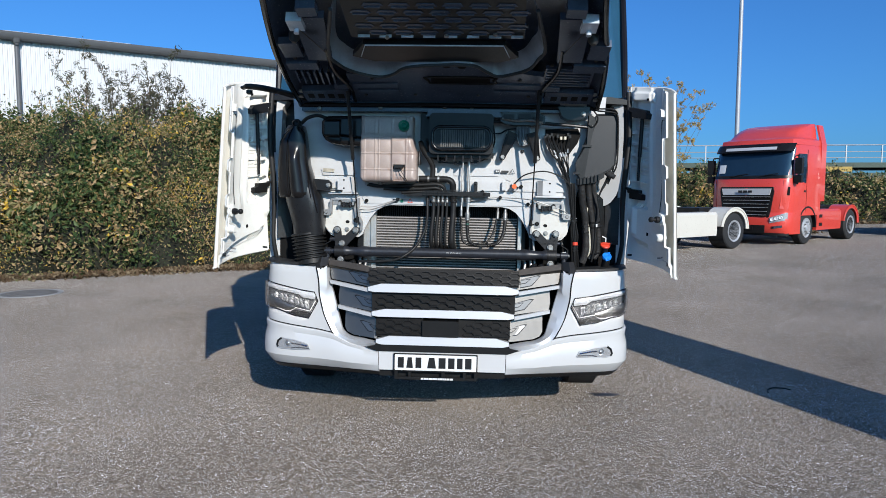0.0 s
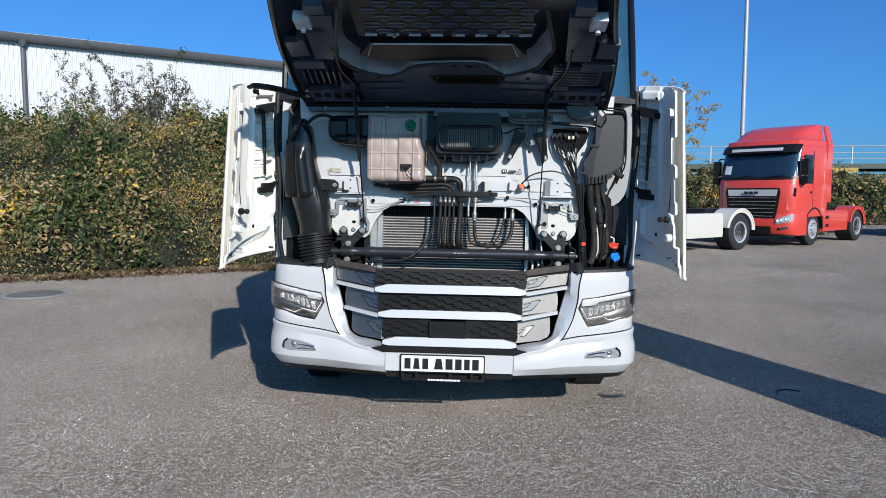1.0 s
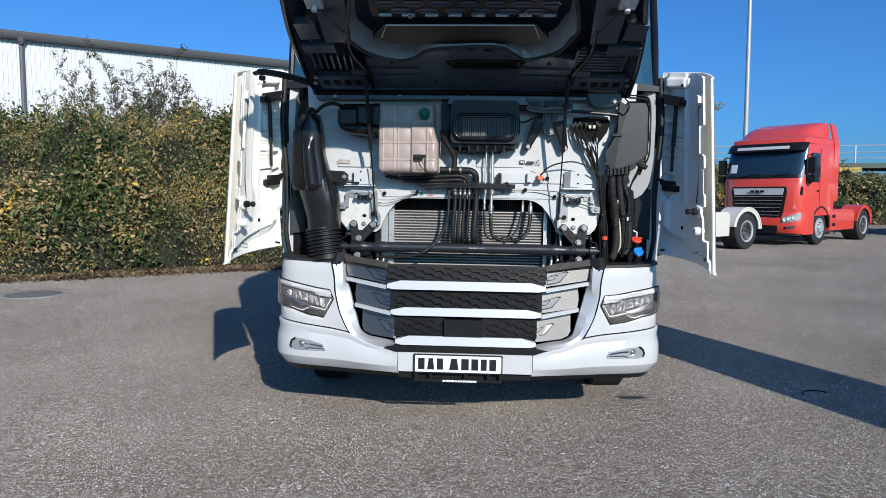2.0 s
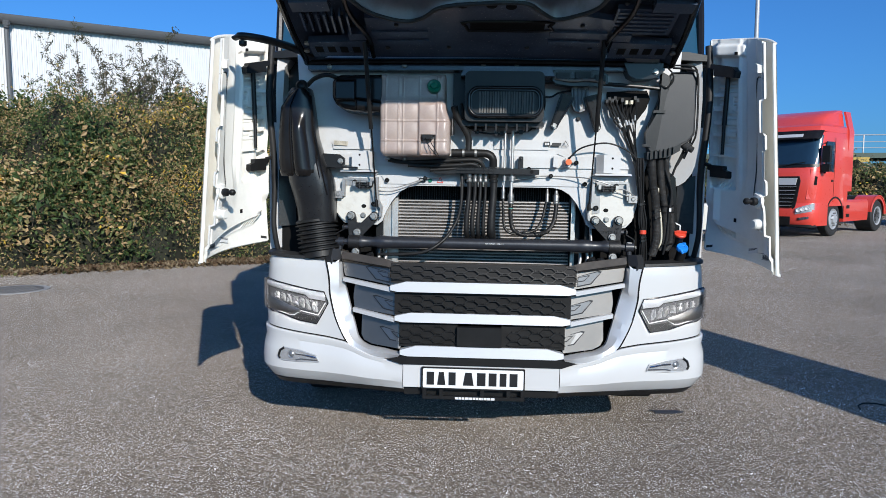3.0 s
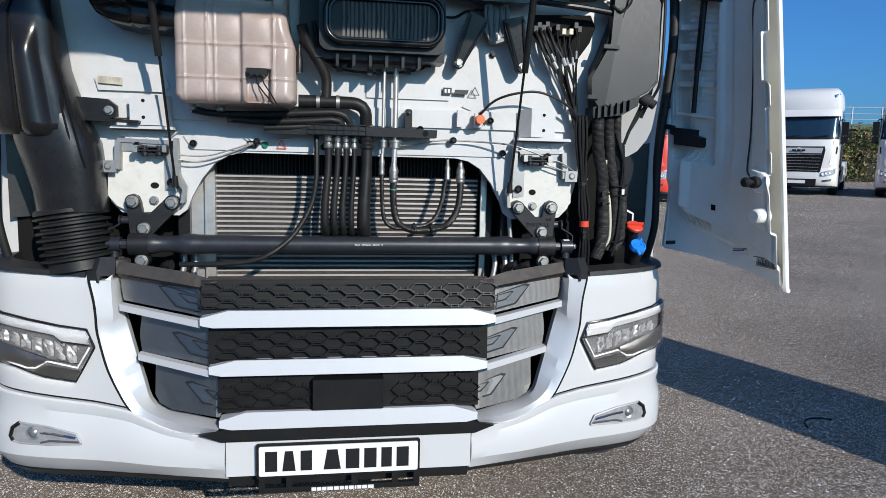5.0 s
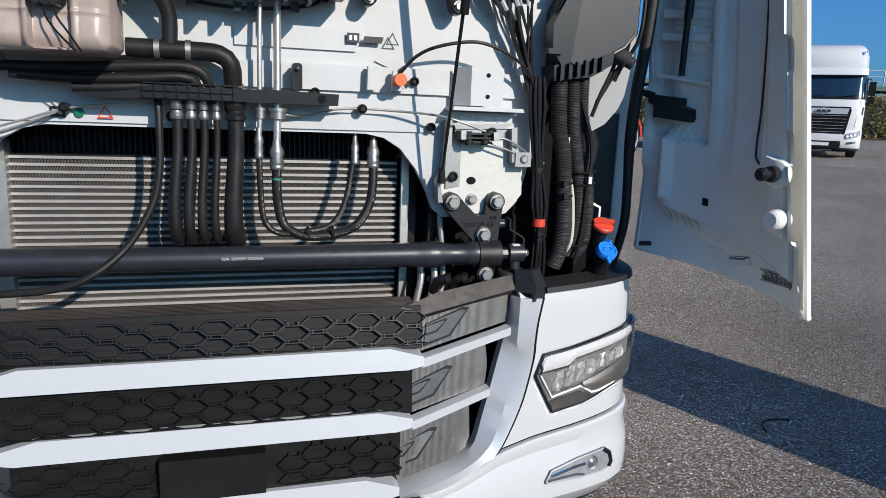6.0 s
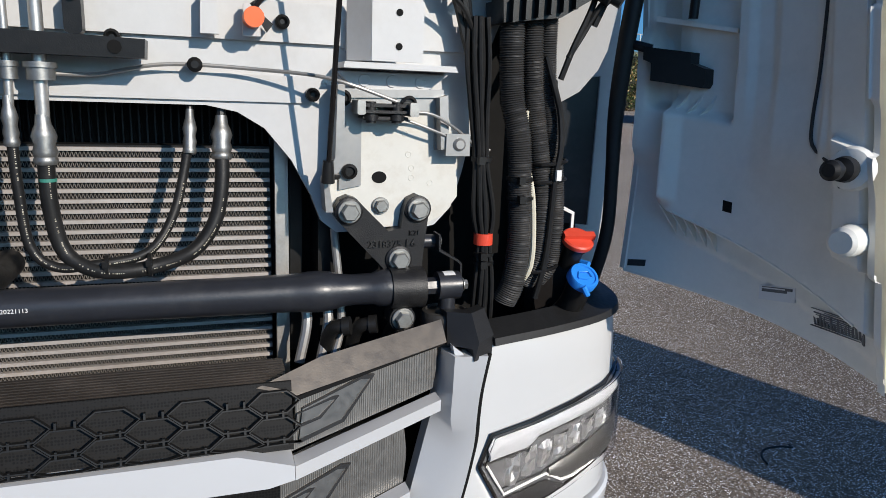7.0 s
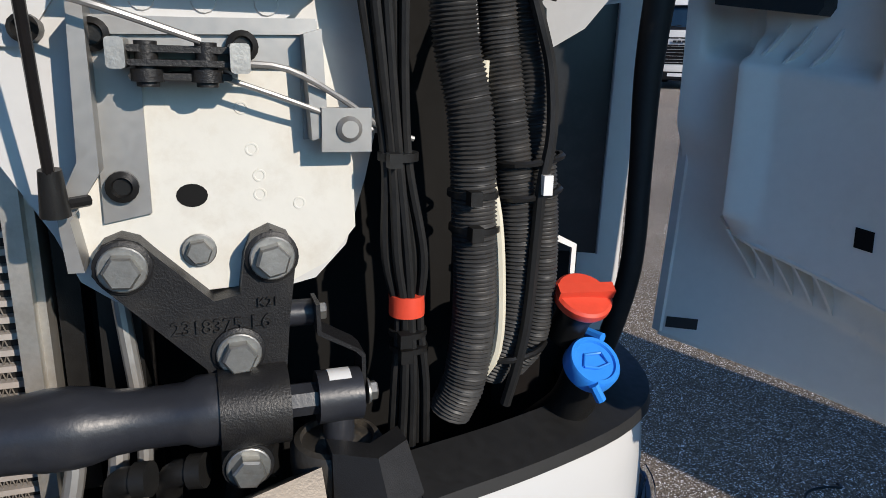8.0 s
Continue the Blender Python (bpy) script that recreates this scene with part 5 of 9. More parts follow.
prism(bm, [(0.470, 1.640), (0.488, 1.625), (0.478, 1.612), (0.452, 1.655), (0.462, 1.662)], 4.70, 0.012)
part("knob_clip", bm, M["black"], knob)

# ---- coolant tank ----
TANK_L = [(1.645, -0.545), (1.668, -0.563), (1.90, -0.565), (1.955, -0.560), (2.075, -0.560)]
TANK_R = [(1.645, -0.205), (1.662, -0.189), (1.825, -0.188), (1.885, -0.208), (1.935, -0.214), (1.965, -0.216), (2.075, -0.216)]


def tank_front(x, z):
    """Depth of the moulded front: a lower block that stands out, grooves between pads, a notch for the sensor."""
    y = 4.535
    block = soft(-0.362, -0.345, x) * (1 - soft(1.905, 1.945, z - 0.10 * max(0.0, x + 0.30)))
    y -= 0.030 * block
    y -= 0.010 * (1 - block) * (1 - soft(1.93, 1.965, z))
    y += 0.026 * window(x, -0.338, -0.268, 0.004) * window(z, 1.655, 1.750, 0.004)
    for gx in (-0.531, -0.462, -0.438, -0.352, -0.256):
        y -= 0.0045 * max(0.0, 1 - abs(x - gx) / 0.006)
    for gz in (1.724, 1.828, 1.934):
        y -= 0.0045 * max(0.0, 1 - abs(z - gz) / 0.006)
    return y - 0.006 * abs(math.sin(math.pi * (x + 0.531) / 0.088)) * abs(math.sin(math.pi * (z - 1.724) / 0.104))


def tank_body(u, v):
    z = 1.645 + 0.43 * v
    xl, xr = lerp_list(TANK_L, z), lerp_list(TANK_R, z)
    x = xl + (xr - xl) * u
    edge = min((x - xl), (xr - x), (z - 1.645), (2.075 - z)) / 0.035
    round_off = 0.0 if edge >= 1 else 0.035 * (1 - math.sqrt(max(0.0, 1 - (1 - edge) ** 2)))
    return (x, tank_front(x, z) + round_off + (0.12 if min(u, v, 1 - u, 1 - v) < 1e-6 else 0.0), z)


tank = nb()
surface(tank, tank_body, 110, 120)
tank = part("coolant_tank", tank, M["tank"], truck, "translucent pinkish-brown coolant expansion tank", 60)
# black panel beside the tank
bm = nb()
prism(bm, rounded(-0.182, -0.118, 1.86, 2.11, 0.01, 3), FW - 0.04, 0.035)
bev(bm, 0.004)
part("wall_grommet_panel", bm, M["black"], wall, "black panel where pipes pass the wall")
RES_LOW = [(-0.828, 1.990), (-0.822, 1.945), (-0.800, 1.910), (-0.765, 1.890), (-0.70, 1.878), (-0.60, 1.872), (-0.555, 1.870)]
RES_TOP = [(-0.828, 2.030), (-0.810, 2.060), (-0.780, 2.074), (-0.555, 2.080)]


def reservoir(u, v):
    x = -0.828 + 0.290 * u
    lo, hi = lerp_list(RES_LOW, x), lerp_list(RES_TOP, x)
    z = lo + (hi - lo) * v
    e = min((x + 0.828) / 0.03, (z - lo) / 0.03, (hi - z) / 0.03)
    y = 4.56 + (0.0 if e >= 1 else 0.03 * (1 - math.sqrt(max(0.0, 1 - (1 - e) ** 2))))
    y -= 0.022 * window(x, -0.80, -0.70, 0.006) * soft(1.930, 1.942, z) * (1 - soft(2.03, 2.045, z))
    y -= 0.018 * soft(-0.70, -0.685, x) * (1 - soft(1.925 - 0.1 * (x + 0.62), 1.945 - 0.1 * (x + 0.62), z))
    return (x, y + (0.14 if min(v, 1 - v, u) < 1e-6 else 0.0), z)


bm = nb()
surface(bm, reservoir, 60, 44)
part("filler_reservoir", bm, M["gloss"], tank, "shiny black reservoir joined to the tank", 50)
bm = nb()
lathe(bm, (-0.276, 4.545, 2.000), (0.0, -1, 0.25), [(0, 0.030), (0.012, 0.036), (0.036, 0.036), (0.042, 0.030), (0.038, 0.020), (0.046, 0.016), (0.048, 0.004)], 22)
part("filler_cap", bm, M["green"], tank, "dark green screw cap")
bm = nb()
box(bm, -0.335, -0.275, 4.485, 4.53, 1.738, 1.752)
for x in (-0.325, -0.309, -0.293):
    cyl(bm, (x + 0.004, 4.482, 1.738), (x + 0.004, 4.520, 1.738), 0.008, n=10)
bev(bm, 0.002)
part("level_sensor", bm, M["black"], tank)
for dx in (0.0, 0.02):
    bm = nb()
    tube(bm, [(-0.31 + dx, 4.492, 1.735), (-0.305 + dx, 4.486, 1.71), (-0.285 + dx, 4.482, 1.68), (-0.255 + dx * 0.5, 4.495, 1.645)], 0.0022, 6)
    part("sensor_wire", bm, M["black"], tank)
bm = nb()
lathe(bm, (-0.18, 4.60, 1.79), (0, 0, 1), [(-0.03, 0.007), (-0.03, 0.012), (0.02, 0.012), (0.03, 0.007), (0.06, 0.007)], 12)
part("hose_nipple", bm, M["black"], tank)
for x in (-0.53, -0.44):
    bm = nb()
    lathe(bm, (x, 4.64, 1.652), (0, 0, -1), [(-0.01, 0.013), (0.012, 0.013), (0.014, 0.016), (0.022, 0.016), (0.026, 0.012)], 14)
    part("outlet", bm, M["steel"], tank)

# ---- air intake of the heater ----
VY = 4.555
vent = nb()
prism(vent, rounded(-0.115, 0.305, 1.835, 2.10, 0.03), VY + 0.02, 0.17)
bev(vent, 0.01, 2)
vent = part("heater_intake", vent, M["black"], truck, "black heater air intake box with pleated filter")
bm = nb()
ring_between(bm, rounded(-0.095, 0.293, 1.858, 2.013, 0.054, 6), rounded(-0.078, 0.276, 1.875, 1.996, 0.040, 6), VY, 0.05)
bev(bm, 0.005, 2)
rim_line = rounded(-0.092, 0.290, 1.862, 2.010, 0.052, 8)
tube(bm, [(x, VY - 0.002, z) for x, z in rim_line + rim_line[:1]], 0.0095, 10, straight=True)
part("intake_rim", bm, M["rim"], vent, "", 60)
bm = nb()
prism(bm, rounded(-0.085, 0.284, 1.868, 2.003, 0.04), VY + 0.024, 0.004)
part("intake_back", bm, M["dark"], vent)
for k in range(21):
    x = -0.035 + k * 0.0140
    bm = nb()
    prism(bm, [(x - 0.0045, 1.880), (x, 1.878), (x + 0.0045, 1.880), (x + 0.0055 + 0.002 * math.sin(k * 1.7), 1.94), (x + 0.0045, 1.990), (x, 1.992), (x - 0.0045, 1.990), (x - 0.0030 + 0.002 * math.sin(k * 1.7), 1.94)],
          lambda a, b, x=x: VY + 0.008 + 1.6 * abs(a - x), 0.006)
    part("filter_pleat", bm, M["pleat"], vent)
bm = nb()
box(bm, -0.13, 0.31, VY + 0.06, VY + 0.16, 1.815, 1.845)
for k in range(6):
    box(bm, -0.06 + k * 0.055, -0.05 + k * 0.055, VY + 0.04, VY + 0.10, 1.79, 1.83)
bev(bm, 0.004)
part("intake_tray", bm, M["black"], vent)

# black cross member above the wall, in the hood's shade
bm = nb()
prism(bm, [(-0.98, 2.115), (0.95, 2.125), (0.95, 2.19), (-0.98, 2.18)], FW - 0.08, 0.10)
prism(bm, [(-0.14, 2.08), (0.36, 2.08), (0.34, 2.13), (-0.12, 2.13)], FW - 0.14, 0.12)
bev(bm, 0.008)
part("cowl_member", bm, M["hood"], truck, "black cowl member")
bm = nb()
prism(bm, [(-0.66, 2.182), (-0.40, 2.197), (0.52, 2.20), (0.52, 2.186), (-0.40, 2.182)], FW - 0.12, 0.02)
part("hood_seal_edge", bm, M["conduit"], truck)
for x, z in ((-0.45, 2.14), (-0.02, 2.15), (0.16, 2.15), (-0.86, 2.13)):
    bm = nb()
    lathe(bm, (x, FW - 0.08, z), (0, -1, 0), [(0, 0.014), (0.01, 0.014), (0.014, 0.008)], 12)
    part("cowl_bolt", bm, M["steel"], truck)
# bar across the right half
bm = nb()
tube(bm, [(0.30, 4.67, 2.06), (0.55, 4.66, 2.055), (0.80, 4.66, 2.04), (0.93, 4.67, 2.03)], 0.011, 10)
part("cross_tube", bm, M["black"], truck)
bm = nb()
lathe(bm, (0.955, 4.665, 2.034), (0, -1, 0), [(-0.01, 0.020), (0.010, 0.020), (0.012, 0.010), (0.018, 0.010), (0.020, 0.004)], 14)
part("tube_eye", bm, M["black"], truck)
bm = nb()
prism(bm, [(0.725, 2.16), (0.757, 2.092), (0.80, 2.072), (0.885, 2.078), (0.93, 2.105), (0.935, 2.16)], 4.63, 0.10)
bev(bm, 0.02, 3)
part("wiper_gearbox", bm, M["gloss"], truck, "black wiper gearbox housing")
bm = nb()
prism(bm, [(0.734, 2.212), (0.914, 2.202), (0.916, 2.147), (0.80, 2.150), (0.747, 2.157)], FW - 0.10, 0.03)
bev(bm, 0.004)
part("cowl_plate", bm, M["white_in"], truck, "grimy white cowl plate")
bm = nb()
bolt(bm, (0.893, 4.628, 2.112), r=0.012)
part("gearbox_bolt", bm, M["steel"], truck)
bm = nb()
tube(bm, [(0.297, 4.62, 2.067), (0.314, 4.66, 1.98), (0.314, 4.69, 1.912), (0.264, 4.70, 1.820), (0.193, 4.70, 1.792), (0.06, 4.70, 1.782), (-0.047, 4.70, 1.791), (-0.089, 4.70, 1.816)], 0.0048, 8)
lm = part("intake_loom", bm, M["black"], truck, "thin black wiring loom round the intake")
for x, z in ((0.264, 1.820), (0.193, 1.792), (0.06, 1.782), (0.09, 1.784), (-0.047, 1.791)):
    bm = nb()
    box(bm, x - 0.010, x + 0.010, 4.688, 4.712, z - 0.011, z + 0.011)
    bev(bm, 0.003)
    part("loom_clip", bm, M["black"], lm)
bm = nb()
tube(bm, [(0.305, 4.67, 1.982), (0.355, 4.69, 1.985), (0.40, 4.70, 2.01), (0.47, 4.70, 2.02)], 0.005, 8)
part("loom_branch", bm, M["black"], lm)
bm = nb()
cyl(bm, (-0.012, 4.695, 1.845), (-0.012, 4.695, 1.795), 0.014, 0.010, n=14)
part("drain_valve", bm, M["conduit"], truck)
bm = nb()
prism(bm, [(-0.846, 1.712), (-0.770, 1.708), (-0.768, 1.732), (-0.846, 1.736)], FW - 0.0212, 0.001)
part("worn_label", bm, M["faded_tan"], wall, "worn tan label with illegible print")
# wiper linkage: a cast cradle with two hanging arms
for top, end in (((0.440, 1.990), (0.371, 1.826)), ((0.563, 1.990), (0.604, 1.822))):
    bm = nb()
    a, b = Vector((top[0], 0, top[1])), Vector((end[0], 0, end[1]))
    d = (b - a).normalized()
    w = Vector((-d.z, 0, d.x))
    line = [a + w * 0.036, a + d * 0.03 + w * 0.038, b - d * 0.02 + w * 0.021, b + w * 0.021]
    line += [b + d * 0.020 * math.sin(q) + w * 0.020 * math.cos(q) for q in (0.5, 1.0, 1.57, 2.1, 2.6)]
    line += [b - w * 0.021, b - d * 0.02 - w * 0.021, a + d * 0.03 - w * 0.038, a - w * 0.036]
    prism(bm, [(p.x, p.z) for p in line], lambda x, z: FW - 0.085 + 0.12 * max(0.0, 1.97 - z), 0.030)
    bev(bm, 0.007, 2)
    lk = part("linkage_arm", bm, M["boot"], truck, "black wiper linkage arm")
    for k in (-1, 1):
        bm = nb()
        tube(bm, [(p.x, FW - 0.088 + 0.12 * max(0.0, 1.97 - p.z), p.z) for p in (a + d * 0.01 + w * 0.030 * k, a.lerp(b, 0.5) + w * 0.022 * k, b + w * 0.014 * k)], 0.0045, 6)
        part("arm_flange", bm, M["boot"], lk)
    bm = nb()
    bolt(bm, (end[0], FW - 0.070, end[1]), r=0.011)
    part("arm_bolt", bm, M["steel"], lk)
bm = nb()
prism(bm, [(0.458, 2.06), (0.556, 2.06), (0.552, 1.945), (0.536, 1.912), (0.508, 1.902), (0.482, 1.912), (0.466, 1.945)], FW - 0.060, 0.045)
bev(bm, 0.010, 3)
motor = part("wiper_motor", bm, M["castgrey"], truck, "cast grey wiper motor housing")
for x in (0.476, 0.498, 0.520, 0.540):
    bm = nb()
    tube(bm, [(x, FW - 0.062, 2.05), (x, FW - 0.064, 1.99), (0.508 + (x - 0.508) * 0.7, FW - 0.062, 1.925)], 0.0042, 6)
    part("casting_rib", bm, M["castgrey"], motor)
for x, z in ((0.478, 2.035), (0.536, 2.035), (0.509, 1.925), (0.509, 1.872)):
    bm = nb()
    bolt(bm, (x, FW - 0.062 if z > 1.9 else FW - 0.006, z), r=0.0085)
    part("motor_bolt", bm, M["steel" if z > 1.9 else "black"], motor)
bm = nb()
prism(bm, [(0.352, 2.06), (0.375, 2.045), (0.44, 2.035), (0.60, 2.035), (0.645, 2.05), (0.645, 2.095), (0.60, 2.115), (0.37, 2.12), (0.352, 2.105)], FW - 0.115, 0.07)
bev(bm, 0.012, 3)
cradle = part("linkage_cradle", bm, M["boot"], truck, "black cradle of the wiper linkage")
for x0, x1, z in ((0.37, 0.44, 2.085), (0.47, 0.55, 2.09), (0.575, 0.63, 2.075)):
    bm = nb()
    box(bm, x0, x1, FW - 0.135, FW - 0.11, z - 0.016, z + 0.016)
    bev(bm, 0.006, 2)
    part("cradle_block", bm, M["black"], cradle)
bm = nb()
tube(bm, [(0.36, FW - 0.12, 2.075), (0.45, FW - 0.13, 2.062), (0.54, FW - 0.13, 2.066), (0.63, FW - 0.12, 2.055)], 0.009, 8)
part("drive_rod", bm, M["steel"], cradle)

# ---- opening with the cable plugs, and the grey box beside it ----
bm = nb()
prism(bm, [(0.66, 2.02), (0.875, 2.03), (0.895, 1.985), (0.875, 1.93), (0.825, 1.86), (0.765, 1.86), (0.70, 1.90), (0.66, 1.95)], FW - 0.012, 0.012)
part("plug_opening", bm, M["dark"], truck, "dark opening full of cable plugs")
random.seed(5)
# two bunches of plugged cables that run together into the bundle
PLUGS = [(0.655, 1.965, 0), (0.668, 1.978, 0), (0.684, 1.970, 0), (0.698, 1.982, 0), (0.676, 1.950, 0), (0.706, 1.962, 0), (0.737, 1.974, 1), (0.761, 1.961, 1), (0.788, 1.962, 1), (0.820, 1.972, 1), (0.806, 1.985, 1)]
for k, (x, z, g) in enumerate(PLUGS):
    bm = nb()
    box(bm, x - 0.007, x + 0.007, FW - 0.055, FW - 0.01, z - 0.012, z + 0.008)
    bev(bm, 0.003)
    pl = part("cable_plug", bm, M["ivory" if k in (7, 8) else "black"], truck)
    jx, jy = random.uniform(-0.008, 0.008), random.uniform(-0.012, 0.008)
    y0 = FW - 0.050
    if g == 0:
        c0 = (x + 0.045 + jx, y0 - 0.018 + jy, z - 0.115)
        pts = [(x, y0, z - 0.010), (x + 0.012, y0 - 0.015, z - 0.045), c0, (0.766 + jx * 1.6, y0 - 0.010 + jy, 1.778), (0.804 + jx, y0 + jy * 0.6, 1.690), (0.829 + jx, y0 + jy * 0.6, 1.610), (0.845 + jx * 0.8, y0, 1.56)]
        rad = 0.0062
    else:
        c0 = (x + (0.800 - x) * 0.35, y0 - 0.014 + jy, z - 0.11)
        pts = [(x, y0, z - 0.010), (x + jx, y0 - 0.012, z - 0.05), c0, (0.812 + jx * 0.7, y0 + jy, 1.745), (0.822 + jx, y0 + jy * 0.6, 1.66), (0.842 + jx * 0.8, y0, 1.57)]
        rad = 0.0034
    bm = nb()
    tube(bm, pts, rad, 6)
    part("plug_cable", bm, M["black"], pl)
    bm = nb()
    a = Vector(c0)
    d = (Vector(pts[3]) - Vector(pts[1])).normalized()
    cyl(bm, a - d * 0.014, a + d * 0.014, rad * 1.25, n=8)
    part("cable_sleeve", bm, M["tin" if k % 3 else "black"], pl)
BOXP = [(0.978, 2.095), (0.992, 2.112), (1.100, 2.113), (1.118, 2.08), (1.116, 1.79), (1.085, 1.750), (1.026, 1.717), (0.915, 1.675), (0.888, 1.69), (0.880, 1.835), (0.900, 1.875)]
ebox = nb()
prism(ebox, BOXP, 4.665, 0.09)
bev(ebox, 0.012, 2)
ebox = part("electrics_box", ebox, M["clip"], truck, "dark grey plastic electrics cover")
bm = nb()
inner = [(0.92 + (x - 0.92) * 0.86 + 0.02, 1.89 + (z - 1.89) * 0.93) for x, z in BOXP]
prism(bm, inner, 4.650, 0.02)
bev(bm, 0.006, 2)
part("cover_field", bm, M["clip"], ebox)
bm = nb()
tube(bm, [(x, 4.668, z) for x, z in BOXP + BOXP[:1]], 0.0065, 8, straight=True)
part("cover_rim", bm, M["black"], ebox)
bm = nb()
prism(bm, [(0.862, 1.73), (0.890, 1.690), (0.915, 1.70), (0.940, 1.875), (0.980, 2.09), (0.935, 2.115), (0.925, 1.92), (0.860, 1.795)], 4.648, 0.05)
bev(bm, 0.008, 2)
part("cover_rib", bm, M["black"], ebox)
for z in (1.905, 1.725):
    bm = nb()
    box(bm, 0.895 if z > 1.8 else 0.845, 0.955 if z > 1.8 else 0.885, 4.636, 4.66, z - 0.007, z + 0.007)
    bev(bm, 0.003)
    part("cover_clip", bm, M["black"], ebox)
for pts, r in (([(0.985, 4.64, 2.135), (1.04, 4.63, 2.13), (1.09, 4.64, 2.125), (1.120, 4.645, 2.10), (1.128, 4.65, 1.95), (1.127, 4.655, 1.80), (1.112, 4.67, 1.74), (1.08, 4.69, 1.69), (1.055, 4.70, 1.64), (1.03, 4.70, 1.60)], 0.0055),
               ([(0.96, 4.65, 2.14), (0.985, 4.63, 2.10), (0.985, 4.63, 2.06), (0.955, 4.64, 2.03), (0.925, 4.65, 2.05)], 0.0045), ([(1.0, 4.65, 2.15), (1.08, 4.63, 2.145), (1.12, 4.66, 2.12), (1.125, 4.68, 2.05)], 0.005)):
    bm = nb()
    tube(bm, pts, r, 8)
    part("cover_cable", bm, M["rubber"], ebox)
bm = nb()
lathe(bm, (1.085, 4.68, 1.725), (0.7, -0.5, -0.5), [(-0.03, 0.018), (0.0, 0.024), (0.02, 0.024), (0.022, 0.017), (0.04, 0.017)], 14)
part("cable_gland", bm, M["conduit"], ebox)
bm = nb()
prism(bm, [(0.872, 1.69), (1.05, 1.735), (1.045, 1.700), (0.985, 1.665), (0.875, 1.650)], 4.655, 0.08)
bev(bm, 0.003, 1)
gl = part("gland_plate", bm, M["black"], ebox)
for k in range(6):
    bm = nb()
    box(bm, 0.885 + k * 0.024, 0.890 + k * 0.024, 4.640, 4.67, 1.650 + k * 0.006, 1.690 + k * 0.006)
    part("gland_rib", bm, M["black"], gl)

# ---- conduits, cable bundle, caps ----
for pts, r, rp in (([(0.905, 4.685, 1.665), (0.909, 4.69, 1.60), (0.918, 4.695, 1.52), (0.933, 4.688, 1.447), (0.941, 4.686, 1.339), (0.945, 4.686, 1.246), (0.938, 4.688, 1.172), (0.925, 4.695, 1.130)], 0.0225, 0.0018),
                   ([(0.950, 4.695, 1.675), (0.956, 4.70, 1.60), (0.968, 4.708, 1.52), (0.990, 4.698, 1.375), (0.997, 4.697, 1.287), (0.993, 4.70, 1.215), (0.977, 4.715, 1.16)], 0.0195, 0.0016),
                   ([(0.985, 4.70, 1.685), (0.992, 4.71, 1.60), (1.004, 4.718, 1.52), (1.023, 4.708, 1.39), (1.031, 4.706, 1.28), (1.027, 4.71, 1.20), (1.010, 4.725, 1.16)], 0.0165, 0.0015)):
    bm = nb()
    tube(bm, pts, r, 14, ribs=rp * 0.8, pitch=0.0043)
    c = part("corrugated_conduit", bm, M["conduit"], truck, "dark grey corrugated cable conduit", 60)
bm = nb()
tube(bm, [(0.950, 4.70, 1.50), (0.949, 4.695, 1.43), (0.962, 4.678, 1.351), (0.969, 4.676, 1.28), (0.971, 4.677, 1.223), (0.966, 4.68, 1.19), (0.953, 4.69, 1.166)], 0.0055, 8)
part("ivory_hose", bm, M["ivory"], truck, "ivory plastic hose")
for pts in ([(0.985, 4.70, 1.60), (1.006, 4.69, 1.53), (1.017, 4.688, 1.49), (1.016, 4.676, 1.432), (1.007, 4.673, 1.38), (1.005, 4.673, 1.338), (1.001, 4.673, 1.245), (0.994, 4.675, 1.19), (0.984, 4.68, 1.137)],
            [(1.10, 4.72, 1.78), (1.075, 4.70, 1.70), (1.04, 4.70, 1.62), (1.02, 4.705, 1.56)], [(1.12, 4.70, 1.90), (1.115, 4.69, 1.80), (1.10, 4.69, 1.72), (1.08, 4.70, 1.66)]):
    bm = nb()
    tube(bm, pts, 0.0062, 8)
    part("black_cable", bm, M["rubber"], truck)
random.seed(3)
for k in range(9):
    a = k * 2.4
    dx, dy = 0.017 * math.cos(a) * (0.5 + 0.5 * (k % 3) / 2), 0.013 * math.sin(a)
    bm = nb()
    tube(bm, [(0.838 + dx * 1.3, 4.69 + dy, 1.66), (0.842 + dx * 1.5, 4.69 + dy, 1.58), (0.852 + dx, 4.695 + dy, 1.48), (0.862 + dx * 0.8, 4.70 + dy * 0.8, 1.40), (0.870 + dx * 1.4, 4.70 + dy, 1.31),
              (0.876 + dx * 0.8, 4.70 + dy * 0.8, 1.245), (0.878 + dx * 1.2, 4.70 + dy, 1.17), (0.880 + dx * 1.4, 4.71 + dy, 1.09)], 0.0050, 8)
    part("bundle_cable", bm, M["rubber"], truck, "black cable of a bundle")
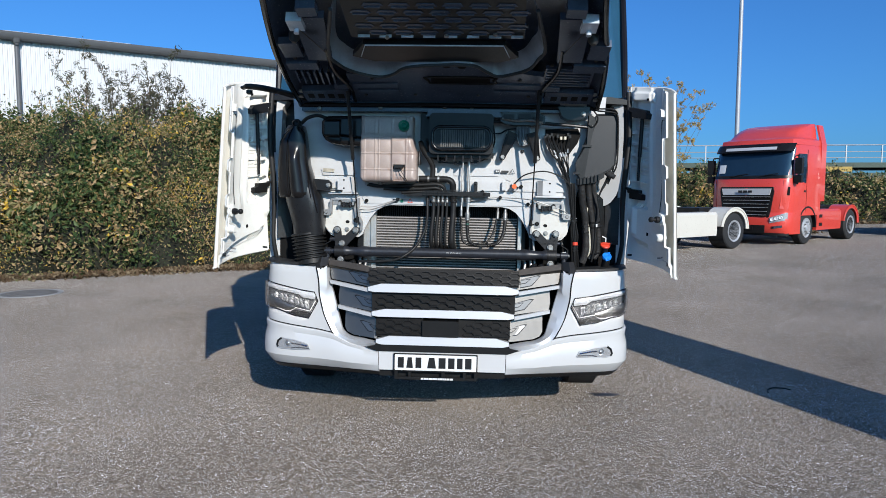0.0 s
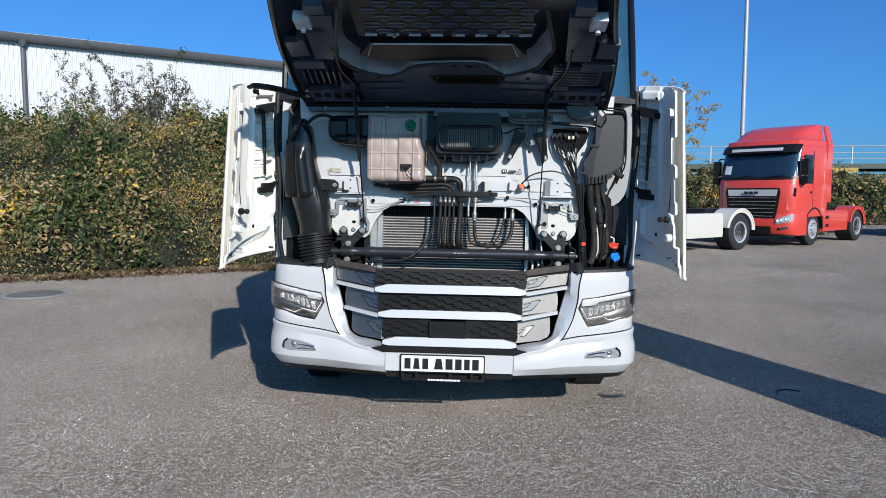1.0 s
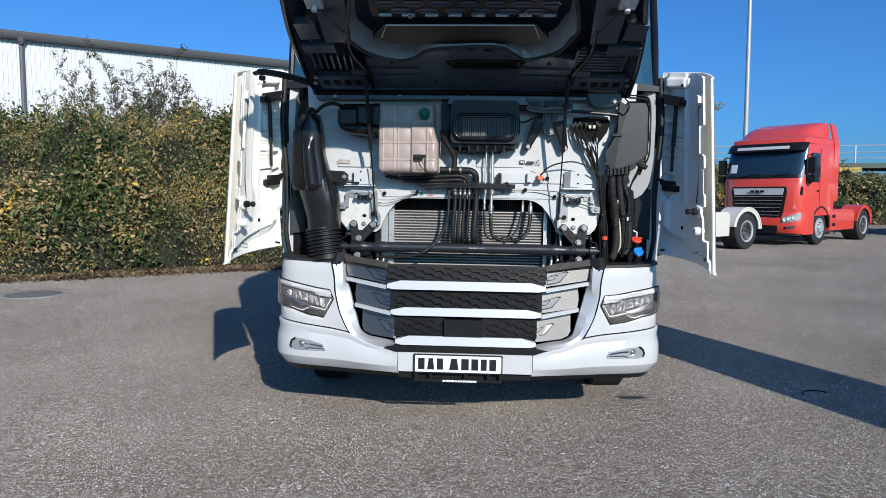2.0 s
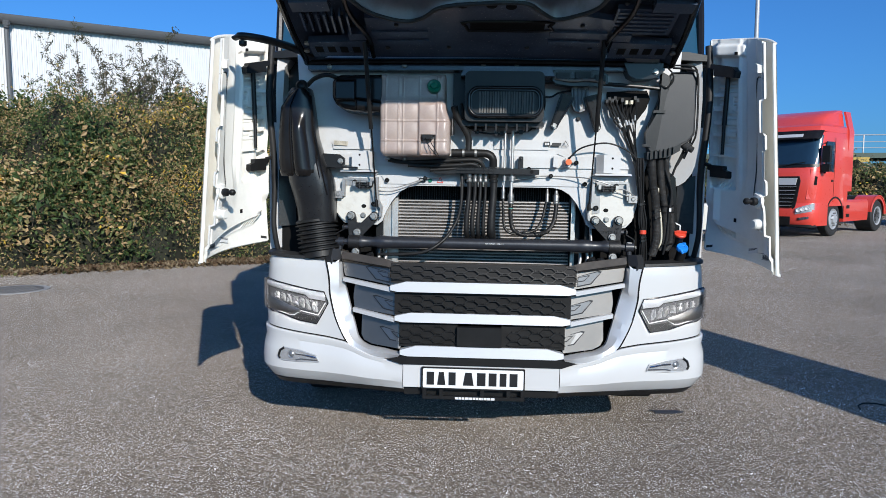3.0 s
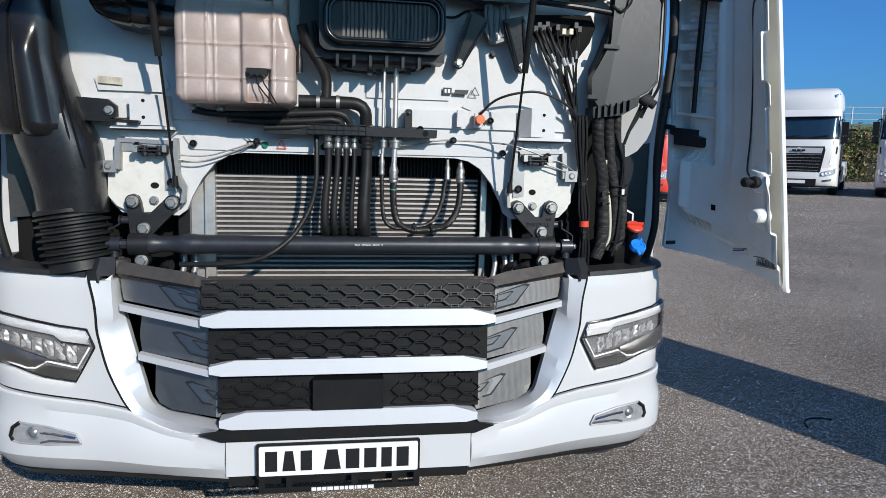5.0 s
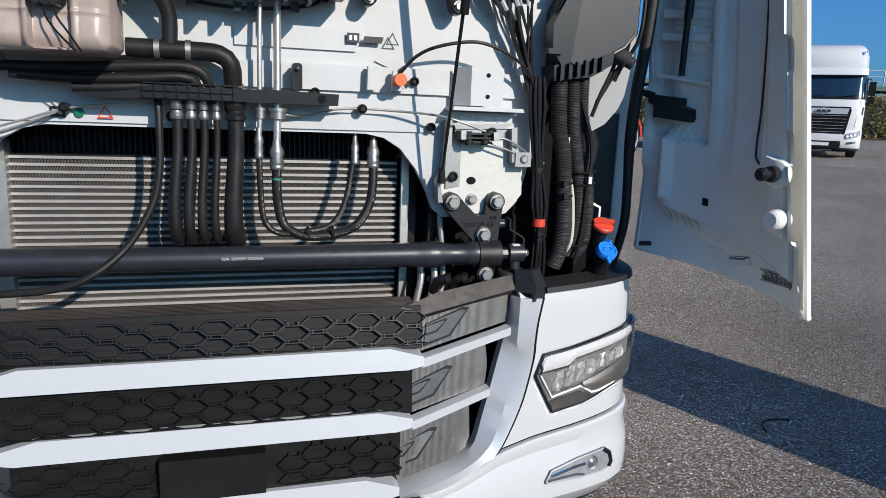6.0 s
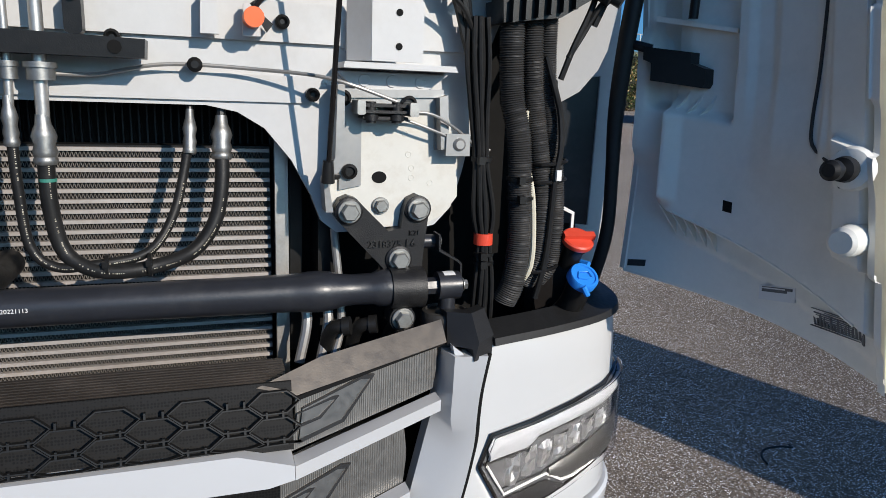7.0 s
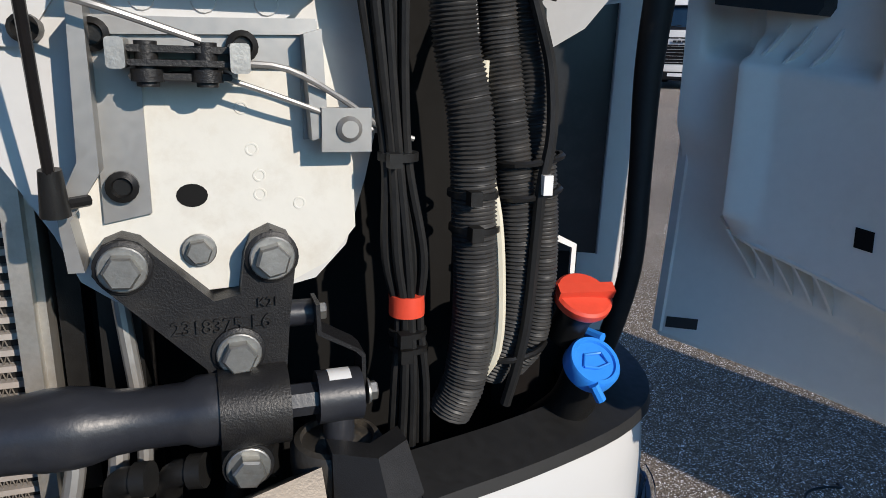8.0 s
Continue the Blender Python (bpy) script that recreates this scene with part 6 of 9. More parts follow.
for (x, y, z, r, mt, hh) in ((0.8645, 4.70, 1.405, 0.020, "black", 0.008), (0.8755, 4.70, 1.246, 0.0185, "red", 0.022), (0.877, 4.70, 1.224, 0.020, "black", 0.006), (0.878, 4.70, 1.207, 0.020, "black", 0.006),
                             (0.9385, 4.687, 1.37, 0.0262, "black", 0.006), (0.941, 4.686, 1.335, 0.0262, "black", 0.006)):
    bm = nb()
    lathe(bm, (x, y, z), (0, 0, 1), [(0, r - 0.003), (0, r), (hh, r), (hh, r - 0.003)], 18)
    if mt == "black":
        box(bm, x - 0.016, x - 0.004, y - r - 0.010, y - r + 0.004, z - 0.004, z + 0.010)
    part("cable_tie" if mt == "black" else "marker_tape", bm, M[mt], truck, "" if mt == "black" else "red marker tape")
for z, w in ((1.40, 0.0), (1.365, 0.0), (1.19, -0.005)):
    bm = nb()
    tube(bm, [(0.966 + w, 4.70, z), (0.978 + w, 4.676, z + 0.001), (1.005 + w, 4.674, z + 0.003), (1.030 + w, 4.684, z + 0.006), (1.046 + w, 4.71, z + 0.007), (1.02 + w, 4.735, z + 0.006), (0.98 + w, 4.725, z)], 0.0035, 6)
    part("cable_tie", bm, M["black"], truck)
bm = nb()
box(bm, 1.004, 1.014, 4.662, 4.672, 1.372, 1.392)
part("white_tag", bm, M["label"], truck)
# washer fluid and coolant caps
bm = nb()
tube(bm, [(1.070, 4.76, 1.05), (1.080, 4.705, 1.11), (1.084, 4.678, 1.167)], 0.026, 18)
neck = part("filler_neck", bm, M["black"], truck, "black filler neck")
bm = nb()
ax = Vector((0.05, -0.62, 0.78))
lathe(bm, (1.084, 4.680, 1.166), ax, [(0, 0.027), (0.003, 0.0315), (0.018, 0.0315), (0.022, 0.029), (0.022, 0.0245), (0.019, 0.023), (0.019, 0.001)], 32)
c0 = Vector((1.084, 4.680, 1.166)) + ax.normalized() * 0.021
u = Vector((1, 0, 0))
w = ax.cross(u).normalized()
tube(bm, [c0 + u * -0.016 + w * -0.006, c0 + w * -0.010, c0 + u * 0.016 + w * -0.006, c0 + u * 0.010 + w * 0.008, c0 + u * -0.010 + w * 0.008, c0 + u * -0.016 + w * -0.006], 0.0018, 6, straight=True)
tube(bm, [c0 + u * 0.020 + w * 0.026, c0 + u * 0.012 + w * 0.042 - ax.normalized() * 0.012], 0.006, 8, straight=True)
tube(bm, [c0 + u * -0.014 + w * -0.028, c0 + u * -0.004 + w * -0.042 - ax.normalized() * 0.012], 0.006, 8, straight=True)
part("washer_cap", bm, M["blue"], neck, "bright blue washer fluid cap")
bm = nb()
lathe(bm, (1.076, 4.693, 1.244), (0.0, -0.5, 0.86), [(0.0, 0.024), (0.0, 0.0315), (0.003, 0.033), (0.010, 0.033), (0.013, 0.030), (0.015, 0.001)], 30)
rc = part("oil_cap", bm, M["red"], truck, "red screw cap with a grip bar")
bm = nb()
vs = box(bm, -0.032, 0.032, -0.007, 0.007, 0.0, 0.012)
bev(bm, 0.003)
bm.transform(Matrix.Translation((1.076, 4.693 - 0.5 * 0.011, 1.244 + 0.86 * 0.011)) @ pose(0, 0, 0, 30, 0, -8))
part("grip_bar", bm, M["red"], rc)
bm = nb()
lathe(bm, (1.076, 4.693, 1.244), (0.0, -0.5, 0.86), [(-0.06, 0.021), (-0.012, 0.021), (-0.012, 0.025), (0.001, 0.025)], 20)
part("cap_neck", bm, M["black"], rc, "black filler neck")
bm = nb()
prism(bm, [(1.062, 1.312), (1.090, 1.298), (1.090, 1.225), (1.084, 1.225), (1.084, 1.294), (1.062, 1.304)], 4.735, 0.004)
part("tank_edge", bm, M["label"], truck)
# black panel filling the dark area beside the cover plate
bm = nb()
prism(bm, [(1.03, 1.60), (1.075, 1.56), (1.095, 1.30), (1.10, 1.06), (1.03, 1.06)], 4.82, 0.02)
bev(bm, 0.006)
part("dark_side_panel", bm, M["gloss"], truck)
# thin pale tube drawn along the cover plate's bright edge
bm = nb()
tube(bm, [(1.199, 4.860, 1.575), (1.198, 4.860, 1.41), (1.197, 4.860, 1.245)], 0.0018, 6)
part("plate_edge_line", bm, M["tin"], truck)
# intake snorkel on the other side
SN = [(-1.025, 4.72, 2.015, 0.055, 0.075), (-1.025, 4.69, 1.975, 0.070, 0.085), (-1.022, 4.68, 1.88, 0.082, 0.095), (-1.012, 4.675, 1.75, 0.090, 0.10), (-0.988, 4.675, 1.62, 0.106, 0.10), (-0.958, 4.68, 1.51, 0.124, 0.105),
      (-0.942, 4.69, 1.42, 0.114, 0.108), (-0.932, 4.695, 1.35, 0.106, 0.106), (-0.928, 4.70, 1.285, 0.105, 0.105)]
bm = nb()
rings = []
for x, y, z, rx, ry in SN:
    rings.append([bm.verts.new((x + rx * math.copysign(abs(math.cos(a)) ** 0.7, math.cos(a)), y + ry * math.copysign(abs(math.sin(a)) ** 0.7, math.sin(a)), z)) for a in (2 * math.pi * k / 28 for k in range(28))])
for a, b in zip(rings, rings[1:]):
    for k in range(28):
        bm.faces.new((a[k], a[(k + 1) % 28], b[(k + 1) % 28], b[k]))
bm.faces.new(rings[0])
bm.faces.new(rings[-1][::-1])
sn = part("air_snorkel", bm, M["boot"], truck, "black plastic air intake snorkel", 50)
bm = nb()


def cover(u, v):
    z = 1.530 + 0.468 * v
    xl = lerp_list([(1.53, -1.112), (1.60, -1.122), (1.75, -1.122), (1.90, -1.112), (1.965, -1.075), (1.998, -1.035)], z)
    xr = lerp_list([(1.53, -0.892), (1.66, -0.912), (1.78, -0.934), (1.90, -0.938), (1.97, -0.945), (1.998, -0.975)], z)
    x = xl + (xr - xl) * u
    bulge = 0.035 * math.sin(math.pi * min(1, max(0, u))) ** 0.5
    if 0.40 < u < 0.80 and v < 0.72:
        bulge += 0.022 * math.sin(math.pi * (u - 0.40) / 0.40) ** 0.6 * min(1.0, (0.72 - v) * 6)
    if 0.34 < u < 0.40:
        bulge -= 0.008
    return (x, 4.60 - bulge + 0.05 * max(0.0, v - 0.8) ** 1 + 0.02 * (v < 0.02), z)


surface(bm, cover, 40, 24, 0.006)
part("snorkel_cover", bm, M["gloss"], sn, "shiny black snorkel cover", 50)
bm = nb()
for dx in (0.0, 0.022):
    tube(bm, [(-0.955 + dx, 4.60, 1.80), (-0.925 + dx, 4.59, 1.66), (-0.895 + dx, 4.585, 1.52), (-0.878 + dx, 4.60, 1.43)], 0.004, 6)
part("snorkel_ribs", bm, M["gloss"], sn)
bm = nb()
prism(bm, [(-0.90, 1.66), (-0.80, 1.655), (-0.775, 1.635), (-0.775, 1.60), (-0.80, 1.588), (-0.90, 1.588)], 4.66, 0.03)
prism(bm, [(-0.93, 1.594), (-0.70, 1.588), (-0.70, 1.580), (-0.93, 1.584)], 4.64, 0.06)
bev(bm, 0.006)
part("snorkel_bracket", bm, M["black"], sn)
bm = nb()
bolt(bm, (-0.797, 4.66, 1.618), r=0.011)
part("bracket_bolt", bm, M["steel"], sn)
bm = nb()
box(bm, -1.09, -1.075, 4.578, 4.584, 1.675, 1.71)
part("sticker", bm, M["label"], sn)
bm = nb()
lathe(bm, (-1.01, 4.66, 2.02), (0, -1, 0.2), [(0, 0.034), (0.02, 0.034), (0.03, 0.022), (0.02, 0.012), (0.024, 0.002)], 16)
part("snorkel_mount", bm, M["black"], sn)
bm = nb()
prof = []
for k in range(7):
    z = k * 0.0235
    prof += [(z, 0.100), (z + 0.005, 0.118), (z + 0.012, 0.118), (z + 0.017, 0.100)]
lathe(bm, (-0.938, 4.70, 1.274), (0.16, -0.04, -1), [(-0.024, 0.104), (-0.016, 0.114), (-0.004, 0.114)] + prof + [(0.19, 0.105)], 36)
part("bellows", bm, M["rubber"], sn, "ribbed black rubber bellows")
bm = nb()
tube(bm, [(-0.98, 4.66, 2.03), (-0.93, 4.62, 2.06), (-0.86, 4.60, 2.075), (-0.80, 4.62, 2.06)], 0.012, 10)
part("vent_hose", bm, M["rubber"], truck)

# damper heads beside the brackets
def damper(bm):
    lathe(bm, (0.800, 4.69, 1.098), (0, 0, 1), [(-0.05, 0.044), (0, 0.048), (0.018, 0.048), (0.024, 0.044), (0.026, 0.038), (0.021, 0.036), (0.022, 0.026), (0.026, 0.019), (0.032, 0.016)], 30)


both("damper_head", damper, M["dusty"], label="dusty black damper head")

# ---- door frames and cab ----
def pillar(bm):
    prism(bm, [(1.10, 2.23), (1.180, 2.23), (1.186, 2.15), (1.192, 1.99), (1.187, 1.77), (1.180, 1.70), (1.170, 1.625), (1.157, 1.585), (1.129, 1.540), (1.10, 1.518), (1.065, 1.508),
               (1.0, 1.53), (0.99, 1.66), (1.04, 1.72), (1.14, 1.77), (1.160, 1.90), (1.150, 2.15)], lambda x, z: 4.780 + 0.75 * min(max(1.186 - x, 0.0), 0.10), 0.10)
    bev(bm, 0.012, 2)


both("a_pillar", pillar, M["white_in"], label="white cab corner pillar")
both("cowl_corner", lambda bm: (prism(bm, [(0.93, 2.205), (1.10, 2.20), (1.215, 2.195), (1.222, 2.225), (1.10, 2.245), (0.93, 2.25)], 4.765, 0.13), bev(bm, 0.015, 2)), M["black"], label="black corner trim under the windscreen")


def door_seal(bm):
    tube(bm, [(1.190, 4.82, 1.10), (1.200, 4.80, 1.18), (1.207, 4.79, 1.26), (1.205, 4.79, 1.38), (1.202, 4.79, 1.50), (1.203, 4.775, 1.65), (1.214, 4.765, 1.80), (1.225, 4.765, 2.0), (1.214, 4.78, 2.28)],
         lambda t: 0.0145 + 0.0040 * soft(0.20, 0.42, t), 12)


both("frame_seal", door_seal, M["seal"], label="black rubber frame seal")


def inner_panel(bm):
    prism(bm, [(1.06, 1.62), (1.15, 1.60), (1.165, 1.48), (1.165, 1.10), (1.10, 1.10), (1.06, 1.25)], 4.915, 0.01)
    bev(bm, 0.003)


both("corner_lining", inner_panel, M["black"])
both("frame_filler", lambda bm: box(bm, 1.0, 1.262, 4.918, 4.926, 1.08, 2.25), M["black"], label="black filler panel behind the door frame seal")


def jamb(bm):
    prism(bm, [(1.10, 1.10), (1.262, 1.10), (1.266, 1.50), (1.262, 1.85), (1.10, 1.85)], 4.902, 0.01)
    bev(bm, 0.002)


both("door_jamb", jamb, M["white_in"], label="white painted door jamb in the shade")


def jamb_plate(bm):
    """Thin plate that leans towards the seal; its dark grey has the shade painted in."""
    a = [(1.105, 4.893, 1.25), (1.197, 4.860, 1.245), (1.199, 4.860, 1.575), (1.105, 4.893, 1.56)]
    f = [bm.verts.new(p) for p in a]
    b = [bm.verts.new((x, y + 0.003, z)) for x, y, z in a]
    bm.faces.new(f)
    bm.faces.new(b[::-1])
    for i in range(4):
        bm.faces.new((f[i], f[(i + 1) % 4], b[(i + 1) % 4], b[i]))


both("jamb_plate", jamb_plate, M["jamb"], label="thin satin cover plate, shade put into its grey")
bm = nb()
prism(bm, [(-1.235, 1.10), (-1.235, 2.25), (1.235, 2.25), (1.235, 1.10), (1.19, 1.10), (1.19, 1.78), (-1.19, 1.78), (-1.19, 1.10)], 4.93, 2.0)
cabin = part("cab_shell", bm, M["white"], truck, "white cab shell")
bm = nb()
prism(bm, [(-1.235, 2.25), (-1.21, 3.25), (-1.12, 3.62), (1.12, 3.62), (1.21, 3.25), (1.235, 2.25)], lambda x, z: 5.06 + (z - 2.25) * 0.20, 1.84)
bev(bm, 0.03, 2)
part("cab_upper", bm, M["white"], cabin)
bm = nb()


def screen(u, v):
    x = -1.215 + 2.43 * u
    z = 2.235 + 1.02 * v
    return (x, 4.835 + 0.20 * v + 0.12 * (abs(2 * u - 1) ** 3), z)


surface(bm, screen, 24, 8, 0.01)
part("windscreen", bm, M["cabglass"], truck, "dark windscreen with the sky's reflection put into its blue")
bm = nb()
tube(bm, [(-1.225, 4.96, 2.25), (-1.10, 4.86, 2.225), (0, 4.815, 2.215), (1.10, 4.86, 2.225), (1.225, 4.96, 2.25)], 0.028, 8)
part("screen_trim", bm, M["black"], truck)
for s in (-1, 1):
    bm = nb()
    tube(bm, [(1.225 * s, 4.955, 2.24), (1.222 * s, 5.0, 2.6), (1.21 * s, 5.14, 3.25)], 0.022, 8)
    part("screen_edge", bm, M["gloss"], truck)
bm = nb()
tube(bm, [(-1.27, 4.33, 2.205), (-1.22, 4.31, 2.215), (-1.12, 4.36, 2.205), (-1.02, 4.50, 2.19), (-0.96, 4.66, 2.18)], lambda t: 0.030 if t > 0.05 else 0.02, 14)
for v in bm.verts:
    v.co.z = 2.205 + (v.co.z - 2.205) * 0.62
arm = part("mirror_arm", bm, M["black"], truck, "black front mirror arm")
bm = nb()
lathe(bm, (-1.225, 4.32, 2.19), (0, 0, -1), [(0, 0.020), (0.02, 0.020), (0.026, 0.012)], 12)
part("arm_foot", bm, M["black"], arm)

# ---- raised hood, seen from below ----
HD = Vector((0, -0.9637, 0.267))
HN = Vector((0, 0.267, 0.9637))


def hp(x, s, h=0.0):
    """A point on the hood's underside: x, metres out from the hinge, height above that face."""
    return Vector((x, 4.62, 2.17)) + HD * s + HN * h


def hood_half(s):
    return lerp_list([(-0.06, 1.0), (0.3, 0.985), (0.67, 0.950), (1.0, 0.892), (1.24, 0.848), (1.6, 0.79)], s)


HOOD_END = 1.60


def hood_shift(s):
    """The raised hood sits a little askew on its hinges."""
    return 0.035 * min(1.0, max(0.0, s))


bm = nb()


def skin(u, v):
    s = -0.06 + (HOOD_END + 0.06) * v
    x = hood_half(s) * (2 * u - 1) - hood_shift(s)
    return hp(x, s, 0.25 * (1 - abs(2 * u - 1) ** 8) * min(1.0, 0.35 + 2.2 * v))


surface(bm, skin, 30, 16, 0.02)
hood = part("hood", bm, M["hood"], truck, "raised front hood with black inner side")


def hplate(bm, pts, h0, h1):
    """A plate on the hood's underside from an outline of (x, s); negative heights hang down."""
    a = [bm.verts.new(hp(x, s, h0)) for x, s in pts]
    b = [bm.verts.new(hp(x, s, h1)) for x, s in pts]
    n = len(pts)
    bm.faces.new(a)
    bm.faces.new(b[::-1])
    for i in range(n):
        bm.faces.new((a[i], a[(i + 1) % n], b[(i + 1) % n], b[i]))


# unseen front panel closing the free end, added to lower the hood's shadow
bm = nb()
hplate(bm, [(-0.78, 1.50), (-0.40, 1.54), (0.33, 1.54), (0.71, 1.50), (0.71, 1.53), (0.33, 1.57), (-0.40, 1.57), (-0.78, 1.53)], 0.025, 0.24)
bev(bm, 0.008, 2)
part("hood_shadow_panel", bm, M["hood"], hood)
# frame round the edge
bm = nb()
edge = [hp(hood_half(s) * 0.985 - hood_shift(s), s, -0.004) for s in (HOOD_END, 1.3, 1.0, 0.67, 0.3, 0.0, -0.05)]
low = [hp(x, -0.05 + 0.03 * (1 - (x / 0.97) ** 2), -0.004) for x in (0.93, 0.6, 0.3, 0, -0.3, -0.6, -0.93)]
edge2 = [hp(-hood_half(s) * 0.985 - hood_shift(s), s, -0.004) for s in (-0.05, 0.0, 0.3, 0.67, 1.0, 1.3, HOOD_END)]
tube(bm, edge + low + edge2, 0.016, 8)
part("hood_edge", bm, M["gloss"], hood)
# liner with the wavy U of the upper grille
UL = [(-0.545, 1.18), (-0.640, 0.74), (-0.615, 0.60), (-0.54, 0.50), (-0.40, 0.435), (-0.31, 0.47), (-0.22, 0.56), (-0.03, 0.595), (0.16, 0.595), (0.24, 0.52), (0.31, 0.46), (0.40, 0.49), (0.49, 0.56), (0.53, 0.68), (0.555, 0.80), (0.48, 1.18)]
up = [tuple(p)[:2] for p in spline([(x, s, 0) for x, s in UL], 0.03)]
bm = nb()
inn = [(-0.045 + (x + 0.045) * 0.93, s + 0.045) for x, s in up]
o0 = [bm.verts.new(hp(x, s, -0.030)) for x, s in up]
i0 = [bm.verts.new(hp(x, s, 0.075)) for x, s in inn]
for k in range(len(up) - 1):
    bm.faces.new((o0[k], o0[k + 1], i0[k + 1], i0[k]))
bmesh.ops.solidify(bm, geom=bm.faces[:], thickness=0.008)
part("grille_collar", bm, M["liner"], hood, "scuffed collar inside the hood, reflected light in its pale grey")
bm = nb()
tube(bm, [hp(x, s, -0.030) for x, s in up], 0.010, 8)
part("collar_rim", bm, M["conduit"], hood)
# deep dark tray inside the collar
bm = nb()
hplate(bm, [(-0.44, 0.80), (-0.46, 0.76), (-0.52, 0.66), (-0.40, 0.60), (0.32, 0.60), (0.42, 0.66), (0.36, 0.76), (0.34, 0.80)], -0.012, 0.02)
bev(bm, 0.008)
part("inner_tray", bm, M["black"], hood)
bm = nb()
tube(bm, [hp(-0.47, 0.66, -0.012), hp(-0.43, 0.795, -0.016), hp(0.33, 0.80, -0.016), hp(0.37, 0.66, -0.012)], 0.004, 8, straight=True)
part("tray_rim", bm, M["liner"], hood)
bm = nb()
hplate(bm, [(-0.50, 0.83), (0.44, 0.83), (0.42, 1.22), (-0.50, 1.22)], 0.012, 0.03)
part("mesh_floor", bm, M["black"], hood)
for r in range(5):
    bm = nb()
    for k in range(7):
        x = -0.48 + k * 0.135 + (0.067 if r % 2 else 0)
        s = 0.88 + r * 0.065
        if abs(x) < 0.47:
            hplate(bm, [(x - 0.04, s - 0.004), (x + 0.04, s - 0.004), (x + 0.04, s + 0.004), (x - 0.04, s + 0.004)], 0.002, 0.02)
            hplate(bm, [(x - 0.055, s + 0.005), (x - 0.04, s + 0.030), (x + 0.04, s + 0.030), (x + 0.055, s + 0.005)], 0.008, 0.02)
    part("mesh_strip", bm, M["hood"], hood)
for k, x in enumerate((-0.30, 0.02, 0.28)):
    bm = nb()
    lathe(bm, hp(x, 0.86 + 0.02 * k, 0.0), -HN, [(0, 0.012), (0.01, 0.012), (0.014, 0.006)], 10)
    part("hood_screw", bm, M["steel"], hood)
# pale slivers that stand in for glints along the mesh edge
for k in range(8):
    bm = nb()
    x = -0.46 + k * 0.118
    hplate(bm, [(x, 0.862), (x + 0.066, 0.862), (x + 0.064, 0.866), (x + 0.002, 0.866)], -0.006, 0.01)
    part("mesh_glint", bm, M["liner"], hood)
# back field with its slot and round holes
bm = nb()
hplate(bm, [(-0.60, 0.02), (0.60, 0.02), (0.60, 0.40), (0.45, 0.44), (0.30, 0.42), (0.20, 0.54), (-0.24, 0.52), (-0.33, 0.42), (-0.45, 0.40), (-0.60, 0.42)], -0.002, 0.03)
bev(bm, 0.008)
part("back_field", bm, M["hood"], hood)
bm = nb()
hplate(bm, [(-0.09, 0.32), (0.27, 0.32), (0.27, 0.38), (-0.09, 0.38)], -0.0045, 0.0)
part("hood_slot", bm, M["dark"], hood)
for x in (-0.215, -0.125, 0.01, 0.10):
    bm = nb()
    lathe(bm, hp(x, 0.535 if abs(x + 0.05) < 0.12 else 0.525, -0.003), -HN, [(0, 0.026), (0.002, 0.026)], 14)
    part("hood_hole", bm, M["dark"], hood)
bm = nb()
tube(bm, [hp(-0.10, 0.31, -0.004), hp(0.28, 0.31, -0.004), hp(0.29, 0.35, -0.004), hp(0.28, 0.39, -0.004), hp(-0.10, 0.39, -0.004), hp(-0.11, 0.35, -0.004), hp(-0.10, 0.31, -0.004)], 0.008, 8)
part("slot_rim", bm, M["gloss"], hood)
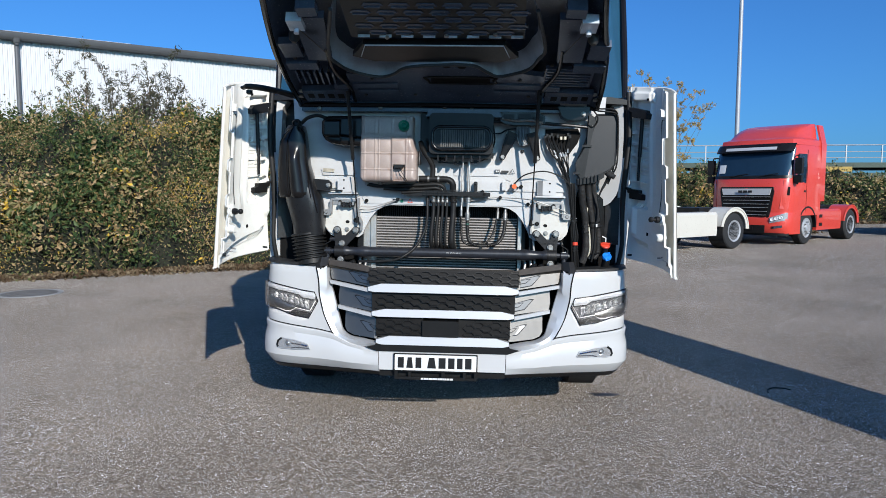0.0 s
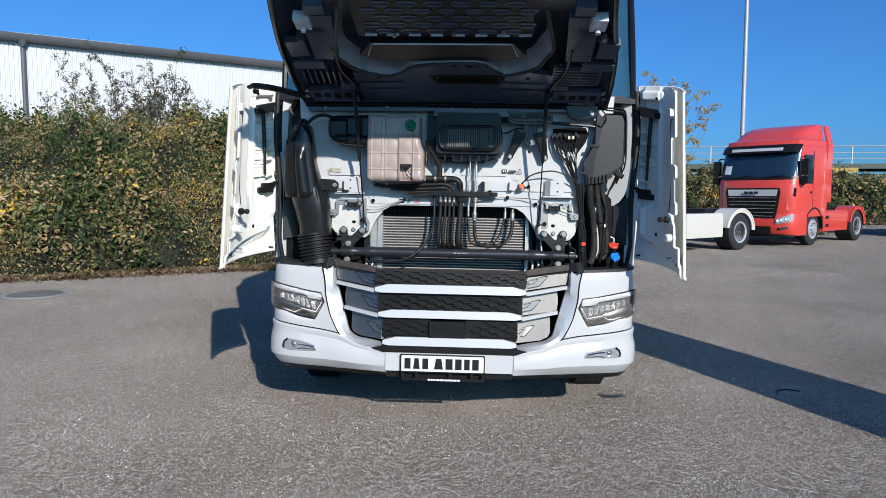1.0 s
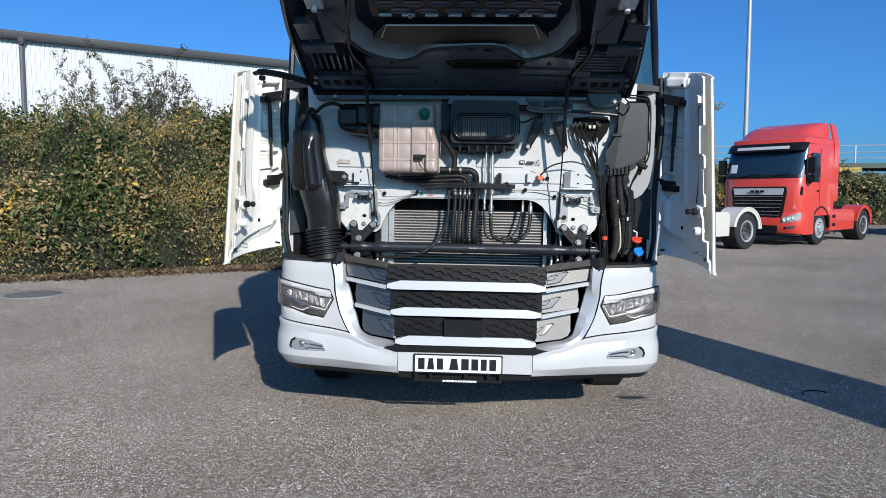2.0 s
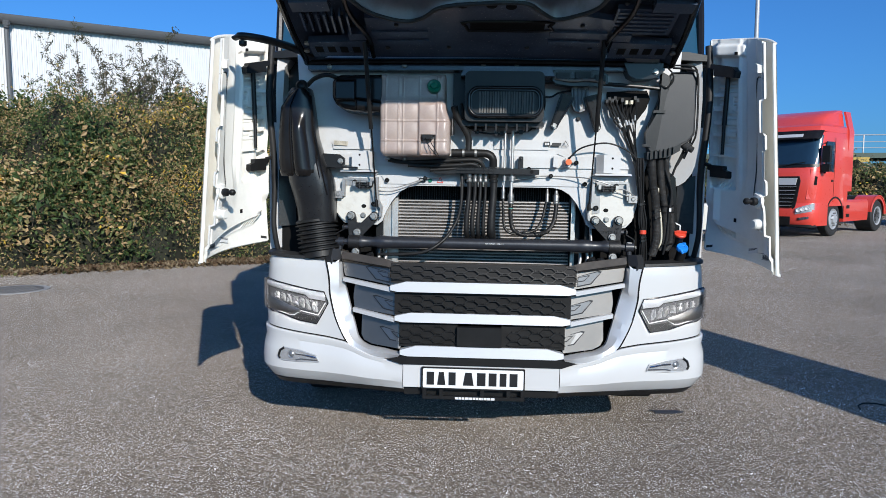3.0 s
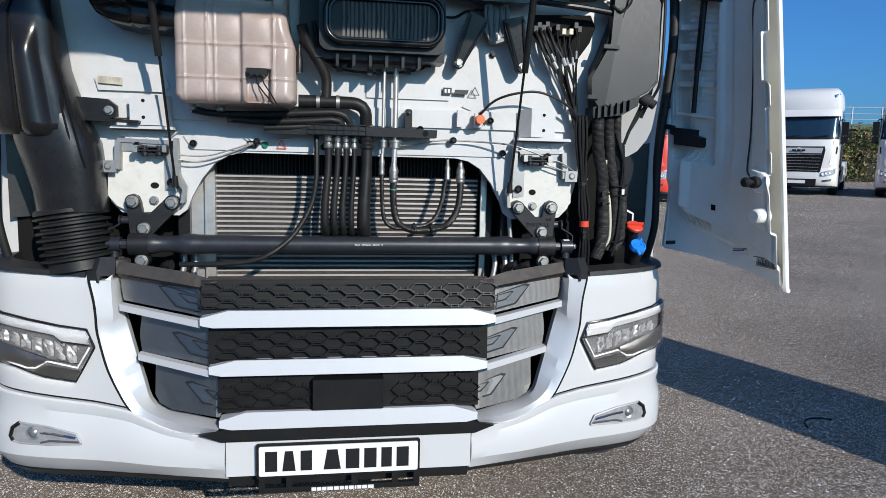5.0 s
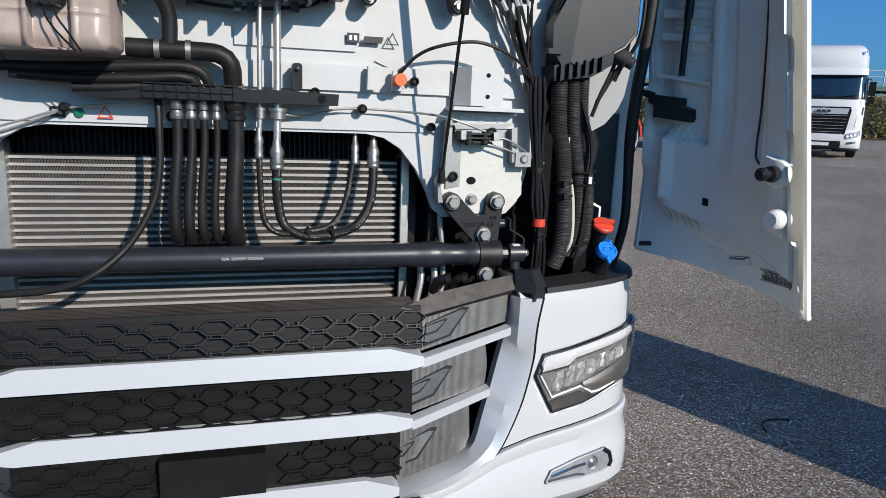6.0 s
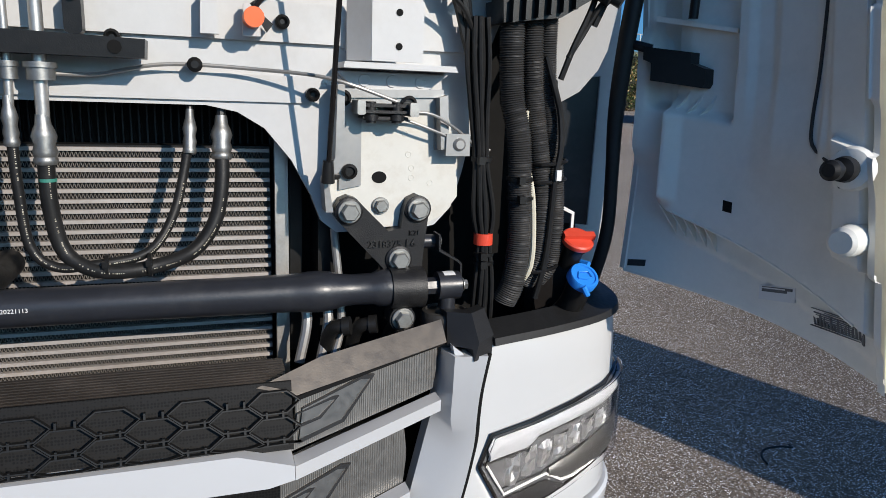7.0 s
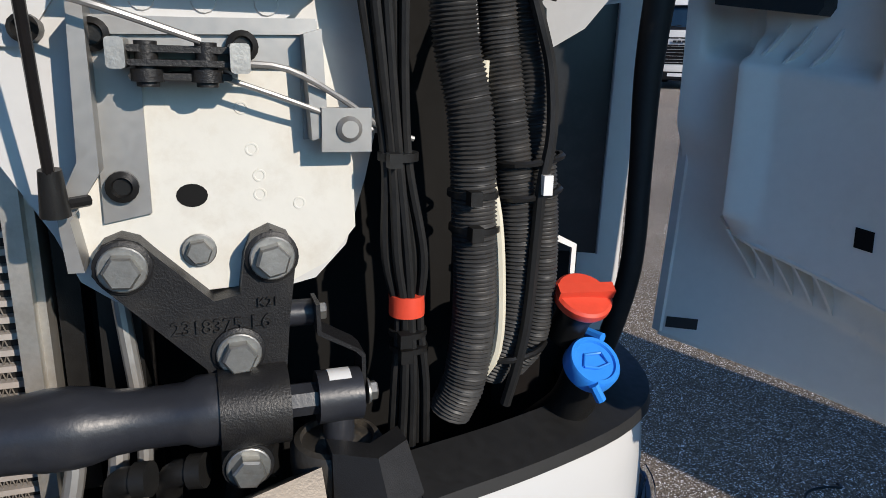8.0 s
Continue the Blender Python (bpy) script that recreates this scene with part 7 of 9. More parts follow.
for s in (-1, 1):
    for k in range(7 if s < 0 else 0):
        bm = nb()
        x = -0.90 + k * 0.036
        hplate(bm, [(x, 0.34 - k * 0.004), (x + 0.010, 0.34 - k * 0.004), (x + 0.018, 0.50 - k * 0.004), (x + 0.008, 0.50 - k * 0.004)], -0.03, 0.02)
        part("louvre", bm, M["hood"], hood)
    if s > 0:
        bm = nb()
        hplate(bm, [(0.59, 0.28), (0.88, 0.27), (0.88, 0.50), (0.59, 0.51)], -0.003, 0.02)
        part("hood_grid", bm, M["hood"], hood)
        for k in range(6):
            bm = nb()
            hplate(bm, [(0.60, 0.30 + k * 0.035), (0.86, 0.29 + k * 0.035), (0.86, 0.305 + k * 0.035), (0.60, 0.315 + k * 0.035)], -0.012, 0.02)
            part("louvre", bm, M["hood"], hood)
    bm = nb()
    hplate(bm, [(0.62 * s, 0.06), (0.92 * s, 0.05), (0.92 * s, 0.20), (0.62 * s, 0.22)], -0.018, 0.02)
    bev(bm, 0.012)
    part("hood_stiffener", bm, M["hood"], hood)
    bm = nb()
    for k in range(4):
        hplate(bm, [((0.66 + k * 0.065) * s, 0.10), ((0.70 + k * 0.065) * s, 0.10), ((0.70 + k * 0.065) * s, 0.16), ((0.66 + k * 0.065) * s, 0.16)], -0.0195, -0.01)
    part("stiffener_pocket", bm, M["dark"], hood)
    bm = nb()
    hplate(bm, [(0.64 * s, 0.62), (0.78 * s, 0.62), (0.76 * s, 1.08), (0.60 * s, 1.08)], -0.02, 0.02)
    bev(bm, 0.015)
    part("side_stiffener", bm, M["hood"], hood)
    bm = nb()
    hplate(bm, [(0.71 * s, 1.00), (0.79 * s, 1.00), (0.79 * s, 1.10), (0.71 * s, 1.10)], -0.05, 0.0)
    bev(bm, 0.02)
    cyl(bm, hp(0.75 * s, 1.02, -0.05), hp(0.75 * s, 1.02, -0.075), 0.014, n=12)
    part("hinge_block", bm, M["liner"], hood, "grey hinge block")
    bm = nb()
    lathe(bm, hp(0.80 * s, 0.88, 0.0), -HN, [(0, 0.03), (0.03, 0.028), (0.05, 0.012)], 12)
    part("rubber_stop", bm, M["conduit"], hood)
    for x, q in ((0.93, 0.18), (0.95, 0.10)):
        bm = nb()
        lathe(bm, hp(x * s, q, -0.005), -HN, [(0, 0.016), (0.01, 0.016), (0.014, 0.008)], 12)
        part("hood_screw", bm, M["steel"], hood)
    # wing of thin gas strut from the wall up to the hood
    x0, xm, x1 = (0.572, 0.577, 0.582) if s > 0 else (-0.595, -0.610, -0.630)
    bm = nb()
    cyl(bm, (x0, 4.665, 1.395), (xm, 4.545, 1.80), 0.0045, n=10)
    st = part("gas_strut", bm, M["gloss"], truck, "thin black gas strut holding the hood")
    bm = nb()
    cyl(bm, (xm, 4.543, 1.785), (x1, 4.415, 2.24), 0.0115, n=12)
    part("strut_cylinder", bm, M["black"], st)
    bm = nb()
    tube(bm, [(x0, 4.666, 1.408), (x0, 4.67, 1.370)], lambda t: 0.0088 + 0.0030 * t, 14)
    cyl(bm, (x0, 4.67, 1.378), (x0 + 0.022 * s, 4.69, 1.378), 0.005, n=8)
    bev(bm, 0.002, 1, 50)
    part("ball_socket", bm, M["black"], st)

# ---- open corner flaps ----
def flap_ledge(u):
    """Height of the step below the raised field."""
    return 0.150 - 0.085 * u


def flap_relief(u, v):
    """How far the moulded inner side stands out, by place."""
    h = 0.0
    low = flap_ledge(u)
    h += 0.040 * soft(low - 0.010, low + 0.002, v) * (1 - 0.7 * soft(0.93, 0.97, u)) * soft(0.115, 0.150, u)      # field above the ledge
    h -= 0.028 * window(u, 0.055, 0.40 - 0.05 * (0.9 - v), 0.022) * window(v, 0.315, 0.915, 0.014)                 # pocket of the strut
    h += 0.016 * window(u, 0.16, 0.50, 0.02) * window(v, 0.925, 0.965, 0.012)                                      # box at the top
    h += 0.012 * soft(0.44, 0.56, u) * (1 - soft(0.72, 0.80, u)) * soft(0.16, 0.30, v)                             # long swell
    h -= 0.010 * window(u, 0.47, 0.52, 0.04) * soft(0.25, 0.4, v)
    h += 0.008 * soft(0.775, 0.80, u) * soft(0.25, 0.34, v)
    wav = 0.010 * window(v, 0.60, 0.74, 0.01) + 0.006 * window(v, 0.40, 0.52, 0.01)
    h += (0.030 + wav) * soft(0.955 - 2.2 * wav, 0.975 - 2.2 * wav, u)                                              # turned-in outer edge
    h += 0.030 * soft(0.80, 0.83, u) * window(v, 0.165, 0.325, 0.008)                                              # block by the stops
    h += 0.004 * math.sin(v * 300) * window(u, 0.07, 0.36, 0.02) * window(v, 0.50, 0.80, 0.02)                     # faint ribs
    h += 0.020 * soft(0.110, 0.142, u) * (1 - soft(0.142, 0.215, u)) * window(v, 0.16, 0.315, 0.02)                 # bead along the raised field
    h += 0.022 * (1 - soft(0.01, 0.12, u)) * window(v, 0.24, 0.40, 0.05)
    h += 0.007 * soft(flap_ledge(u) - 0.050, flap_ledge(u) - 0.044, v) * soft(0.14, 0.20, u)                                # crease below the ledge
    h -= 0.014 * window(u, 0.55, 0.70, 0.10) * soft(0.28, 0.42, v)                                                 # shallow trough beside the seam
    h += 0.008 * soft(0.700 + 0.10 * v, 0.725 + 0.10 * v, u) * soft(0.27, 0.31, v)
    return h


def flap_base(u, v):
    xi = 1.230 + (0.020 * math.sin(math.pi * min(1.0, v * 1.6)) if v < 0.625 else 0.0) * (1 - u)
    xo, yo = 1.420 + 0.012 * v, 4.247 + 0.21 * v
    yi = 4.755 + 0.05 * v
    x = xi + (xo - xi) * u + 0.055 * math.sin(math.pi * u)
    y = yi + (yo - yi) * u
    zb = 1.168 - 0.068 * u - 0.022 * u ** 3
    zt = 2.315 - 0.055 * u - 0.035 * u ** 4
    return Vector((x, y, zb + (zt - zb) * v))


def flap_pt(u, v, h=0.0, s=1, rel=True):
    """u from the hinge to the outer edge, v from the bottom to the top, h out of the moulded face."""
    p = flap_base(u, v)
    q = h + (flap_relief(u, v) if rel else 0.0)
    return Vector(((p.x - 0.945 * q) * s, p.y - 0.327 * q, p.z))


def flap_field(bm, s, poly, h, back=-0.004):
    """A raised plate on the flap from an outline of (u, v)."""
    base = max(flap_relief(u, v) for u, v in poly)
    a = [bm.verts.new(flap_pt(u, v, base + h, s, False)) for u, v in poly]
    b = [bm.verts.new(flap_pt(u, v, base + back, s, False)) for u, v in poly]
    n = len(poly)
    bm.faces.new(a)
    bm.faces.new(b[::-1])
    for i in range(n):
        bm.faces.new((a[i], a[(i + 1) % n], b[(i + 1) % n], b[i]))


for s in (1, -1):
    bm = nb()
    nu, nv = 150, 190
    face = surface(bm, lambda u, v: flap_pt(u, v, 0.0, s), nu, nv)
    shell = surface(bm, lambda u, v: flap_pt(u, v, -0.024 + 0.012 * max(0.0, u - 0.9) * 10, s, False), nu, 20)
    flap = part("corner_flap", bm, M["flap"], truck, "open white corner flap, its moulded inner side showing", 50)
    bm = nb()
    tube(bm, [flap_pt(1.0, v / 24, 0.004, s, False) for v in range(25)], 0.009, 8)
    tube(bm, [flap_pt(u / 16, 0.0, -0.008, s, False) for u in range(17)], 0.008, 6)
    tube(bm, [flap_pt(u / 16, 1.0, -0.008, s, False) for u in range(17)], 0.008, 6)
    tube(bm, [flap_pt(0.0, v / 16, -0.010, s, False) for v in range(17)], 0.012, 6)
    part("flap_rim", bm, M["flap"], flap)
    bm = nb()
    tube(bm, [flap_pt(u, v, 0.002, s) for u, v in ((0.965, 0.835), (0.85, 0.835), (0.80, 0.80), (0.785, 0.7), (0.76, 0.56), (0.73, 0.42), (0.712, 0.34), (0.72, 0.305), (0.78, 0.288), (0.86, 0.266))], 0.0032, 6)
    part("flap_seam", bm, M["conduit"], flap)
    bm = nb()
    flap_field(bm, s, [(0.377, 0.160), (0.410, 0.160), (0.410, 0.178), (0.377, 0.178)], 0.0012)
    part("square_hole", bm, M["dark"], flap)
    bm = nb()
    flap_field(bm, s, [(0.40, 0.925), (0.44, 0.925), (0.44, 0.938), (0.40, 0.938)], 0.0012)
    part("square_hole", bm, M["dark"], flap)
    # hinge blocks and the strut
    bm = nb()
    flap_field(bm, s, [(0.08, 0.352), (0.27, 0.352), (0.28, 0.360), (0.28, 0.384), (0.225, 0.390), (0.225, 0.408), (0.05, 0.408), (0.05, 0.386), (0.08, 0.382)], 0.030)
    bev(bm, 0.006, 2)
    hg = part("hinge_block", bm, M["black"], flap, "black hinge block")
    for v in (0.405, 0.872):
        bm = nb()
        tube(bm, [flap_pt(0.06, v, 0.030, s, False), flap_pt(0.0, v + 0.004, 0.035, s, False), (1.205 * s, 4.80, flap_pt(0, v + 0.006).z)], 0.010, 8)
        part("hinge_arm", bm, M["cast"], hg)
    bm = nb()
    flap_field(bm, s, [(0.18, 0.826), (0.44, 0.818), (0.45, 0.848), (0.40, 0.868), (0.14, 0.884), (0.135, 0.862), (0.18, 0.856)], 0.032)
    bev(bm, 0.008, 2)
    part("strut_head", bm, M["black"], flap)
    bm = nb()
    cyl(bm, flap_pt(0.310, 0.838, 0.036, s), flap_pt(0.262, 0.60, 0.036, s), 0.0125, n=12)
    cyl(bm, flap_pt(0.262, 0.605, 0.036, s), flap_pt(0.232, 0.462, 0.034, s), 0.009, n=12)
    part("flap_strut", bm, M["black"], flap, "black gas strut of the flap")
    bm = nb()
    flap_field(bm, s, [(0.08, 0.452), (0.38, 0.448), (0.38, 0.455), (0.08, 0.462)], 0.016)
    part("strut_shelf", bm, M["flap"], flap)
    for poly in ([(0.25, 0.66), (0.32, 0.66), (0.32, 0.74), (0.25, 0.74)], [(0.20, 0.52), (0.26, 0.52), (0.26, 0.585), (0.20, 0.585)], [(0.10, 0.60), (0.36, 0.605), (0.36, 0.625), (0.10, 0.62)],
                 [(0.10, 0.665), (0.36, 0.67), (0.36, 0.69), (0.10, 0.685)], [(0.10, 0.545), (0.36, 0.55), (0.36, 0.568), (0.10, 0.562)], [(0.10, 0.73), (0.38, 0.735), (0.38, 0.752), (0.10, 0.747)]):
        bm = nb()
        flap_field(bm, s, poly, 0.007)
        bev(bm, 0.004, 2)
        part("flap_rib", bm, M["flap"], flap)
    nrm = (-0.945 * s, -0.327, 0)
    bm = nb()
    lathe(bm, flap_pt(0.915, 0.300, -0.004, s), nrm, [(0, 0.036), (0.014, 0.032), (0.018, 0.022)], 18)
    so = part("stop_base", bm, M["flap"], flap)
    bm = nb()
    lathe(bm, flap_pt(0.915, 0.300, 0.012, s), nrm, [(0, 0.018), (0.012, 0.021), (0.026, 0.019), (0.030, 0.009), (0.048, 0.009), (0.050, 0.016), (0.064, 0.016), (0.070, 0.010)], 18)
    part("rubber_stop", bm, M["rubber"], so, "black rubber stop")
    bm = nb()
    lathe(bm, flap_pt(0.915, 0.203, -0.01, s), nrm, [(0, 0.028), (0.050, 0.024), (0.056, 0.018)], 18)
    part("white_boss", bm, M["flap"], flap)
    bm = nb()
    flap_field(bm, s, [(0.88, 0.86), (0.95, 0.86), (0.95, 0.895), (0.88, 0.895)], 0.03)
    bev(bm, 0.008, 2)
    part("white_boss", bm, M["flap"], flap)
    bm = nb()
    flap_field(bm, s, [(0.495, 0.028), (0.63, 0.046), (0.63, 0.070), (0.495, 0.051)], 0.0012)
    lab = part("worn_label", bm, M["label"], flap, "worn white label with dark scuffed print bars")
    for k, (u0, u1, w0, hh) in enumerate(((0.505, 0.60, 0.042, 0.005), (0.51, 0.56, 0.036, 0.003), (0.575, 0.62, 0.046, 0.003), (0.51, 0.53, 0.031, 0.0035), (0.505, 0.62, 0.049, 0.0016))):
        bm = nb()
        dv = 0.135
        flap_field(bm, s, [(u0, w0 + (u0 - 0.5) * dv), (u1, w0 + (u1 - 0.5) * dv), (u1, w0 + hh + (u1 - 0.5) * dv), (u0, w0 + hh + (u0 - 0.5) * dv)], 0.002)
        part("label_bar", bm, M["faded"], lab)
    # scuffed warning strip: broken dark hatching
    rs = random.Random(4)
    for k in range(16):
        u0 = 0.70 + 0.014 * k
        c = 0.030 + (u0 - 0.70) * 0.09
        bm = nb()
        flap_field(bm, s, [(u0, c), (u0 + 0.006 + 0.005 * rs.random(), c - 0.001), (u0 + 0.004, c + 0.006 + 0.016 * rs.random()), (u0 - 0.003, c + 0.004 + 0.014 * rs.random())], 0.0014)
        part("hatch_bar", bm, M["faded"], flap)
    for k in range(11):
        u0, u1, o = 0.690 + 0.06 * rs.random(), 0.84 + 0.075 * rs.random(), 0.0030 * k - 0.004
        bm = nb()
        flap_field(bm, s, [(u0, 0.030 + (u0 - 0.70) * 0.09 + o), (u1, 0.030 + (u1 - 0.70) * 0.09 + o), (u1, 0.0312 + (u1 - 0.70) * 0.09 + o), (u0, 0.0308 + (u0 - 0.70) * 0.09 + o)], 0.0010)
        part("scuff_line", bm, M["faded"], flap)
    bm = nb()
    flap_field(bm, s, [(0.018, 0.008), (0.080, 0.016), (0.080, 0.028), (0.018, 0.020)], 0.0012)
    part("hatch_pad", bm, M["conduit"], flap)
    # thin ribs under the ledge and below the pocket
    def rib(q0, q1, h0, h1, n=7):
        bm = nb()
        rows = []
        for i in range(n):
            t = i / (n - 1)
            u, v = q0[0] + (q1[0] - q0[0]) * t + 0.010 * math.sin(math.pi * t), q0[1] + (q1[1] - q0[1]) * t
            top = h0 + (h1 - h0) * t ** 1.5
            rows.append([bm.verts.new(flap_pt(u + d, v, hh, s, False)) for d, hh in ((-0.0028, -0.03), (-0.0028, top), (0.0028, top), (0.0028, -0.03))])
        for a, b in zip(rows, rows[1:]):
            for k in range(4):
                bm.faces.new((a[k], a[(k + 1) % 4], b[(k + 1) % 4], b[k]))
        bm.faces.new(rows[0])
        bm.faces.new(rows[-1][::-1])
        part("flap_rib", bm, M["flap"], flap)
    for k in range(5):
        rib((0.142 + 0.040 * k, flap_ledge(0.142 + 0.040 * k) + 0.003), (0.178 + 0.037 * k, flap_ledge(0.16 + 0.04 * k) - 0.050), 0.040, 0.0)
    for k in range(3):
        rib((0.150 + 0.049 * k, 0.300), (0.202 + 0.049 * k, 0.352), 0.040, 0.012)
    bm = nb()
    tube(bm, [flap_pt(0.095 + 0.80 * i / 20, flap_ledge(0.095 + 0.80 * i / 20) + 0.001, -0.002, s) for i in range(21)], 0.0035, 6)
    part("ledge_edge", bm, M["flap"], flap)

# more pressings and clips on the hood's underside
for s in (-1, 1):
    for k, (x0, x1, q0, q1, h) in enumerate(((0.60, 0.70, 0.24, 0.30, 0.02), (0.74, 0.92, 0.52, 0.60, 0.028), (0.80, 0.91, 0.66, 0.82, 0.022), (0.30, 0.58, 0.26, 0.31, 0.014), (0.30, 0.56, 0.18, 0.22, 0.014),
                                             (0.62, 0.72, 1.12, 1.20, 0.035), (0.66, 0.76, 0.90, 0.97, 0.02))):
        bm = nb()
        hplate(bm, [(x0 * s, q0), (x1 * s, q0 - 0.01), (x1 * s, q1 - 0.01), (x0 * s, q1)], -h, 0.02)
        bev(bm, 0.010, 2)
        part("hood_pressing", bm, M["hood"], hood)
    for x, q in ((0.52, 0.13), (0.20, 0.14), (0.70, 0.47), (0.62, 0.56), (0.86, 0.62), (0.45, 0.36)):
        bm = nb()
        lathe(bm, hp(x * s, q, -0.004), -HN, [(0, 0.011), (0.006, 0.011), (0.010, 0.005)], 10)
        part("trim_clip", bm, M["conduit"], hood)
    bm = nb()
    tube(bm, [hp(0.605 * s, 0.04, -0.012), hp(0.60 * s, 0.25, -0.018), hp(0.66 * s, 0.50, -0.018), hp(0.655 * s, 0.75, -0.012)], 0.012, 8)
    part("hood_rib", bm, M["gloss"], hood)
    bm = nb()
    tube(bm, [hp(0.74 * s, 1.02, -0.05), hp(0.70 * s, 0.88, -0.04), hp(0.66 * s, 0.70, -0.02)], 0.0025, 6)
    part("hood_cable", bm, M["conduit"], hood)

# chassis and front wheels in the shade under the bumper
for s in (-1, 1):
    bm = nb()
    lathe(bm, (1.24 * s, 5.95, 0.50), (-s, 0, 0), [(0, 0.30), (0, 0.46), (0.03, 0.50), (0.24, 0.50), (0.27, 0.46), (0.27, 0.30)], 40)
    wh = part("front_tyre", bm, M["tyre"], truck, "black front tyre")
    bm = nb()
    lathe(bm, (1.20 * s, 5.95, 0.50), (-s, 0, 0), [(-0.02, 0.10), (0.0, 0.14), (0.08, 0.22), (0.0, 0.29), (0.0, 0.31), (0.2, 0.31)], 28)
    part("rim", bm, M["tin"], wh)
bm = nb()
for s in (-1, 1):
    box(bm, 0.38 * s - 0.04, 0.38 * s + 0.04, 4.98, 10.5, 0.62, 0.90)
box(bm, -1.0, 1.0, 5.85, 6.05, 0.38, 0.52)
part("chassis_frame", bm, M["dark"], truck, "dark chassis frame")
for s in (-1, 1):
    for dx in (0.0, -0.30):
        bm = nb()
        lathe(bm, ((1.22 + dx) * s, 9.7, 0.52), (-s, 0, 0), [(0, 0.30), (0, 0.46), (0.03, 0.50), (0.22, 0.50), (0.25, 0.46), (0.25, 0.30)], 32)
        part("rear_tyre", bm, M["tyre"], truck)

# ---- the yard ----
def mesh_thing(name, verts, faces, material, label, category, kind="", parent=None, smooth=False):
    me = bpy.data.meshes.new(name)
    me.from_pydata(verts, [], faces)
    me.materials.append(material)
    if smooth:
        me.polygons.foreach_set("use_smooth", [True] * len(me.polygons))
    me.update()
    ob = new(name, me)
    ob.parent = parent
    return tagged(ob, label, category, kind=kind)


bm = nb()
rings = [0.0, 6, 12, 20, 35, 60, 120, 300, 900]
prev = None
for r in rings:
    if r == 0:
        cur = [bm.verts.new((CX, 5, 0))]
    else:
        cur = [bm.verts.new((CX + r * math.cos(a), 5 + r * math.sin(a), ground_z(CX + r * math.cos(a), 5 + r * math.sin(a)))) for a in (2 * math.pi * k / 48 for k in range(48))]
        for k in range(48):
            if len(prev) == 1:
                bm.faces.new((prev[0], cur[k], cur[(k + 1) % 48]))
            else:
                bm.faces.new((prev[k], cur[k], cur[(k + 1) % 48], prev[(k + 1) % 48]))
    prev = cur
tagged(part("ground", bm, M["asphalt"]), "weathered grey asphalt yard with fine pale grit", "ground", kind="structure")

# manhole cover
mh = thing("manhole_cover", on_yard(-6.70, 10.45), "round iron manhole cover in a concrete ring", "manhole")
bm = nb()
lathe(bm, (0, 0, 0), (0, 0, 1), [(-0.05, 0.47), (0.006, 0.47), (0.008, 0.40), (0.004, 0.395), (0.004, 0.30)], 40)
part("ring", bm, M["concrete"], mh)
bm = nb()
lathe(bm, (0, 0, 0), (0, 0, 1), [(-0.02, 0.39), (0.010, 0.39), (0.012, 0.37), (0.012, 0.01)], 36)
for k in range(-3, 4):
    for j in range(-3, 4):
        if k * k + j * j < 12:
            box(bm, k * 0.095 - 0.03, k * 0.095 + 0.03, j * 0.095 - 0.012, j * 0.095 + 0.012, 0.011, 0.016)
part("cover", bm, M["iron"], mh)
# oil stain and a scrap of wire
st = thing("oil_stain", on_yard(1.235, 5.42), "dark dry oil stain on the asphalt", "stain")
bm = nb()
random.seed(8)
prev = [(0.10 * math.cos(a) * (1 + 0.35 * math.sin(3 * a + 1)), 0.055 * math.sin(a) * (1 + 0.3 * math.cos(2 * a))) for a in (2 * math.pi * k / 30 for k in range(30))]
bm.faces.new([bm.verts.new((x, y, 0.004)) for x, y in prev])
part("spill", bm, M["conduit"], st)
wi = thing("wire_scrap", on_yard(2.66, 5.58), "bent scrap of black wire lying on the asphalt", "wire")
bm = nb()
tube(bm, [(-0.10, -0.05, 0.006), (-0.085, 0.0, 0.012), (-0.04, 0.03, 0.02), (0.04, 0.03, 0.02), (0.10, 0.02, 0.012), (0.115, 0.05, 0.006)], 0.005, 6)
part("strand", bm, M["rubber"], wi)


# ---- hedge ----
def leaf_cloud(rng, centres, normals, size, droop=0.3, narrow=0.5):
    """Folded four-point leaves round the given points."""
    n = len(centres)
    d = rng.normal(size=(n, 3))
    d += normals * 0.6
    d[:, 2] -= droop * rng.random(n)
    d /= np.linalg.norm(d, axis=1)[:, None]
    e = rng.normal(size=(n, 3))
    e -= d * (e * d).sum(1)[:, None]
    e /= np.linalg.norm(e, axis=1)[:, None]
    nn = np.cross(d, e)
    L = (size * np.where(rng.random(n) < 0.06, 1.9, rng.uniform(0.55, 1.35, n)))[:, None]
    v = np.empty((n, 4, 3))
    v[:, 0] = centres - d * L * 0.5
    v[:, 1] = centres + e * L * narrow * 0.5 + nn * L * 0.12
    v[:, 2] = centres + d * L * 0.5
    v[:, 3] = centres - e * L * narrow * 0.5 + nn * L * 0.12
    idx = np.arange(n)[:, None] * 4
    f = np.concatenate([idx + np.array([0, 1, 2]), idx + np.array([0, 2, 3])])
    return v.reshape(-1, 3), f


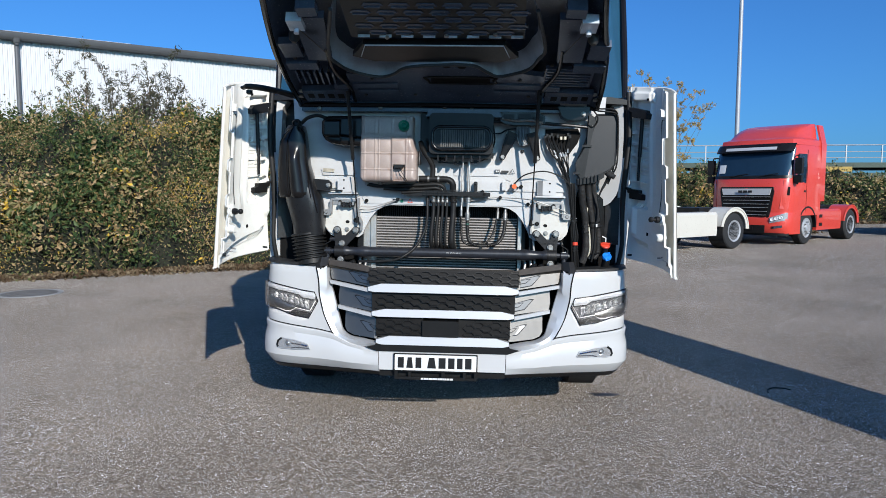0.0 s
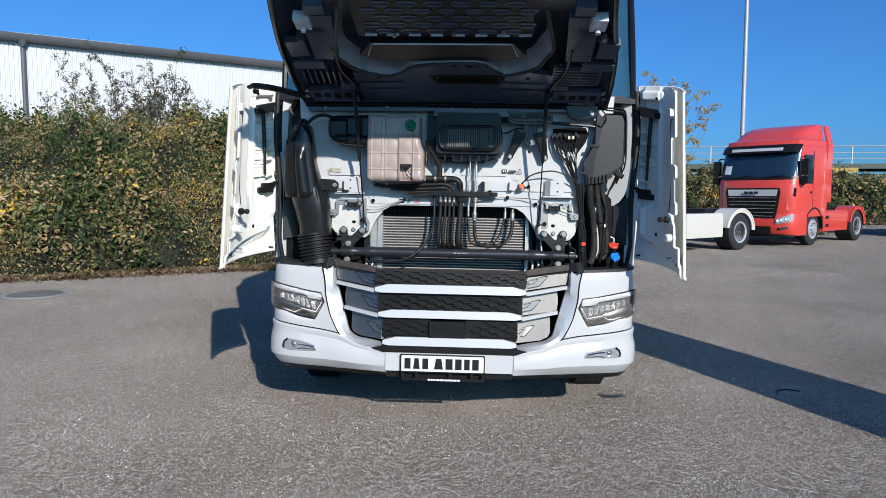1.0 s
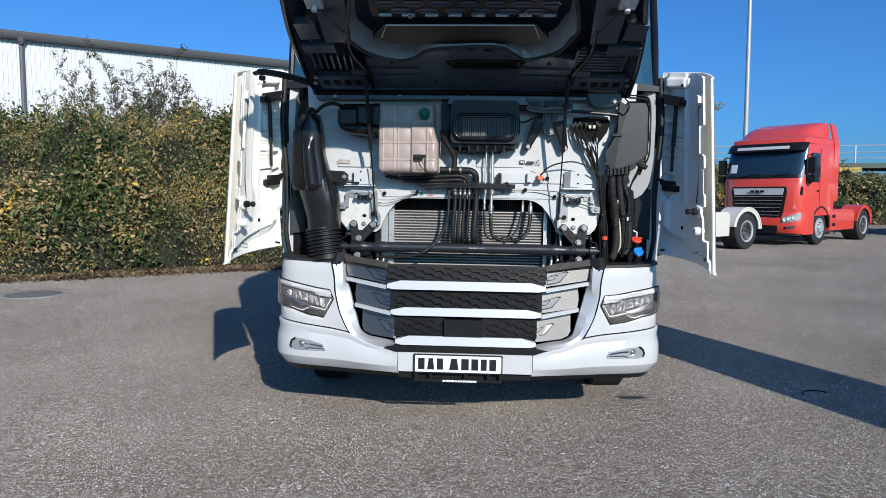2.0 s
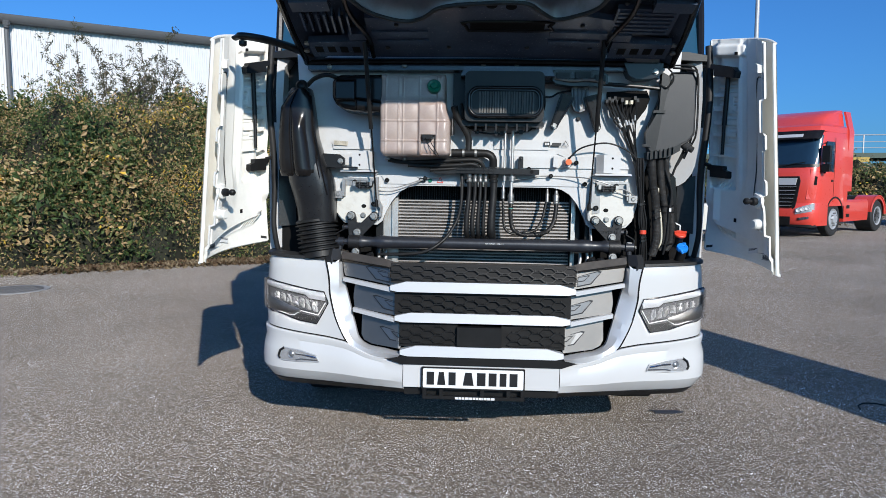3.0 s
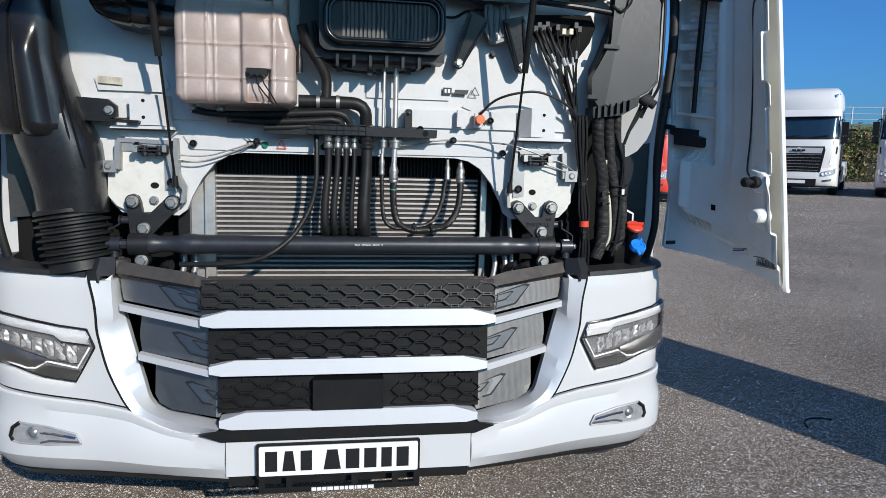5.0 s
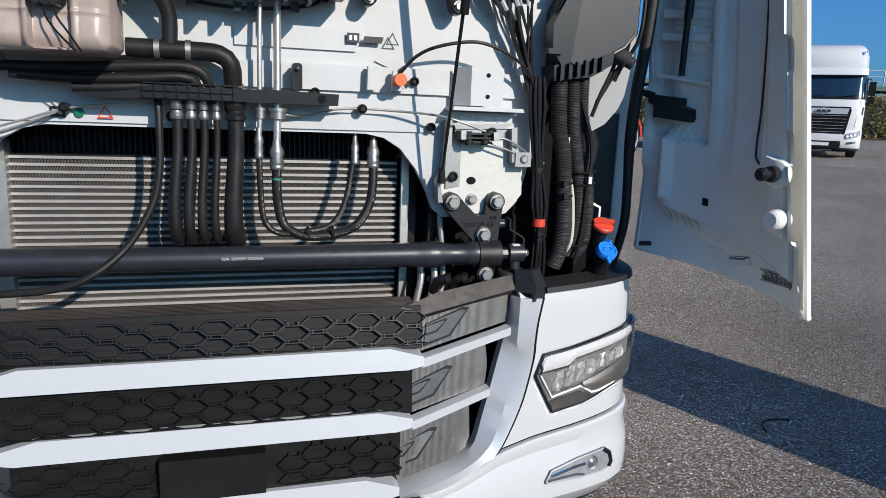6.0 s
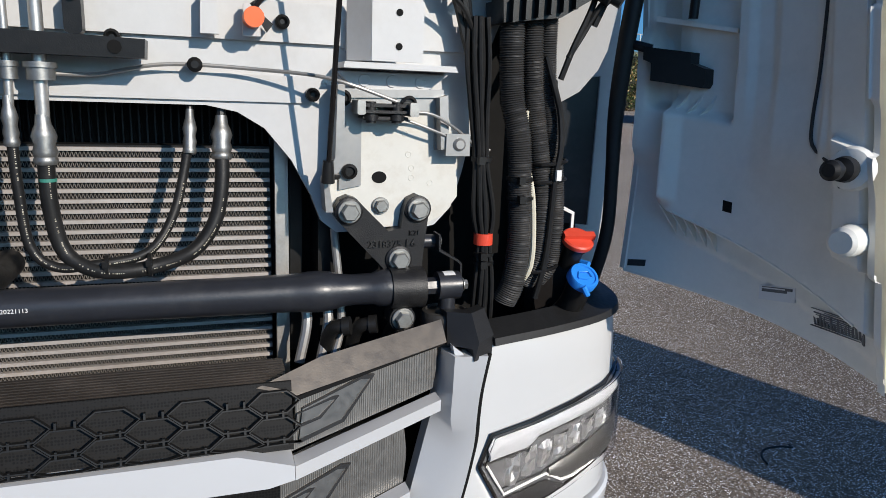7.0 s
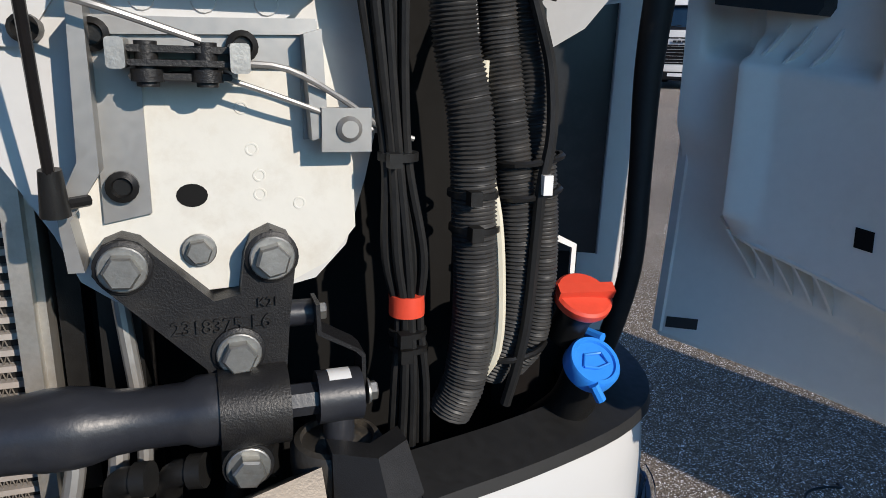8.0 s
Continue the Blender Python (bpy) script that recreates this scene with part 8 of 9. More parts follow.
def hedge(name, origin, turn, length, depth, height, count, seed, size, label, lumps=1.0):
    """A rough, sloping hedge: thousands of leaves over a lumpy bank, stems within, litter at its foot."""
    rng = np.random.default_rng(seed)
    root = thing(name, on_yard(*origin, turn), label, "hedge")

    def skin(a, b):
        """a along, b from the foot over the top to the back, both 0..1."""
        x = a * length
        th = b * math.pi * 0.62
        lump = 1 + lumps * (0.24 * noise.noise((x * 0.4, b * 2.0, seed)) + 0.28 * noise.noise((x * 1.3, b * 4.5, seed + 3)) + 0.22 * noise.noise((x * 3.0, b * 10.0, seed + 7)) + 0.12 * noise.noise((x * 6.5, b * 20.0, seed + 9)))
        return Vector((x, depth * (1 - math.cos(th)) * 0.75 - 0.9 * (lump - 1) * lumps, height * math.sin(th) ** 0.8 * lump))
    # dark hull within; its near-black colour stands in for shade between the leaves
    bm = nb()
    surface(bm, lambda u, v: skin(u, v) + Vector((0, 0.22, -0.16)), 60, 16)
    part("shade_hull", bm, M["shade_hull"], root)
    a, b = rng.random(count * 2), rng.random(count * 2) ** 0.85
    dense = np.array([noise.noise((p * length * 1.9, q * 6.0, seed + 11)) + 0.6 * noise.noise((p * length * 4.5, q * 14.0, seed + 5)) for p, q in zip(a, b)])
    keep = rng.random(len(a)) < np.clip(0.68 + 1.5 * dense, 0.34, 1.0)
    a, b = a[keep], b[keep]
    count = len(a)
    c = np.array([skin(p, q) for p, q in zip(a, b)])
    c += rng.normal(size=c.shape) * np.array([0.08, 0.16, 0.13])
    nrm = np.tile(np.array([0.0, -0.8, 0.55]), (count, 1))
    # broad leaves grow in patches, fine ones elsewhere
    patch_ = np.array([noise.noise((p * length * 0.55, q * 2.6, seed + 17)) for p, q in zip(a, b)])
    sizes = size * np.where(patch_ > 0.05, 1.15, 0.68)
    v, f = leaf_cloud(rng, c, nrm, sizes)
    mesh_thing("leaves", v.tolist(), f.tolist(), M["leaf"], "small green, yellow and brown autumn leaves", "", "stuff", root)
    # bramble canes
    bm = nb()
    for k in range(int(length * 16)):
        p = skin(rng.random(), rng.random() * 0.7)
        q = [p + Vector((0, 0.15, -0.2))]
        d = Vector((rng.normal(), -0.3 + 0.3 * rng.normal(), 0.5 + 0.5 * rng.random())).normalized()
        for j in range(4):
            q.append(q[-1] + d * rng.uniform(0.12, 0.28))
            d = (d + Vector((rng.normal() * 0.3, -0.12, -0.28))).normalized()
        tube(bm, q, lambda t: 0.006 - 0.004 * t, 4, step=0.1)
    part("canes", bm, M["bark"], root)["kind"] = "stuff"
    n = int(count * 0.10)
    c = np.stack([rng.random(n) * length, rng.normal(size=n) * 0.17 - 0.05, rng.random(n) * 0.10], 1)
    v, f = leaf_cloud(rng, c, np.tile(np.array([0, 0, 1.0]), (n, 1)), size * 0.9)
    mesh_thing("leaf_litter", v.tolist(), f.tolist(), M["dryleaf"], "dry brown leaves along the asphalt", "", "stuff", root)
    return root


def twig_bush(name, origin, height, spread, stems, seed, label, leaf, leaves_each=26, lsize=0.09, base=0.0):
    """Thin arching stems with sparse narrow leaves."""
    rng = np.random.default_rng(seed)
    root = thing(name, on_yard(*origin), label, "shrub")
    bm = nb()
    pts = []
    for k in range(stems):
        d = Vector((rng.normal() * 0.26 * spread, rng.normal() * 0.2 * spread, 1)).normalized()
        p = Vector((rng.normal() * 0.5 * spread, rng.normal() * 0.25 * spread, base))
        line = [p]
        n = 7
        tall = (height - base) * rng.uniform(0.55, 1.0)
        for j in range(n):
            line.append(line[-1] + d * tall / n)
            d = (d + Vector((rng.normal() * 0.13, rng.normal() * 0.1, -0.02))).normalized()
        tube(bm, line, lambda t: 0.012 * (1 - t) + 0.003, 5, step=0.15)
        for j in range(3, n + 1):
            for q in range(3):
                e = Vector((rng.normal(), rng.normal(), 1.5)).normalized()
                end = line[j] + e * rng.uniform(0.15, 0.42)
                tube(bm, [line[j], (line[j] + end) / 2 + Vector((0, 0, 0.02)), end], lambda t: 0.005 - 0.003 * t, 4, step=0.12)
                pts += [line[j].lerp(end, rng.random()) + Vector(rng.normal(size=3) * 0.03) for _ in range(leaves_each // 6)]
                pts += [end + Vector(rng.normal(size=3) * 0.035) for _ in range(leaves_each // 6)]
    part("stem_tangle", bm, M["bark"], root)["kind"] = "stuff"
    c = np.array(pts)
    v, f = leaf_cloud(rng, c, np.tile(np.array([0, 0, 0.8]), (len(c), 1)), lsize, 0.2, 0.24)
    mesh_thing("leaves", v.tolist(), f.tolist(), M[leaf], "", "", "stuff", root)
    return root


hedge("hedge", (-17.0, 7.25), 28.5, 17.5, 3.2, 2.75, 135000, 4, 0.078, "broad overgrown bramble hedge with green and autumn-coloured leaves")
twig_bush("shrub", (-7.75, 16.2), 4.7, 1.35, 48, 11, "leggy dark shrub with thin upright twigs above the hedge", "twigleaf", 72, 0.075, 1.6)
twig_bush("shrub", (-12.9, 14.6), 3.6, 1.4, 10, 12, "leggy dark shrub with thin upright twigs above the hedge", "twigleaf", 48, 0.075, 1.5)
twig_bush("shrub", (-6.6, 17.0), 3.9, 1.2, 12, 13, "leggy dark shrub with thin upright twigs above the hedge", "twigleaf", 48, 0.075, 1.5)

# ---- warehouse ----
hall = thing("warehouse", on_yard(-11.5, 17.0, 36.0), "long white corrugated-metal warehouse with grey gutter", "building")
bm = nb()
HALL_H = 5.35
n = 300
line = []
for k in range(n):
    x = -14 + k * 0.1
    line += [(x, 0.0), (x + 0.045, 0.0), (x + 0.055, 0.018), (x + 0.09, 0.018)]
lo = [bm.verts.new((x, y, -0.3)) for x, y in line]
hi = [bm.verts.new((x, y, HALL_H)) for x, y in line]
for k in range(len(line) - 1):
    bm.faces.new((lo[k], lo[k + 1], hi[k + 1], hi[k]))
part("corrugated_wall", bm, M["cladding"], hall, "", 20)
bm = nb()
box(bm, -14, 15.9, 0.06, 14, -0.3, HALL_H - 0.05)
part("hall_body", bm, M["cladding"], hall)
bm = nb()
prof = [(-0.26, HALL_H + 0.04), (-0.28, HALL_H + 0.15), (-0.25, HALL_H + 0.17), (-0.22, HALL_H + 0.15), (-0.05, HALL_H + 0.14), (-0.02, HALL_H - 0.02), (-0.22, HALL_H + 0.0)]
a = [bm.verts.new((-14, y, z)) for y, z in prof]
b = [bm.verts.new((16, y, z)) for y, z in prof]
for i in range(len(prof)):
    j = (i + 1) % len(prof)
    bm.faces.new((a[i], a[j], b[j], b[i]))
bm.faces.new(a)
bm.faces.new(b[::-1])
part("gutter", bm, M["gutter"], hall, "long grey eaves gutter")
bm = nb()
a = [bm.verts.new((x, y, z)) for x, y, z in ((-14, -0.16, HALL_H + 0.16), (16, -0.16, HALL_H + 0.16), (16, 9, HALL_H + 0.62), (-14, 9, HALL_H + 0.62))]
bm.faces.new(a)
bmesh.ops.solidify(bm, geom=bm.faces[:], thickness=0.08)
part("roof", bm, M["roofgrey"], hall)
for x in (1.6, 9.4):
    bm = nb()
    box(bm, x - 1.5, x + 1.5, 0.6, 2.4, HALL_H + 0.24, HALL_H + 0.34)
    bev(bm, 0.03)
    part("rooflight", bm, M["cladding"], hall)
for x in (0.35, 13.0):
    bm = nb()
    tube(bm, [(x, -0.16, HALL_H + 0.02), (x, -0.15, HALL_H - 0.12), (x, -0.09, HALL_H - 0.30), (x, -0.09, -0.2)], 0.055, 10)
    cyl(bm, (x, -0.16, HALL_H + 0.03), (x, -0.155, HALL_H - 0.08), 0.10, 0.075, n=10)
    part("downpipe", bm, M["gutter"], hall)

# ---- parked tractors ----
def wheel(root, x, y, r=0.5, dual=False):
    s = 1 if x > 0 else -1
    bm = nb()
    w = 0.55 if dual else 0.29
    lathe(bm, (x, y, r), (-s, 0, 0), [(0.02, r * 0.60), (0.0, r * 0.80), (0.02, r * 0.95), (0.05, r), (w - 0.05, r), (w, r * 0.9), (w, r * 0.6)], 36)
    t = part("wheel", bm, M["tyre"], root, "black truck wheel")
    bm = nb()
    deep = 0.10 if dual else -0.05
    lathe(bm, (x, y, r), (-s, 0, 0), [(-0.01 + deep, 0.06), (0.0 + deep, 0.13), (0.05 + deep, 0.16), (0.05 + deep, 0.21), (0.02, r * 0.50), (0.0, r * 0.60), (0.02, r * 0.61)], 28)
    part("rim", bm, M["tin"], t)
    bm = nb()
    for k in range(10):
        a = 2 * math.pi * k / 10
        box(bm, x - s * (deep + 0.02) - 0.02, x - s * (deep + 0.02) + 0.02, y + 0.185 * math.cos(a) - 0.015, y + 0.185 * math.cos(a) + 0.015, r + 0.185 * math.sin(a) - 0.015, r + 0.185 * math.sin(a) + 0.015)
    part("wheel_nuts", bm, M["steel"], t)


FRONT = [(0.0, 0.0), (0.6, 0.02), (0.95, 0.07), (1.13, 0.17), (1.21, 0.30), (1.24, 0.48)]


def front_y(x):
    """The cab's rounded front in plan."""
    return lerp_list(FRONT, min(abs(x), 1.24))


def lean(z):
    return lerp_list([(0.9, 0.02), (1.6, 0.0), (1.95, 0.05), (2.05, 0.09), (2.9, 0.34), (3.05, 0.40)], z)


def loft(bm, rings):
    vs = [[bm.verts.new(p) for p in r] for r in rings]
    n = len(vs[0])
    for a, b in zip(vs, vs[1:]):
        for k in range(n):
            bm.faces.new((a[k], a[(k + 1) % n], b[(k + 1) % n], b[k]))
    bm.faces.new(vs[0][::-1])
    bm.faces.new(vs[-1])


def cab_ring(z, back=2.3, shrink=1.0, fwd=0.0):
    pts = [(x * shrink, y + lean(z) - fwd, z) for x, y in FRONT]
    right = pts + [(1.24 * shrink, back, z)]
    return [(-x, y, q) for x, y, q in right[::-1]][:-1] + right


def patch(bm, x0, x1, z0, z1, out, thick, nx=10, nz=4, slant=0.0):
    """A piece that lies on the cab's front, out metres proud of it."""
    def fn(u, v):
        x = x0 + (x1 - x0) * u
        z = z0 + (z1 - z0) * v + slant * u
        return (x, front_y(x) + lean(z) - out, z)
    surface(bm, fn, nx, nz, thick)


def tractor(name, m, paint, tall, label, visor=True):
    """A two-axle tractor unit: local x across, y from the front to the back."""
    root = thing(name, m, label, "truck", "parked trucks")
    axle = 5.2 if tall else 4.85
    bm = nb()
    loft(bm, [cab_ring(z, shrink=sh) for z, sh in ((0.88, 1.0), (1.25, 1.0), (1.65, 1.0), (1.95, 1.0), (2.05, 0.995), (2.4, 0.985), (2.8, 0.965), (2.98, 0.95), (3.06, 0.93))])
    cab = part("cab", bm, paint, root, "", 40)
    bm = nb()
    lv = [(3.0, 0.40, 1.18), (3.16, 0.46, 1.17), (3.20, 0.62, 1.10), (3.24, 0.72, 1.04), (3.40, 0.95, 1.02), (3.54, 1.25, 1.00), (3.66, 1.65, 0.97), (3.70, 1.95, 0.95), (3.66, 2.20, 0.94)] if not tall else \
         [(3.0, 0.36, 1.18), (3.15, 0.36, 1.19), (3.4, 0.42, 1.17), (3.6, 0.56, 1.13), (3.74, 0.80, 1.06), (3.82, 1.10, 0.98), (3.84, 1.3, 0.90)]
    loft(bm, [[(-hw, 2.32, z), (-hw, y + 0.30, z), (-hw * 0.93, y + 0.12, z), (-hw * 0.7, y + 0.02, z), (0, y, z), (hw * 0.7, y + 0.02, z), (hw * 0.93, y + 0.12, z), (hw, y + 0.30, z), (hw, 2.32, z)] for z, y, hw in lv])
    part("roof_fairing", bm, paint, root, "", 40)
    if not tall:
        for s in (-1, 1):
            bm = nb()
            prism(bm, [(1.22 * s, 1.3), (1.22 * s, 3.05), (1.08 * s, 3.66), (1.02 * s, 3.66), (1.17 * s, 3.0), (1.18 * s, 1.3)], 2.30, 0.35)
            part("side_fairing", bm, paint, root)
    else:
        for s in (-1, 1):
            bm = nb()
            surface(bm, lambda u, v: ((0.93 + 0.17 * u) * s, 0.50 + 0.17 * u * u + 0.10 * v - 0.03, 3.34 + 0.20 * v + 0.05 * u), 5, 4, 0.02)
            part("roof_lamp", bm, M["chrome"], root)
    bm = nb()
    patch(bm, -1.185, 1.185, 2.06, 2.90, 0.012, 0.02, 24, 6)
    ws = part("windscreen", bm, M["screen"], root, "dark windscreen")
    bm = nb()
    patch(bm, -1.20, 1.20, 1.99, 2.08, 0.018, 0.02, 24, 2)
    part("screen_cowl", bm, M["black"], root)
    bm = nb()
    top = 3.03

    def vis(u, v):
        x = (2 * u - 1) * 1.20
        z = top - 0.24 * v
        return (x, front_y(x) + lean(2.95) - 0.05 - 0.20 * v ** 0.8, z)
    surface(bm, vis, 24, 5, 0.03)
    vz = part("sun_visor", bm, M["gloss"] if visor else paint, root)
    if visor:
        bm = nb()
        surface(bm, lambda u, v: ((2 * u - 1) * 0.78, front_y((2 * u - 1) * 0.78) + lean(2.95) - 0.075 - 0.20 * (0.42 + 0.36 * v) ** 0.8, top - 0.24 * (0.42 + 0.36 * v)), 12, 3, 0.02)
        part("visor_panel", bm, M["silver"], vz)
    # grille
    bm = nb()
    prism(bm, [(-0.80, 1.74), (0.80, 1.74), (0.83, 1.60), (0.72, 0.86), (0.60, 0.74), (-0.60, 0.74), (-0.72, 0.86), (-0.83, 1.60)], lambda x, z: front_y(x) - 0.035, 0.08)
    bev(bm, 0.02)
    gr = part("grille", bm, M["black"], root)
    for k in range(6):
        z = 1.42 - k * 0.108
        w = 0.74 - k * 0.022
        bm = nb()
        prism(bm, [(-w, z - 0.030), (w, z - 0.030), (w, z + 0.018), (-w, z + 0.018)], lambda x, q: front_y(x) - 0.060, 0.05)
        bev(bm, 0.012, 2)
        part("grille_slat", bm, M["gloss"], gr)
        bm = nb()
        prism(bm, [(-w, z + 0.020), (w, z + 0.020), (w, z + 0.028), (-w, z + 0.028)], lambda x, q: front_y(x) - 0.062, 0.03)
        part("slat_edge", bm, M["silver"], gr)
    bm = nb()
    prism(bm, [(-0.72, 1.50), (0.72, 1.50), (0.76, 1.69), (-0.76, 1.69)], lambda x, z: front_y(x) - 0.062, 0.04)
    bev(bm, 0.012)
    bd = part("badge_panel", bm, M["silver"], gr)
    for x in (-0.21, -0.06, 0.09):
        bm = nb()
        prism(bm, [(x, 1.565), (x + 0.12, 1.565), (x + 0.12, 1.635), (x, 1.635)], -0.070, 0.012)
        part("badge_bar", bm, M["ink"], bd)
    # bumper and lamps
    bm = nb()
    loft(bm, [cab_ring(z, 0.90, 1.01, f) for z, f in ((0.34, -0.02), (0.42, 0.05), (0.60, 0.065), (0.80, 0.055), (0.90, 0.03), (0.98, 0.0))])
    bp = part("bumper", bm, paint, root, "", 40)
    bm = nb()
    patch(bm, -0.62, 0.62, 0.36, 0.60, 0.10, 0.03)
    part("bumper_intake", bm, M["black"], bp)
    bm = nb()
    patch(bm, -1.2, 1.2, 0.30, 0.37, 0.03, 0.04, 20, 1)
    part("bumper_lip", bm, M["black"], bp)
    bm = nb()
    patch(bm, -0.28, 0.28, 0.44, 0.55, 0.115, 0.01)
    part("plate", bm, M["platewhite" if tall else "black"], bp)
    for s in (-1, 1):
        bm = nb()

        def lampf(u, v):
            x = 0.74 + 0.44 * u
            z = 0.66 + 0.10 * u + (0.17 + 0.05 * u) * v
            return (x * s, front_y(x) + lean(z) - 0.075, z)
        surface(bm, lampf, 8, 4, 0.02)
        hl = part("headlight", bm, M["foglens"], root, "clear headlamp")
        for k in range(3):
            bm = nb()
            x = 0.82 + 0.11 * k
            lathe(bm, (x * s, front_y(x) - 0.06, 0.775 + 0.03 * k), (0.2 * s, -1, 0), [(0, 0.055), (0.025, 0.05), (0.01, 0.02)], 14)
            part("lamp_bowl", bm, M["platewhite"], hl)
        bm = nb()
        surface(bm, lambda u, v: ((0.82 + 0.26 * u) * s, front_y(0.82 + 0.26 * u) + 0.0 - 0.062, 0.50 + 0.04 * u + 0.07 * v), 5, 2, 0.02)
        part("fog_light", bm, M["chrome"], root)
        bm = nb()
        prism(bm, [(0.98 * s, 1.10), (1.17 * s, 1.08), (1.21 * s, 1.92), (1.06 * s, 1.95)], lambda x, z: front_y(x) + lean(z) - 0.025, 0.05)
        bev(bm, 0.02, 2)
        part("corner_deflector", bm, paint, root)
        bm = nb()
        prism(bm, [(1.15 * s, 1.50), (1.185 * s, 1.49), (1.19 * s, 1.72), (1.16 * s, 1.74)], lambda x, z: front_y(x) + lean(z) - 0.035, 0.04)
        part("deflector_slot", bm, M["dark"], root)
        bm = nb()
        box(bm, 1.232 * s - 0.012, 1.232 * s + 0.012, 0.0, 1.0, 0.0, 1.0)
        for v in bm.verts:
            y, z = v.co.y, v.co.z
            v.co.y = (0.56 if z < 0.5 else 0.70) + (0.66 if z < 0.5 else 0.52) * y
            v.co.z = (1.95 - 0.10 * y if z < 0.5 else 2.72)
        part("side_window", bm, M["screen"], root)
        bm = nb()
        box(bm, 1.36 * s - 0.10, 1.36 * s + 0.10, 0.34, 0.48, 2.12, 2.58)
        bev(bm, 0.05, 3)
        mir = part("wing_mirror", bm, M["black"], root, "black wing mirror")
        bm = nb()
        box(bm, 1.36 * s - 0.10, 1.36 * s + 0.10, 0.34, 0.47, 1.86, 2.08)
        bev(bm, 0.05, 3)
        part("wide_mirror", bm, M["black"], mir)
        bm = nb()
        tube(bm, [(1.22 * s, 0.55, 1.90), (1.32 * s, 0.44, 1.84), (1.36 * s, 0.42, 2.2), (1.32 * s, 0.44, 2.62), (1.20 * s, 0.58, 2.66)], 0.018, 6)
        part("mirror_arm", bm, M["black"], mir)
        bm = nb()
        box(bm, 1.240 * s - 0.006, 1.240 * s + 0.006, 1.26, 1.268, 1.0, 2.85)
        part("door_gap", bm, M["dark"], root)
        bm = nb()
        box(bm, 1.245 * s - 0.012, 1.245 * s + 0.012, 1.08, 1.20, 1.58, 1.64)
        part("door_handle", bm, M["black"], root)
        # arches, skirts, rear fenders
        bm = nb()
        surface(bm, lambda u, v: ((0.95 + 0.30 * v) * s, 1.42 + 0.66 * math.cos(math.pi * u), 0.50 + 0.66 * math.sin(math.pi * u)), 14, 1, 0.05)
        part("wheel_arch", bm, M["black"], root)
        bm = nb()
        prism(bm, [(1.22 * s, 0.40), (1.23 * s, 0.50), (1.23 * s, 0.98), (1.18 * s, 1.04), (0.70 * s, 1.04), (0.70 * s, 0.40)], 2.12, axle - 2.95)
        bev(bm, 0.03, 2)
        sk = part("side_skirt", bm, paint, root)
        for z in (0.58, 0.84):
            bm = nb()
            box(bm, 1.232 * s - 0.005, 1.232 * s + 0.008, 2.30, 2.52, z - 0.05, z + 0.05)
            part("skirt_step", bm, M["black"], sk)
        bm = nb()
        surface(bm, lambda u, v: ((0.68 + 0.58 * v) * s, axle + 0.68 * math.cos(math.pi * u * 0.95), 0.55 + 0.62 * math.sin(math.pi * u * 0.95)), 16, 1, 0.04)
        part("rear_fender", bm, paint, root)
        bm = nb()
        surface(bm, lambda u, v: (1.245 * s, axle + (0.68 - 0.13 * v) * math.cos(math.pi * u * 0.95), 0.55 + (0.62 - 0.12 * v) * math.sin(math.pi * u * 0.95)), 16, 1, 0.02)
        part("fender_side", bm, paint, root)
        wheel(root, 1.22 * s, 1.42)
        wheel(root, 1.24 * s, axle, dual=True)
    bm = nb()
    for s in (-1, 1):
        box(bm, 0.36 * s - 0.04, 0.36 * s + 0.04, 0.9, axle + 0.9, 0.70, 1.0)
    part("chassis_frame", bm, M["dark"], root)
    bm = nb()
    box(bm, -0.5, 0.5, axle - 0.6, axle + 0.4, 1.0, 1.14)
    bev(bm, 0.03)
    part("coupling_plate", bm, M["cast"], root)
    bm = nb()
    box(bm, -0.85, 0.85, 2.45, 2.75, 0.9, 1.6)
    bev(bm, 0.05)
    part("rear_tank", bm, M["black"], root)
    bm = nb()
    patch(bm, -0.98, -0.76, 2.16, 2.42, 0.030, 0.004, 2, 1)
    part("windscreen_paper", bm, M["label"], root)
    for x in (-0.55, 0.35):
        bm = nb()
        tube(bm, [(x, 0.06, 2.04), (x + 0.25, 0.075, 2.09), (x + 0.55, 0.10, 2.13)], 0.012, 6)
        part("wiper", bm, M["black"], root)
    return root


tractor("tractor_unit", on_yard(8.50, 21.47, -47.5), M["truckred"], False, "red tractor unit with grey-silver badge panel parked on asphalt")
tractor("tractor_unit", on_yard(2.65, 17.45, -52.3), M["truckcream"], True, "cream-white tractor unit parked beside the red one", visor=False)
tractor("tractor_unit", on_yard(16.4, 24.72, -42.0), M["truckwhite"], True, "cream-white high-roofed tractor unit parked in a row", visor=False)
tractor("tractor_unit", on_yard(19.1, 22.3, -42.0), M["truckwhite"], True, "cream-white high-roofed tractor unit parked in a row", visor=False)

# ---- road bridge with railing behind the row ----
bridge = thing("bridge", on_yard(8, 44, -3.0), "dark green steel road bridge with thin railing", "bridge")
bm = nb()
box(bm, -12, 70, 0, 6, 2.35, 2.75)
part("deck_beam", bm, M["greensteel"], bridge)
bm = nb()
box(bm, -12, 70, -0.4, 6, 3.05, 3.35)
part("deck_edge", bm, M["greensteel"], bridge)
bm = nb()
box(bm, -12, 70, 0.5, 5.5, -0.5, 1.45)
part("bridge_wall", bm, M["concrete"], bridge)
for k in range(11):
    bm = nb()
    box(bm, -10 + k * 7.5, -9.6 + k * 7.5, 0.6, 1.0, -0.5, 2.4)
    part("bridge_post", bm, M["greensteel"], bridge)
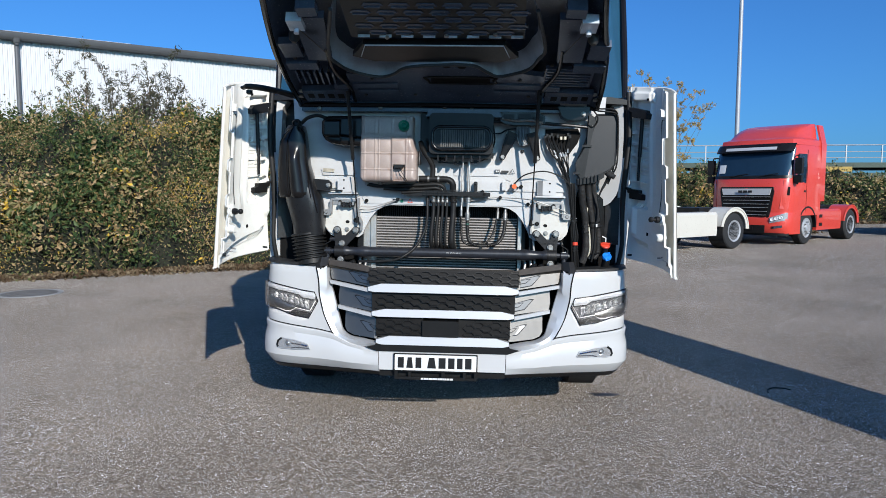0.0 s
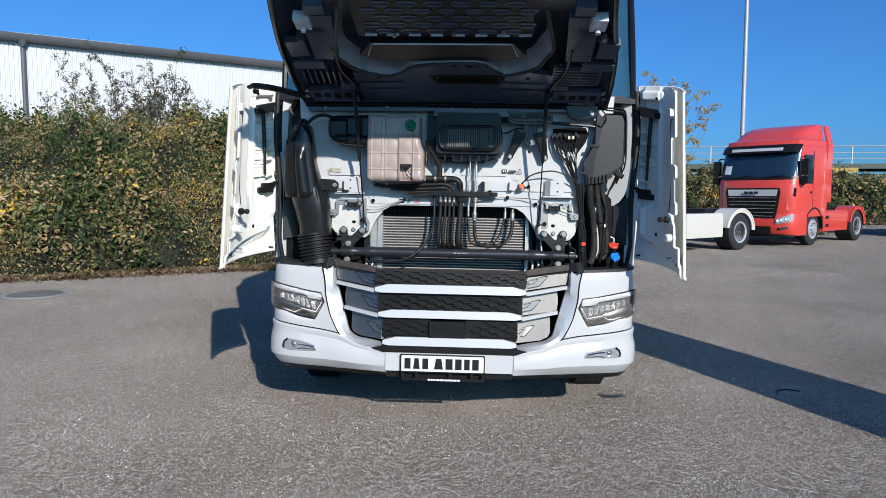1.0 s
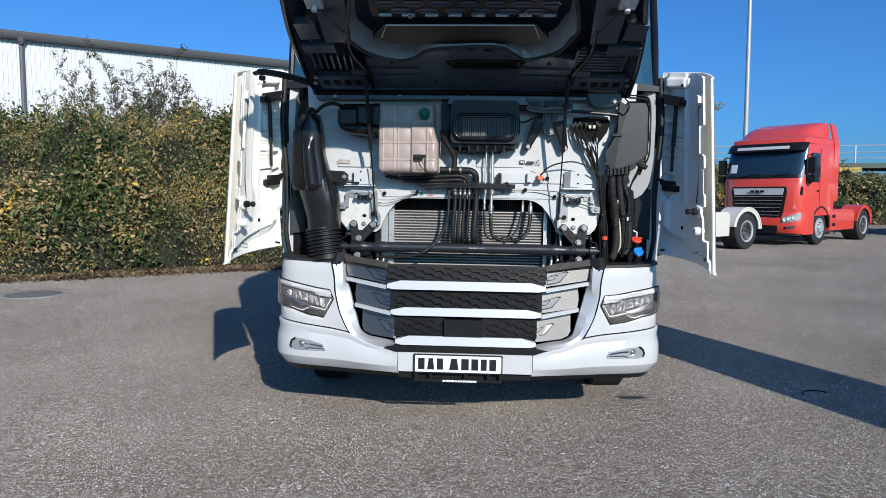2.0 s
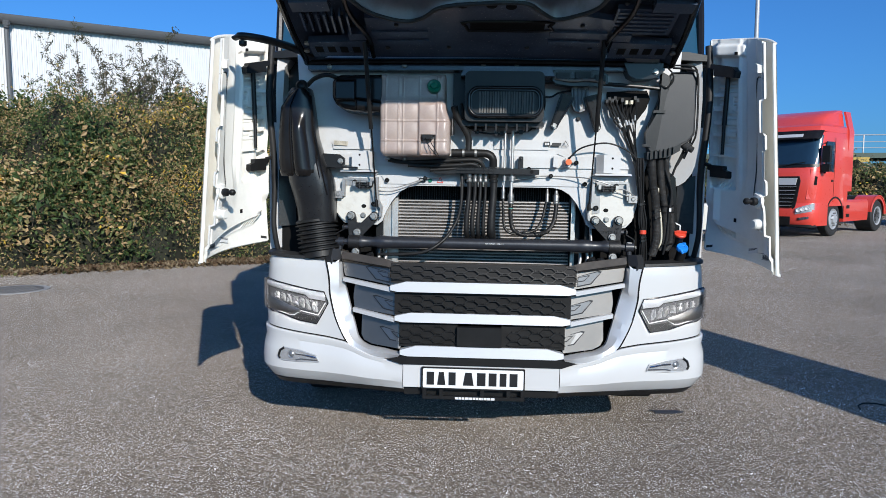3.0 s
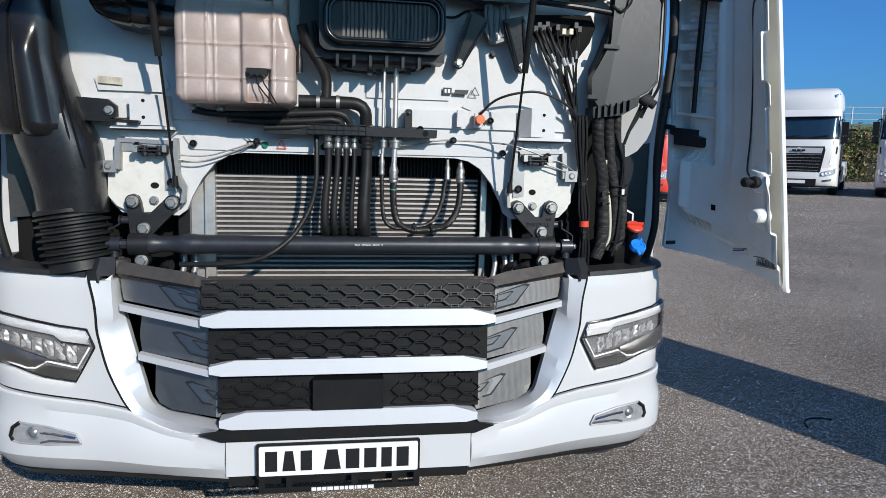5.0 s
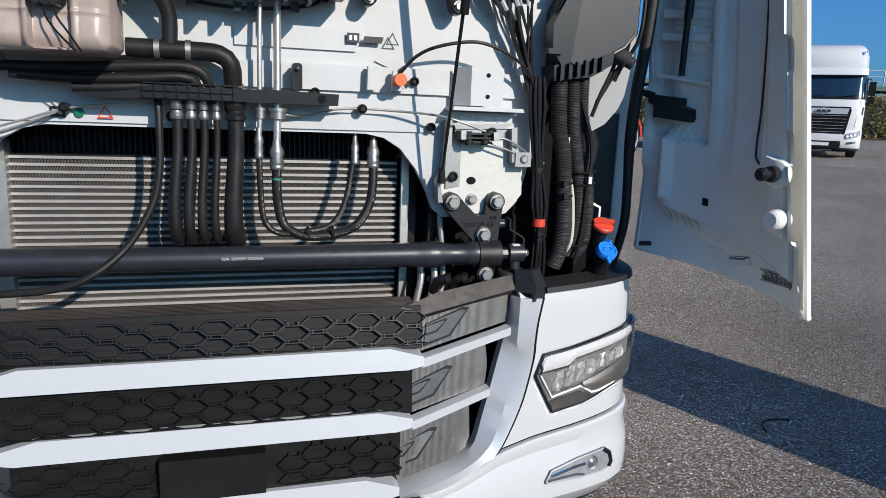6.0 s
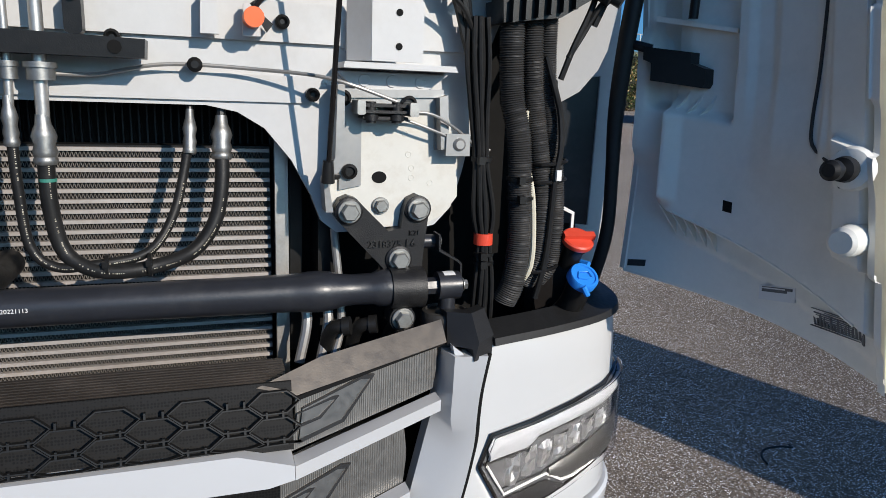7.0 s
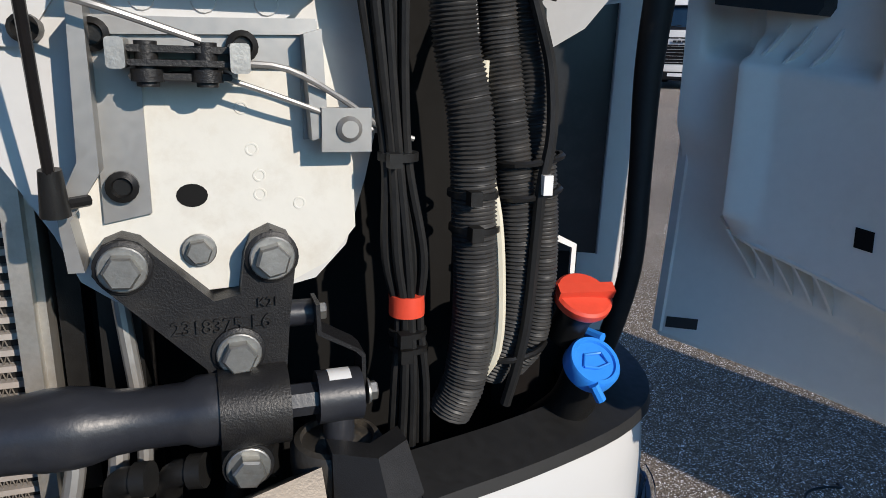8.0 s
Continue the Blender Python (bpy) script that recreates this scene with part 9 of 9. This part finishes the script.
for z in (3.65, 4.0, 4.4):
    bm = nb()
    cyl(bm, (-12, -0.3, z), (70, -0.3, z), 0.025 if z < 4.3 else 0.035, n=6)
    part("rail", bm, M["tin"], bridge)
for k in range(40):
    bm = nb()
    box(bm, -12 + k * 2.05, -11.94 + k * 2.05, -0.33, -0.27, 3.3, 4.4)
    part("rail_post", bm, M["tin"], bridge)
bm = nb()
box(bm, 11, 15, -0.46, -0.41, 2.80, 3.10)
part("yellow_board", bm, M["goldleaf"], bridge)

hedge("hedge", (9.0, 36.0), -2.0, 34, 2.4, 2.3, 26000, 21, 0.16, "far overgrown hedge under the bridge", 1.4)
hedge("hedge", (5.5, 27.5), -2.0, 8, 2.0, 1.9, 9000, 22, 0.13, "dark hedge behind the parked trucks", 1.2)

# lamp mast
mast = thing("lamp_mast", on_yard(13.75, 36.5), "tall plain galvanised lamp mast", "lamp post")
bm = nb()
cyl(bm, (0, 0, 0), (0, 0, 18), 0.13, 0.08, n=14)
part("mast", bm, M["tin"], mast)
bm = nb()
box(bm, -0.2, 0.9, -0.15, 0.15, 17.95, 18.1)
bev(bm, 0.03)
part("lamp_head", bm, M["tin"], mast)
twig_bush("young_tree", (7.75, 30.5), 6.7, 0.60, 80, 31, "thin young tree with few yellow leaves on bare twigs", "goldleaf", 64, 0.115, 0.0)

# feather flag behind the viewpoint, whose shadow lies across the yard
flag = thing("feather_flag", on_yard(3.74, 2.53), "tall plain feather flag on a pole", "flag")
bm = nb()
cyl(bm, (0, 0, 0), (0, 0, 6.2), 0.02, 0.012, n=10)
part("pole", bm, M["tin"], flag)
bm = nb()
ux = Vector((0.923, 0.385, 0)).normalized()


def cloth(u, v):
    z = 1.0 + 5.1 * v
    w = 0.93 * (1 if v < 0.85 else math.sqrt(max(0.0, 1 - ((v - 0.85) / 0.15) ** 2)) * 0.9 + 0.1)
    p = ux * (u * w)
    return (p.x, p.y, z + (0.25 * u * u if v == 0 else 0.0))


surface(bm, cloth, 8, 20, 0.002)
part("cloth", bm, M["fabric"], flag)
bm = nb()
lathe(bm, (0, 0, 0), (0, 0, 1), [(0, 0.30), (0.05, 0.30), (0.08, 0.05), (0.3, 0.03)], 20)
part("foot", bm, M["cast"], flag)


# plain dark unseen screens added behind the viewpoint and at its sides, blocking low sky
for name, a in (("wall_south", (-34, 36, -24.5, -24)), ("wall_west", (-34.5, -34, -24.5, -2)), ("wall_east", (36, 36.5, -24.5, -4))):
    bm = nb()
    box(bm, a[0], a[1], a[2], a[3], -1.5, 2.4)
    tagged(part(name, bm, M["sky_screen"]), "unseen plain dark green screen wall, added to block low sky", "wall", kind="structure")
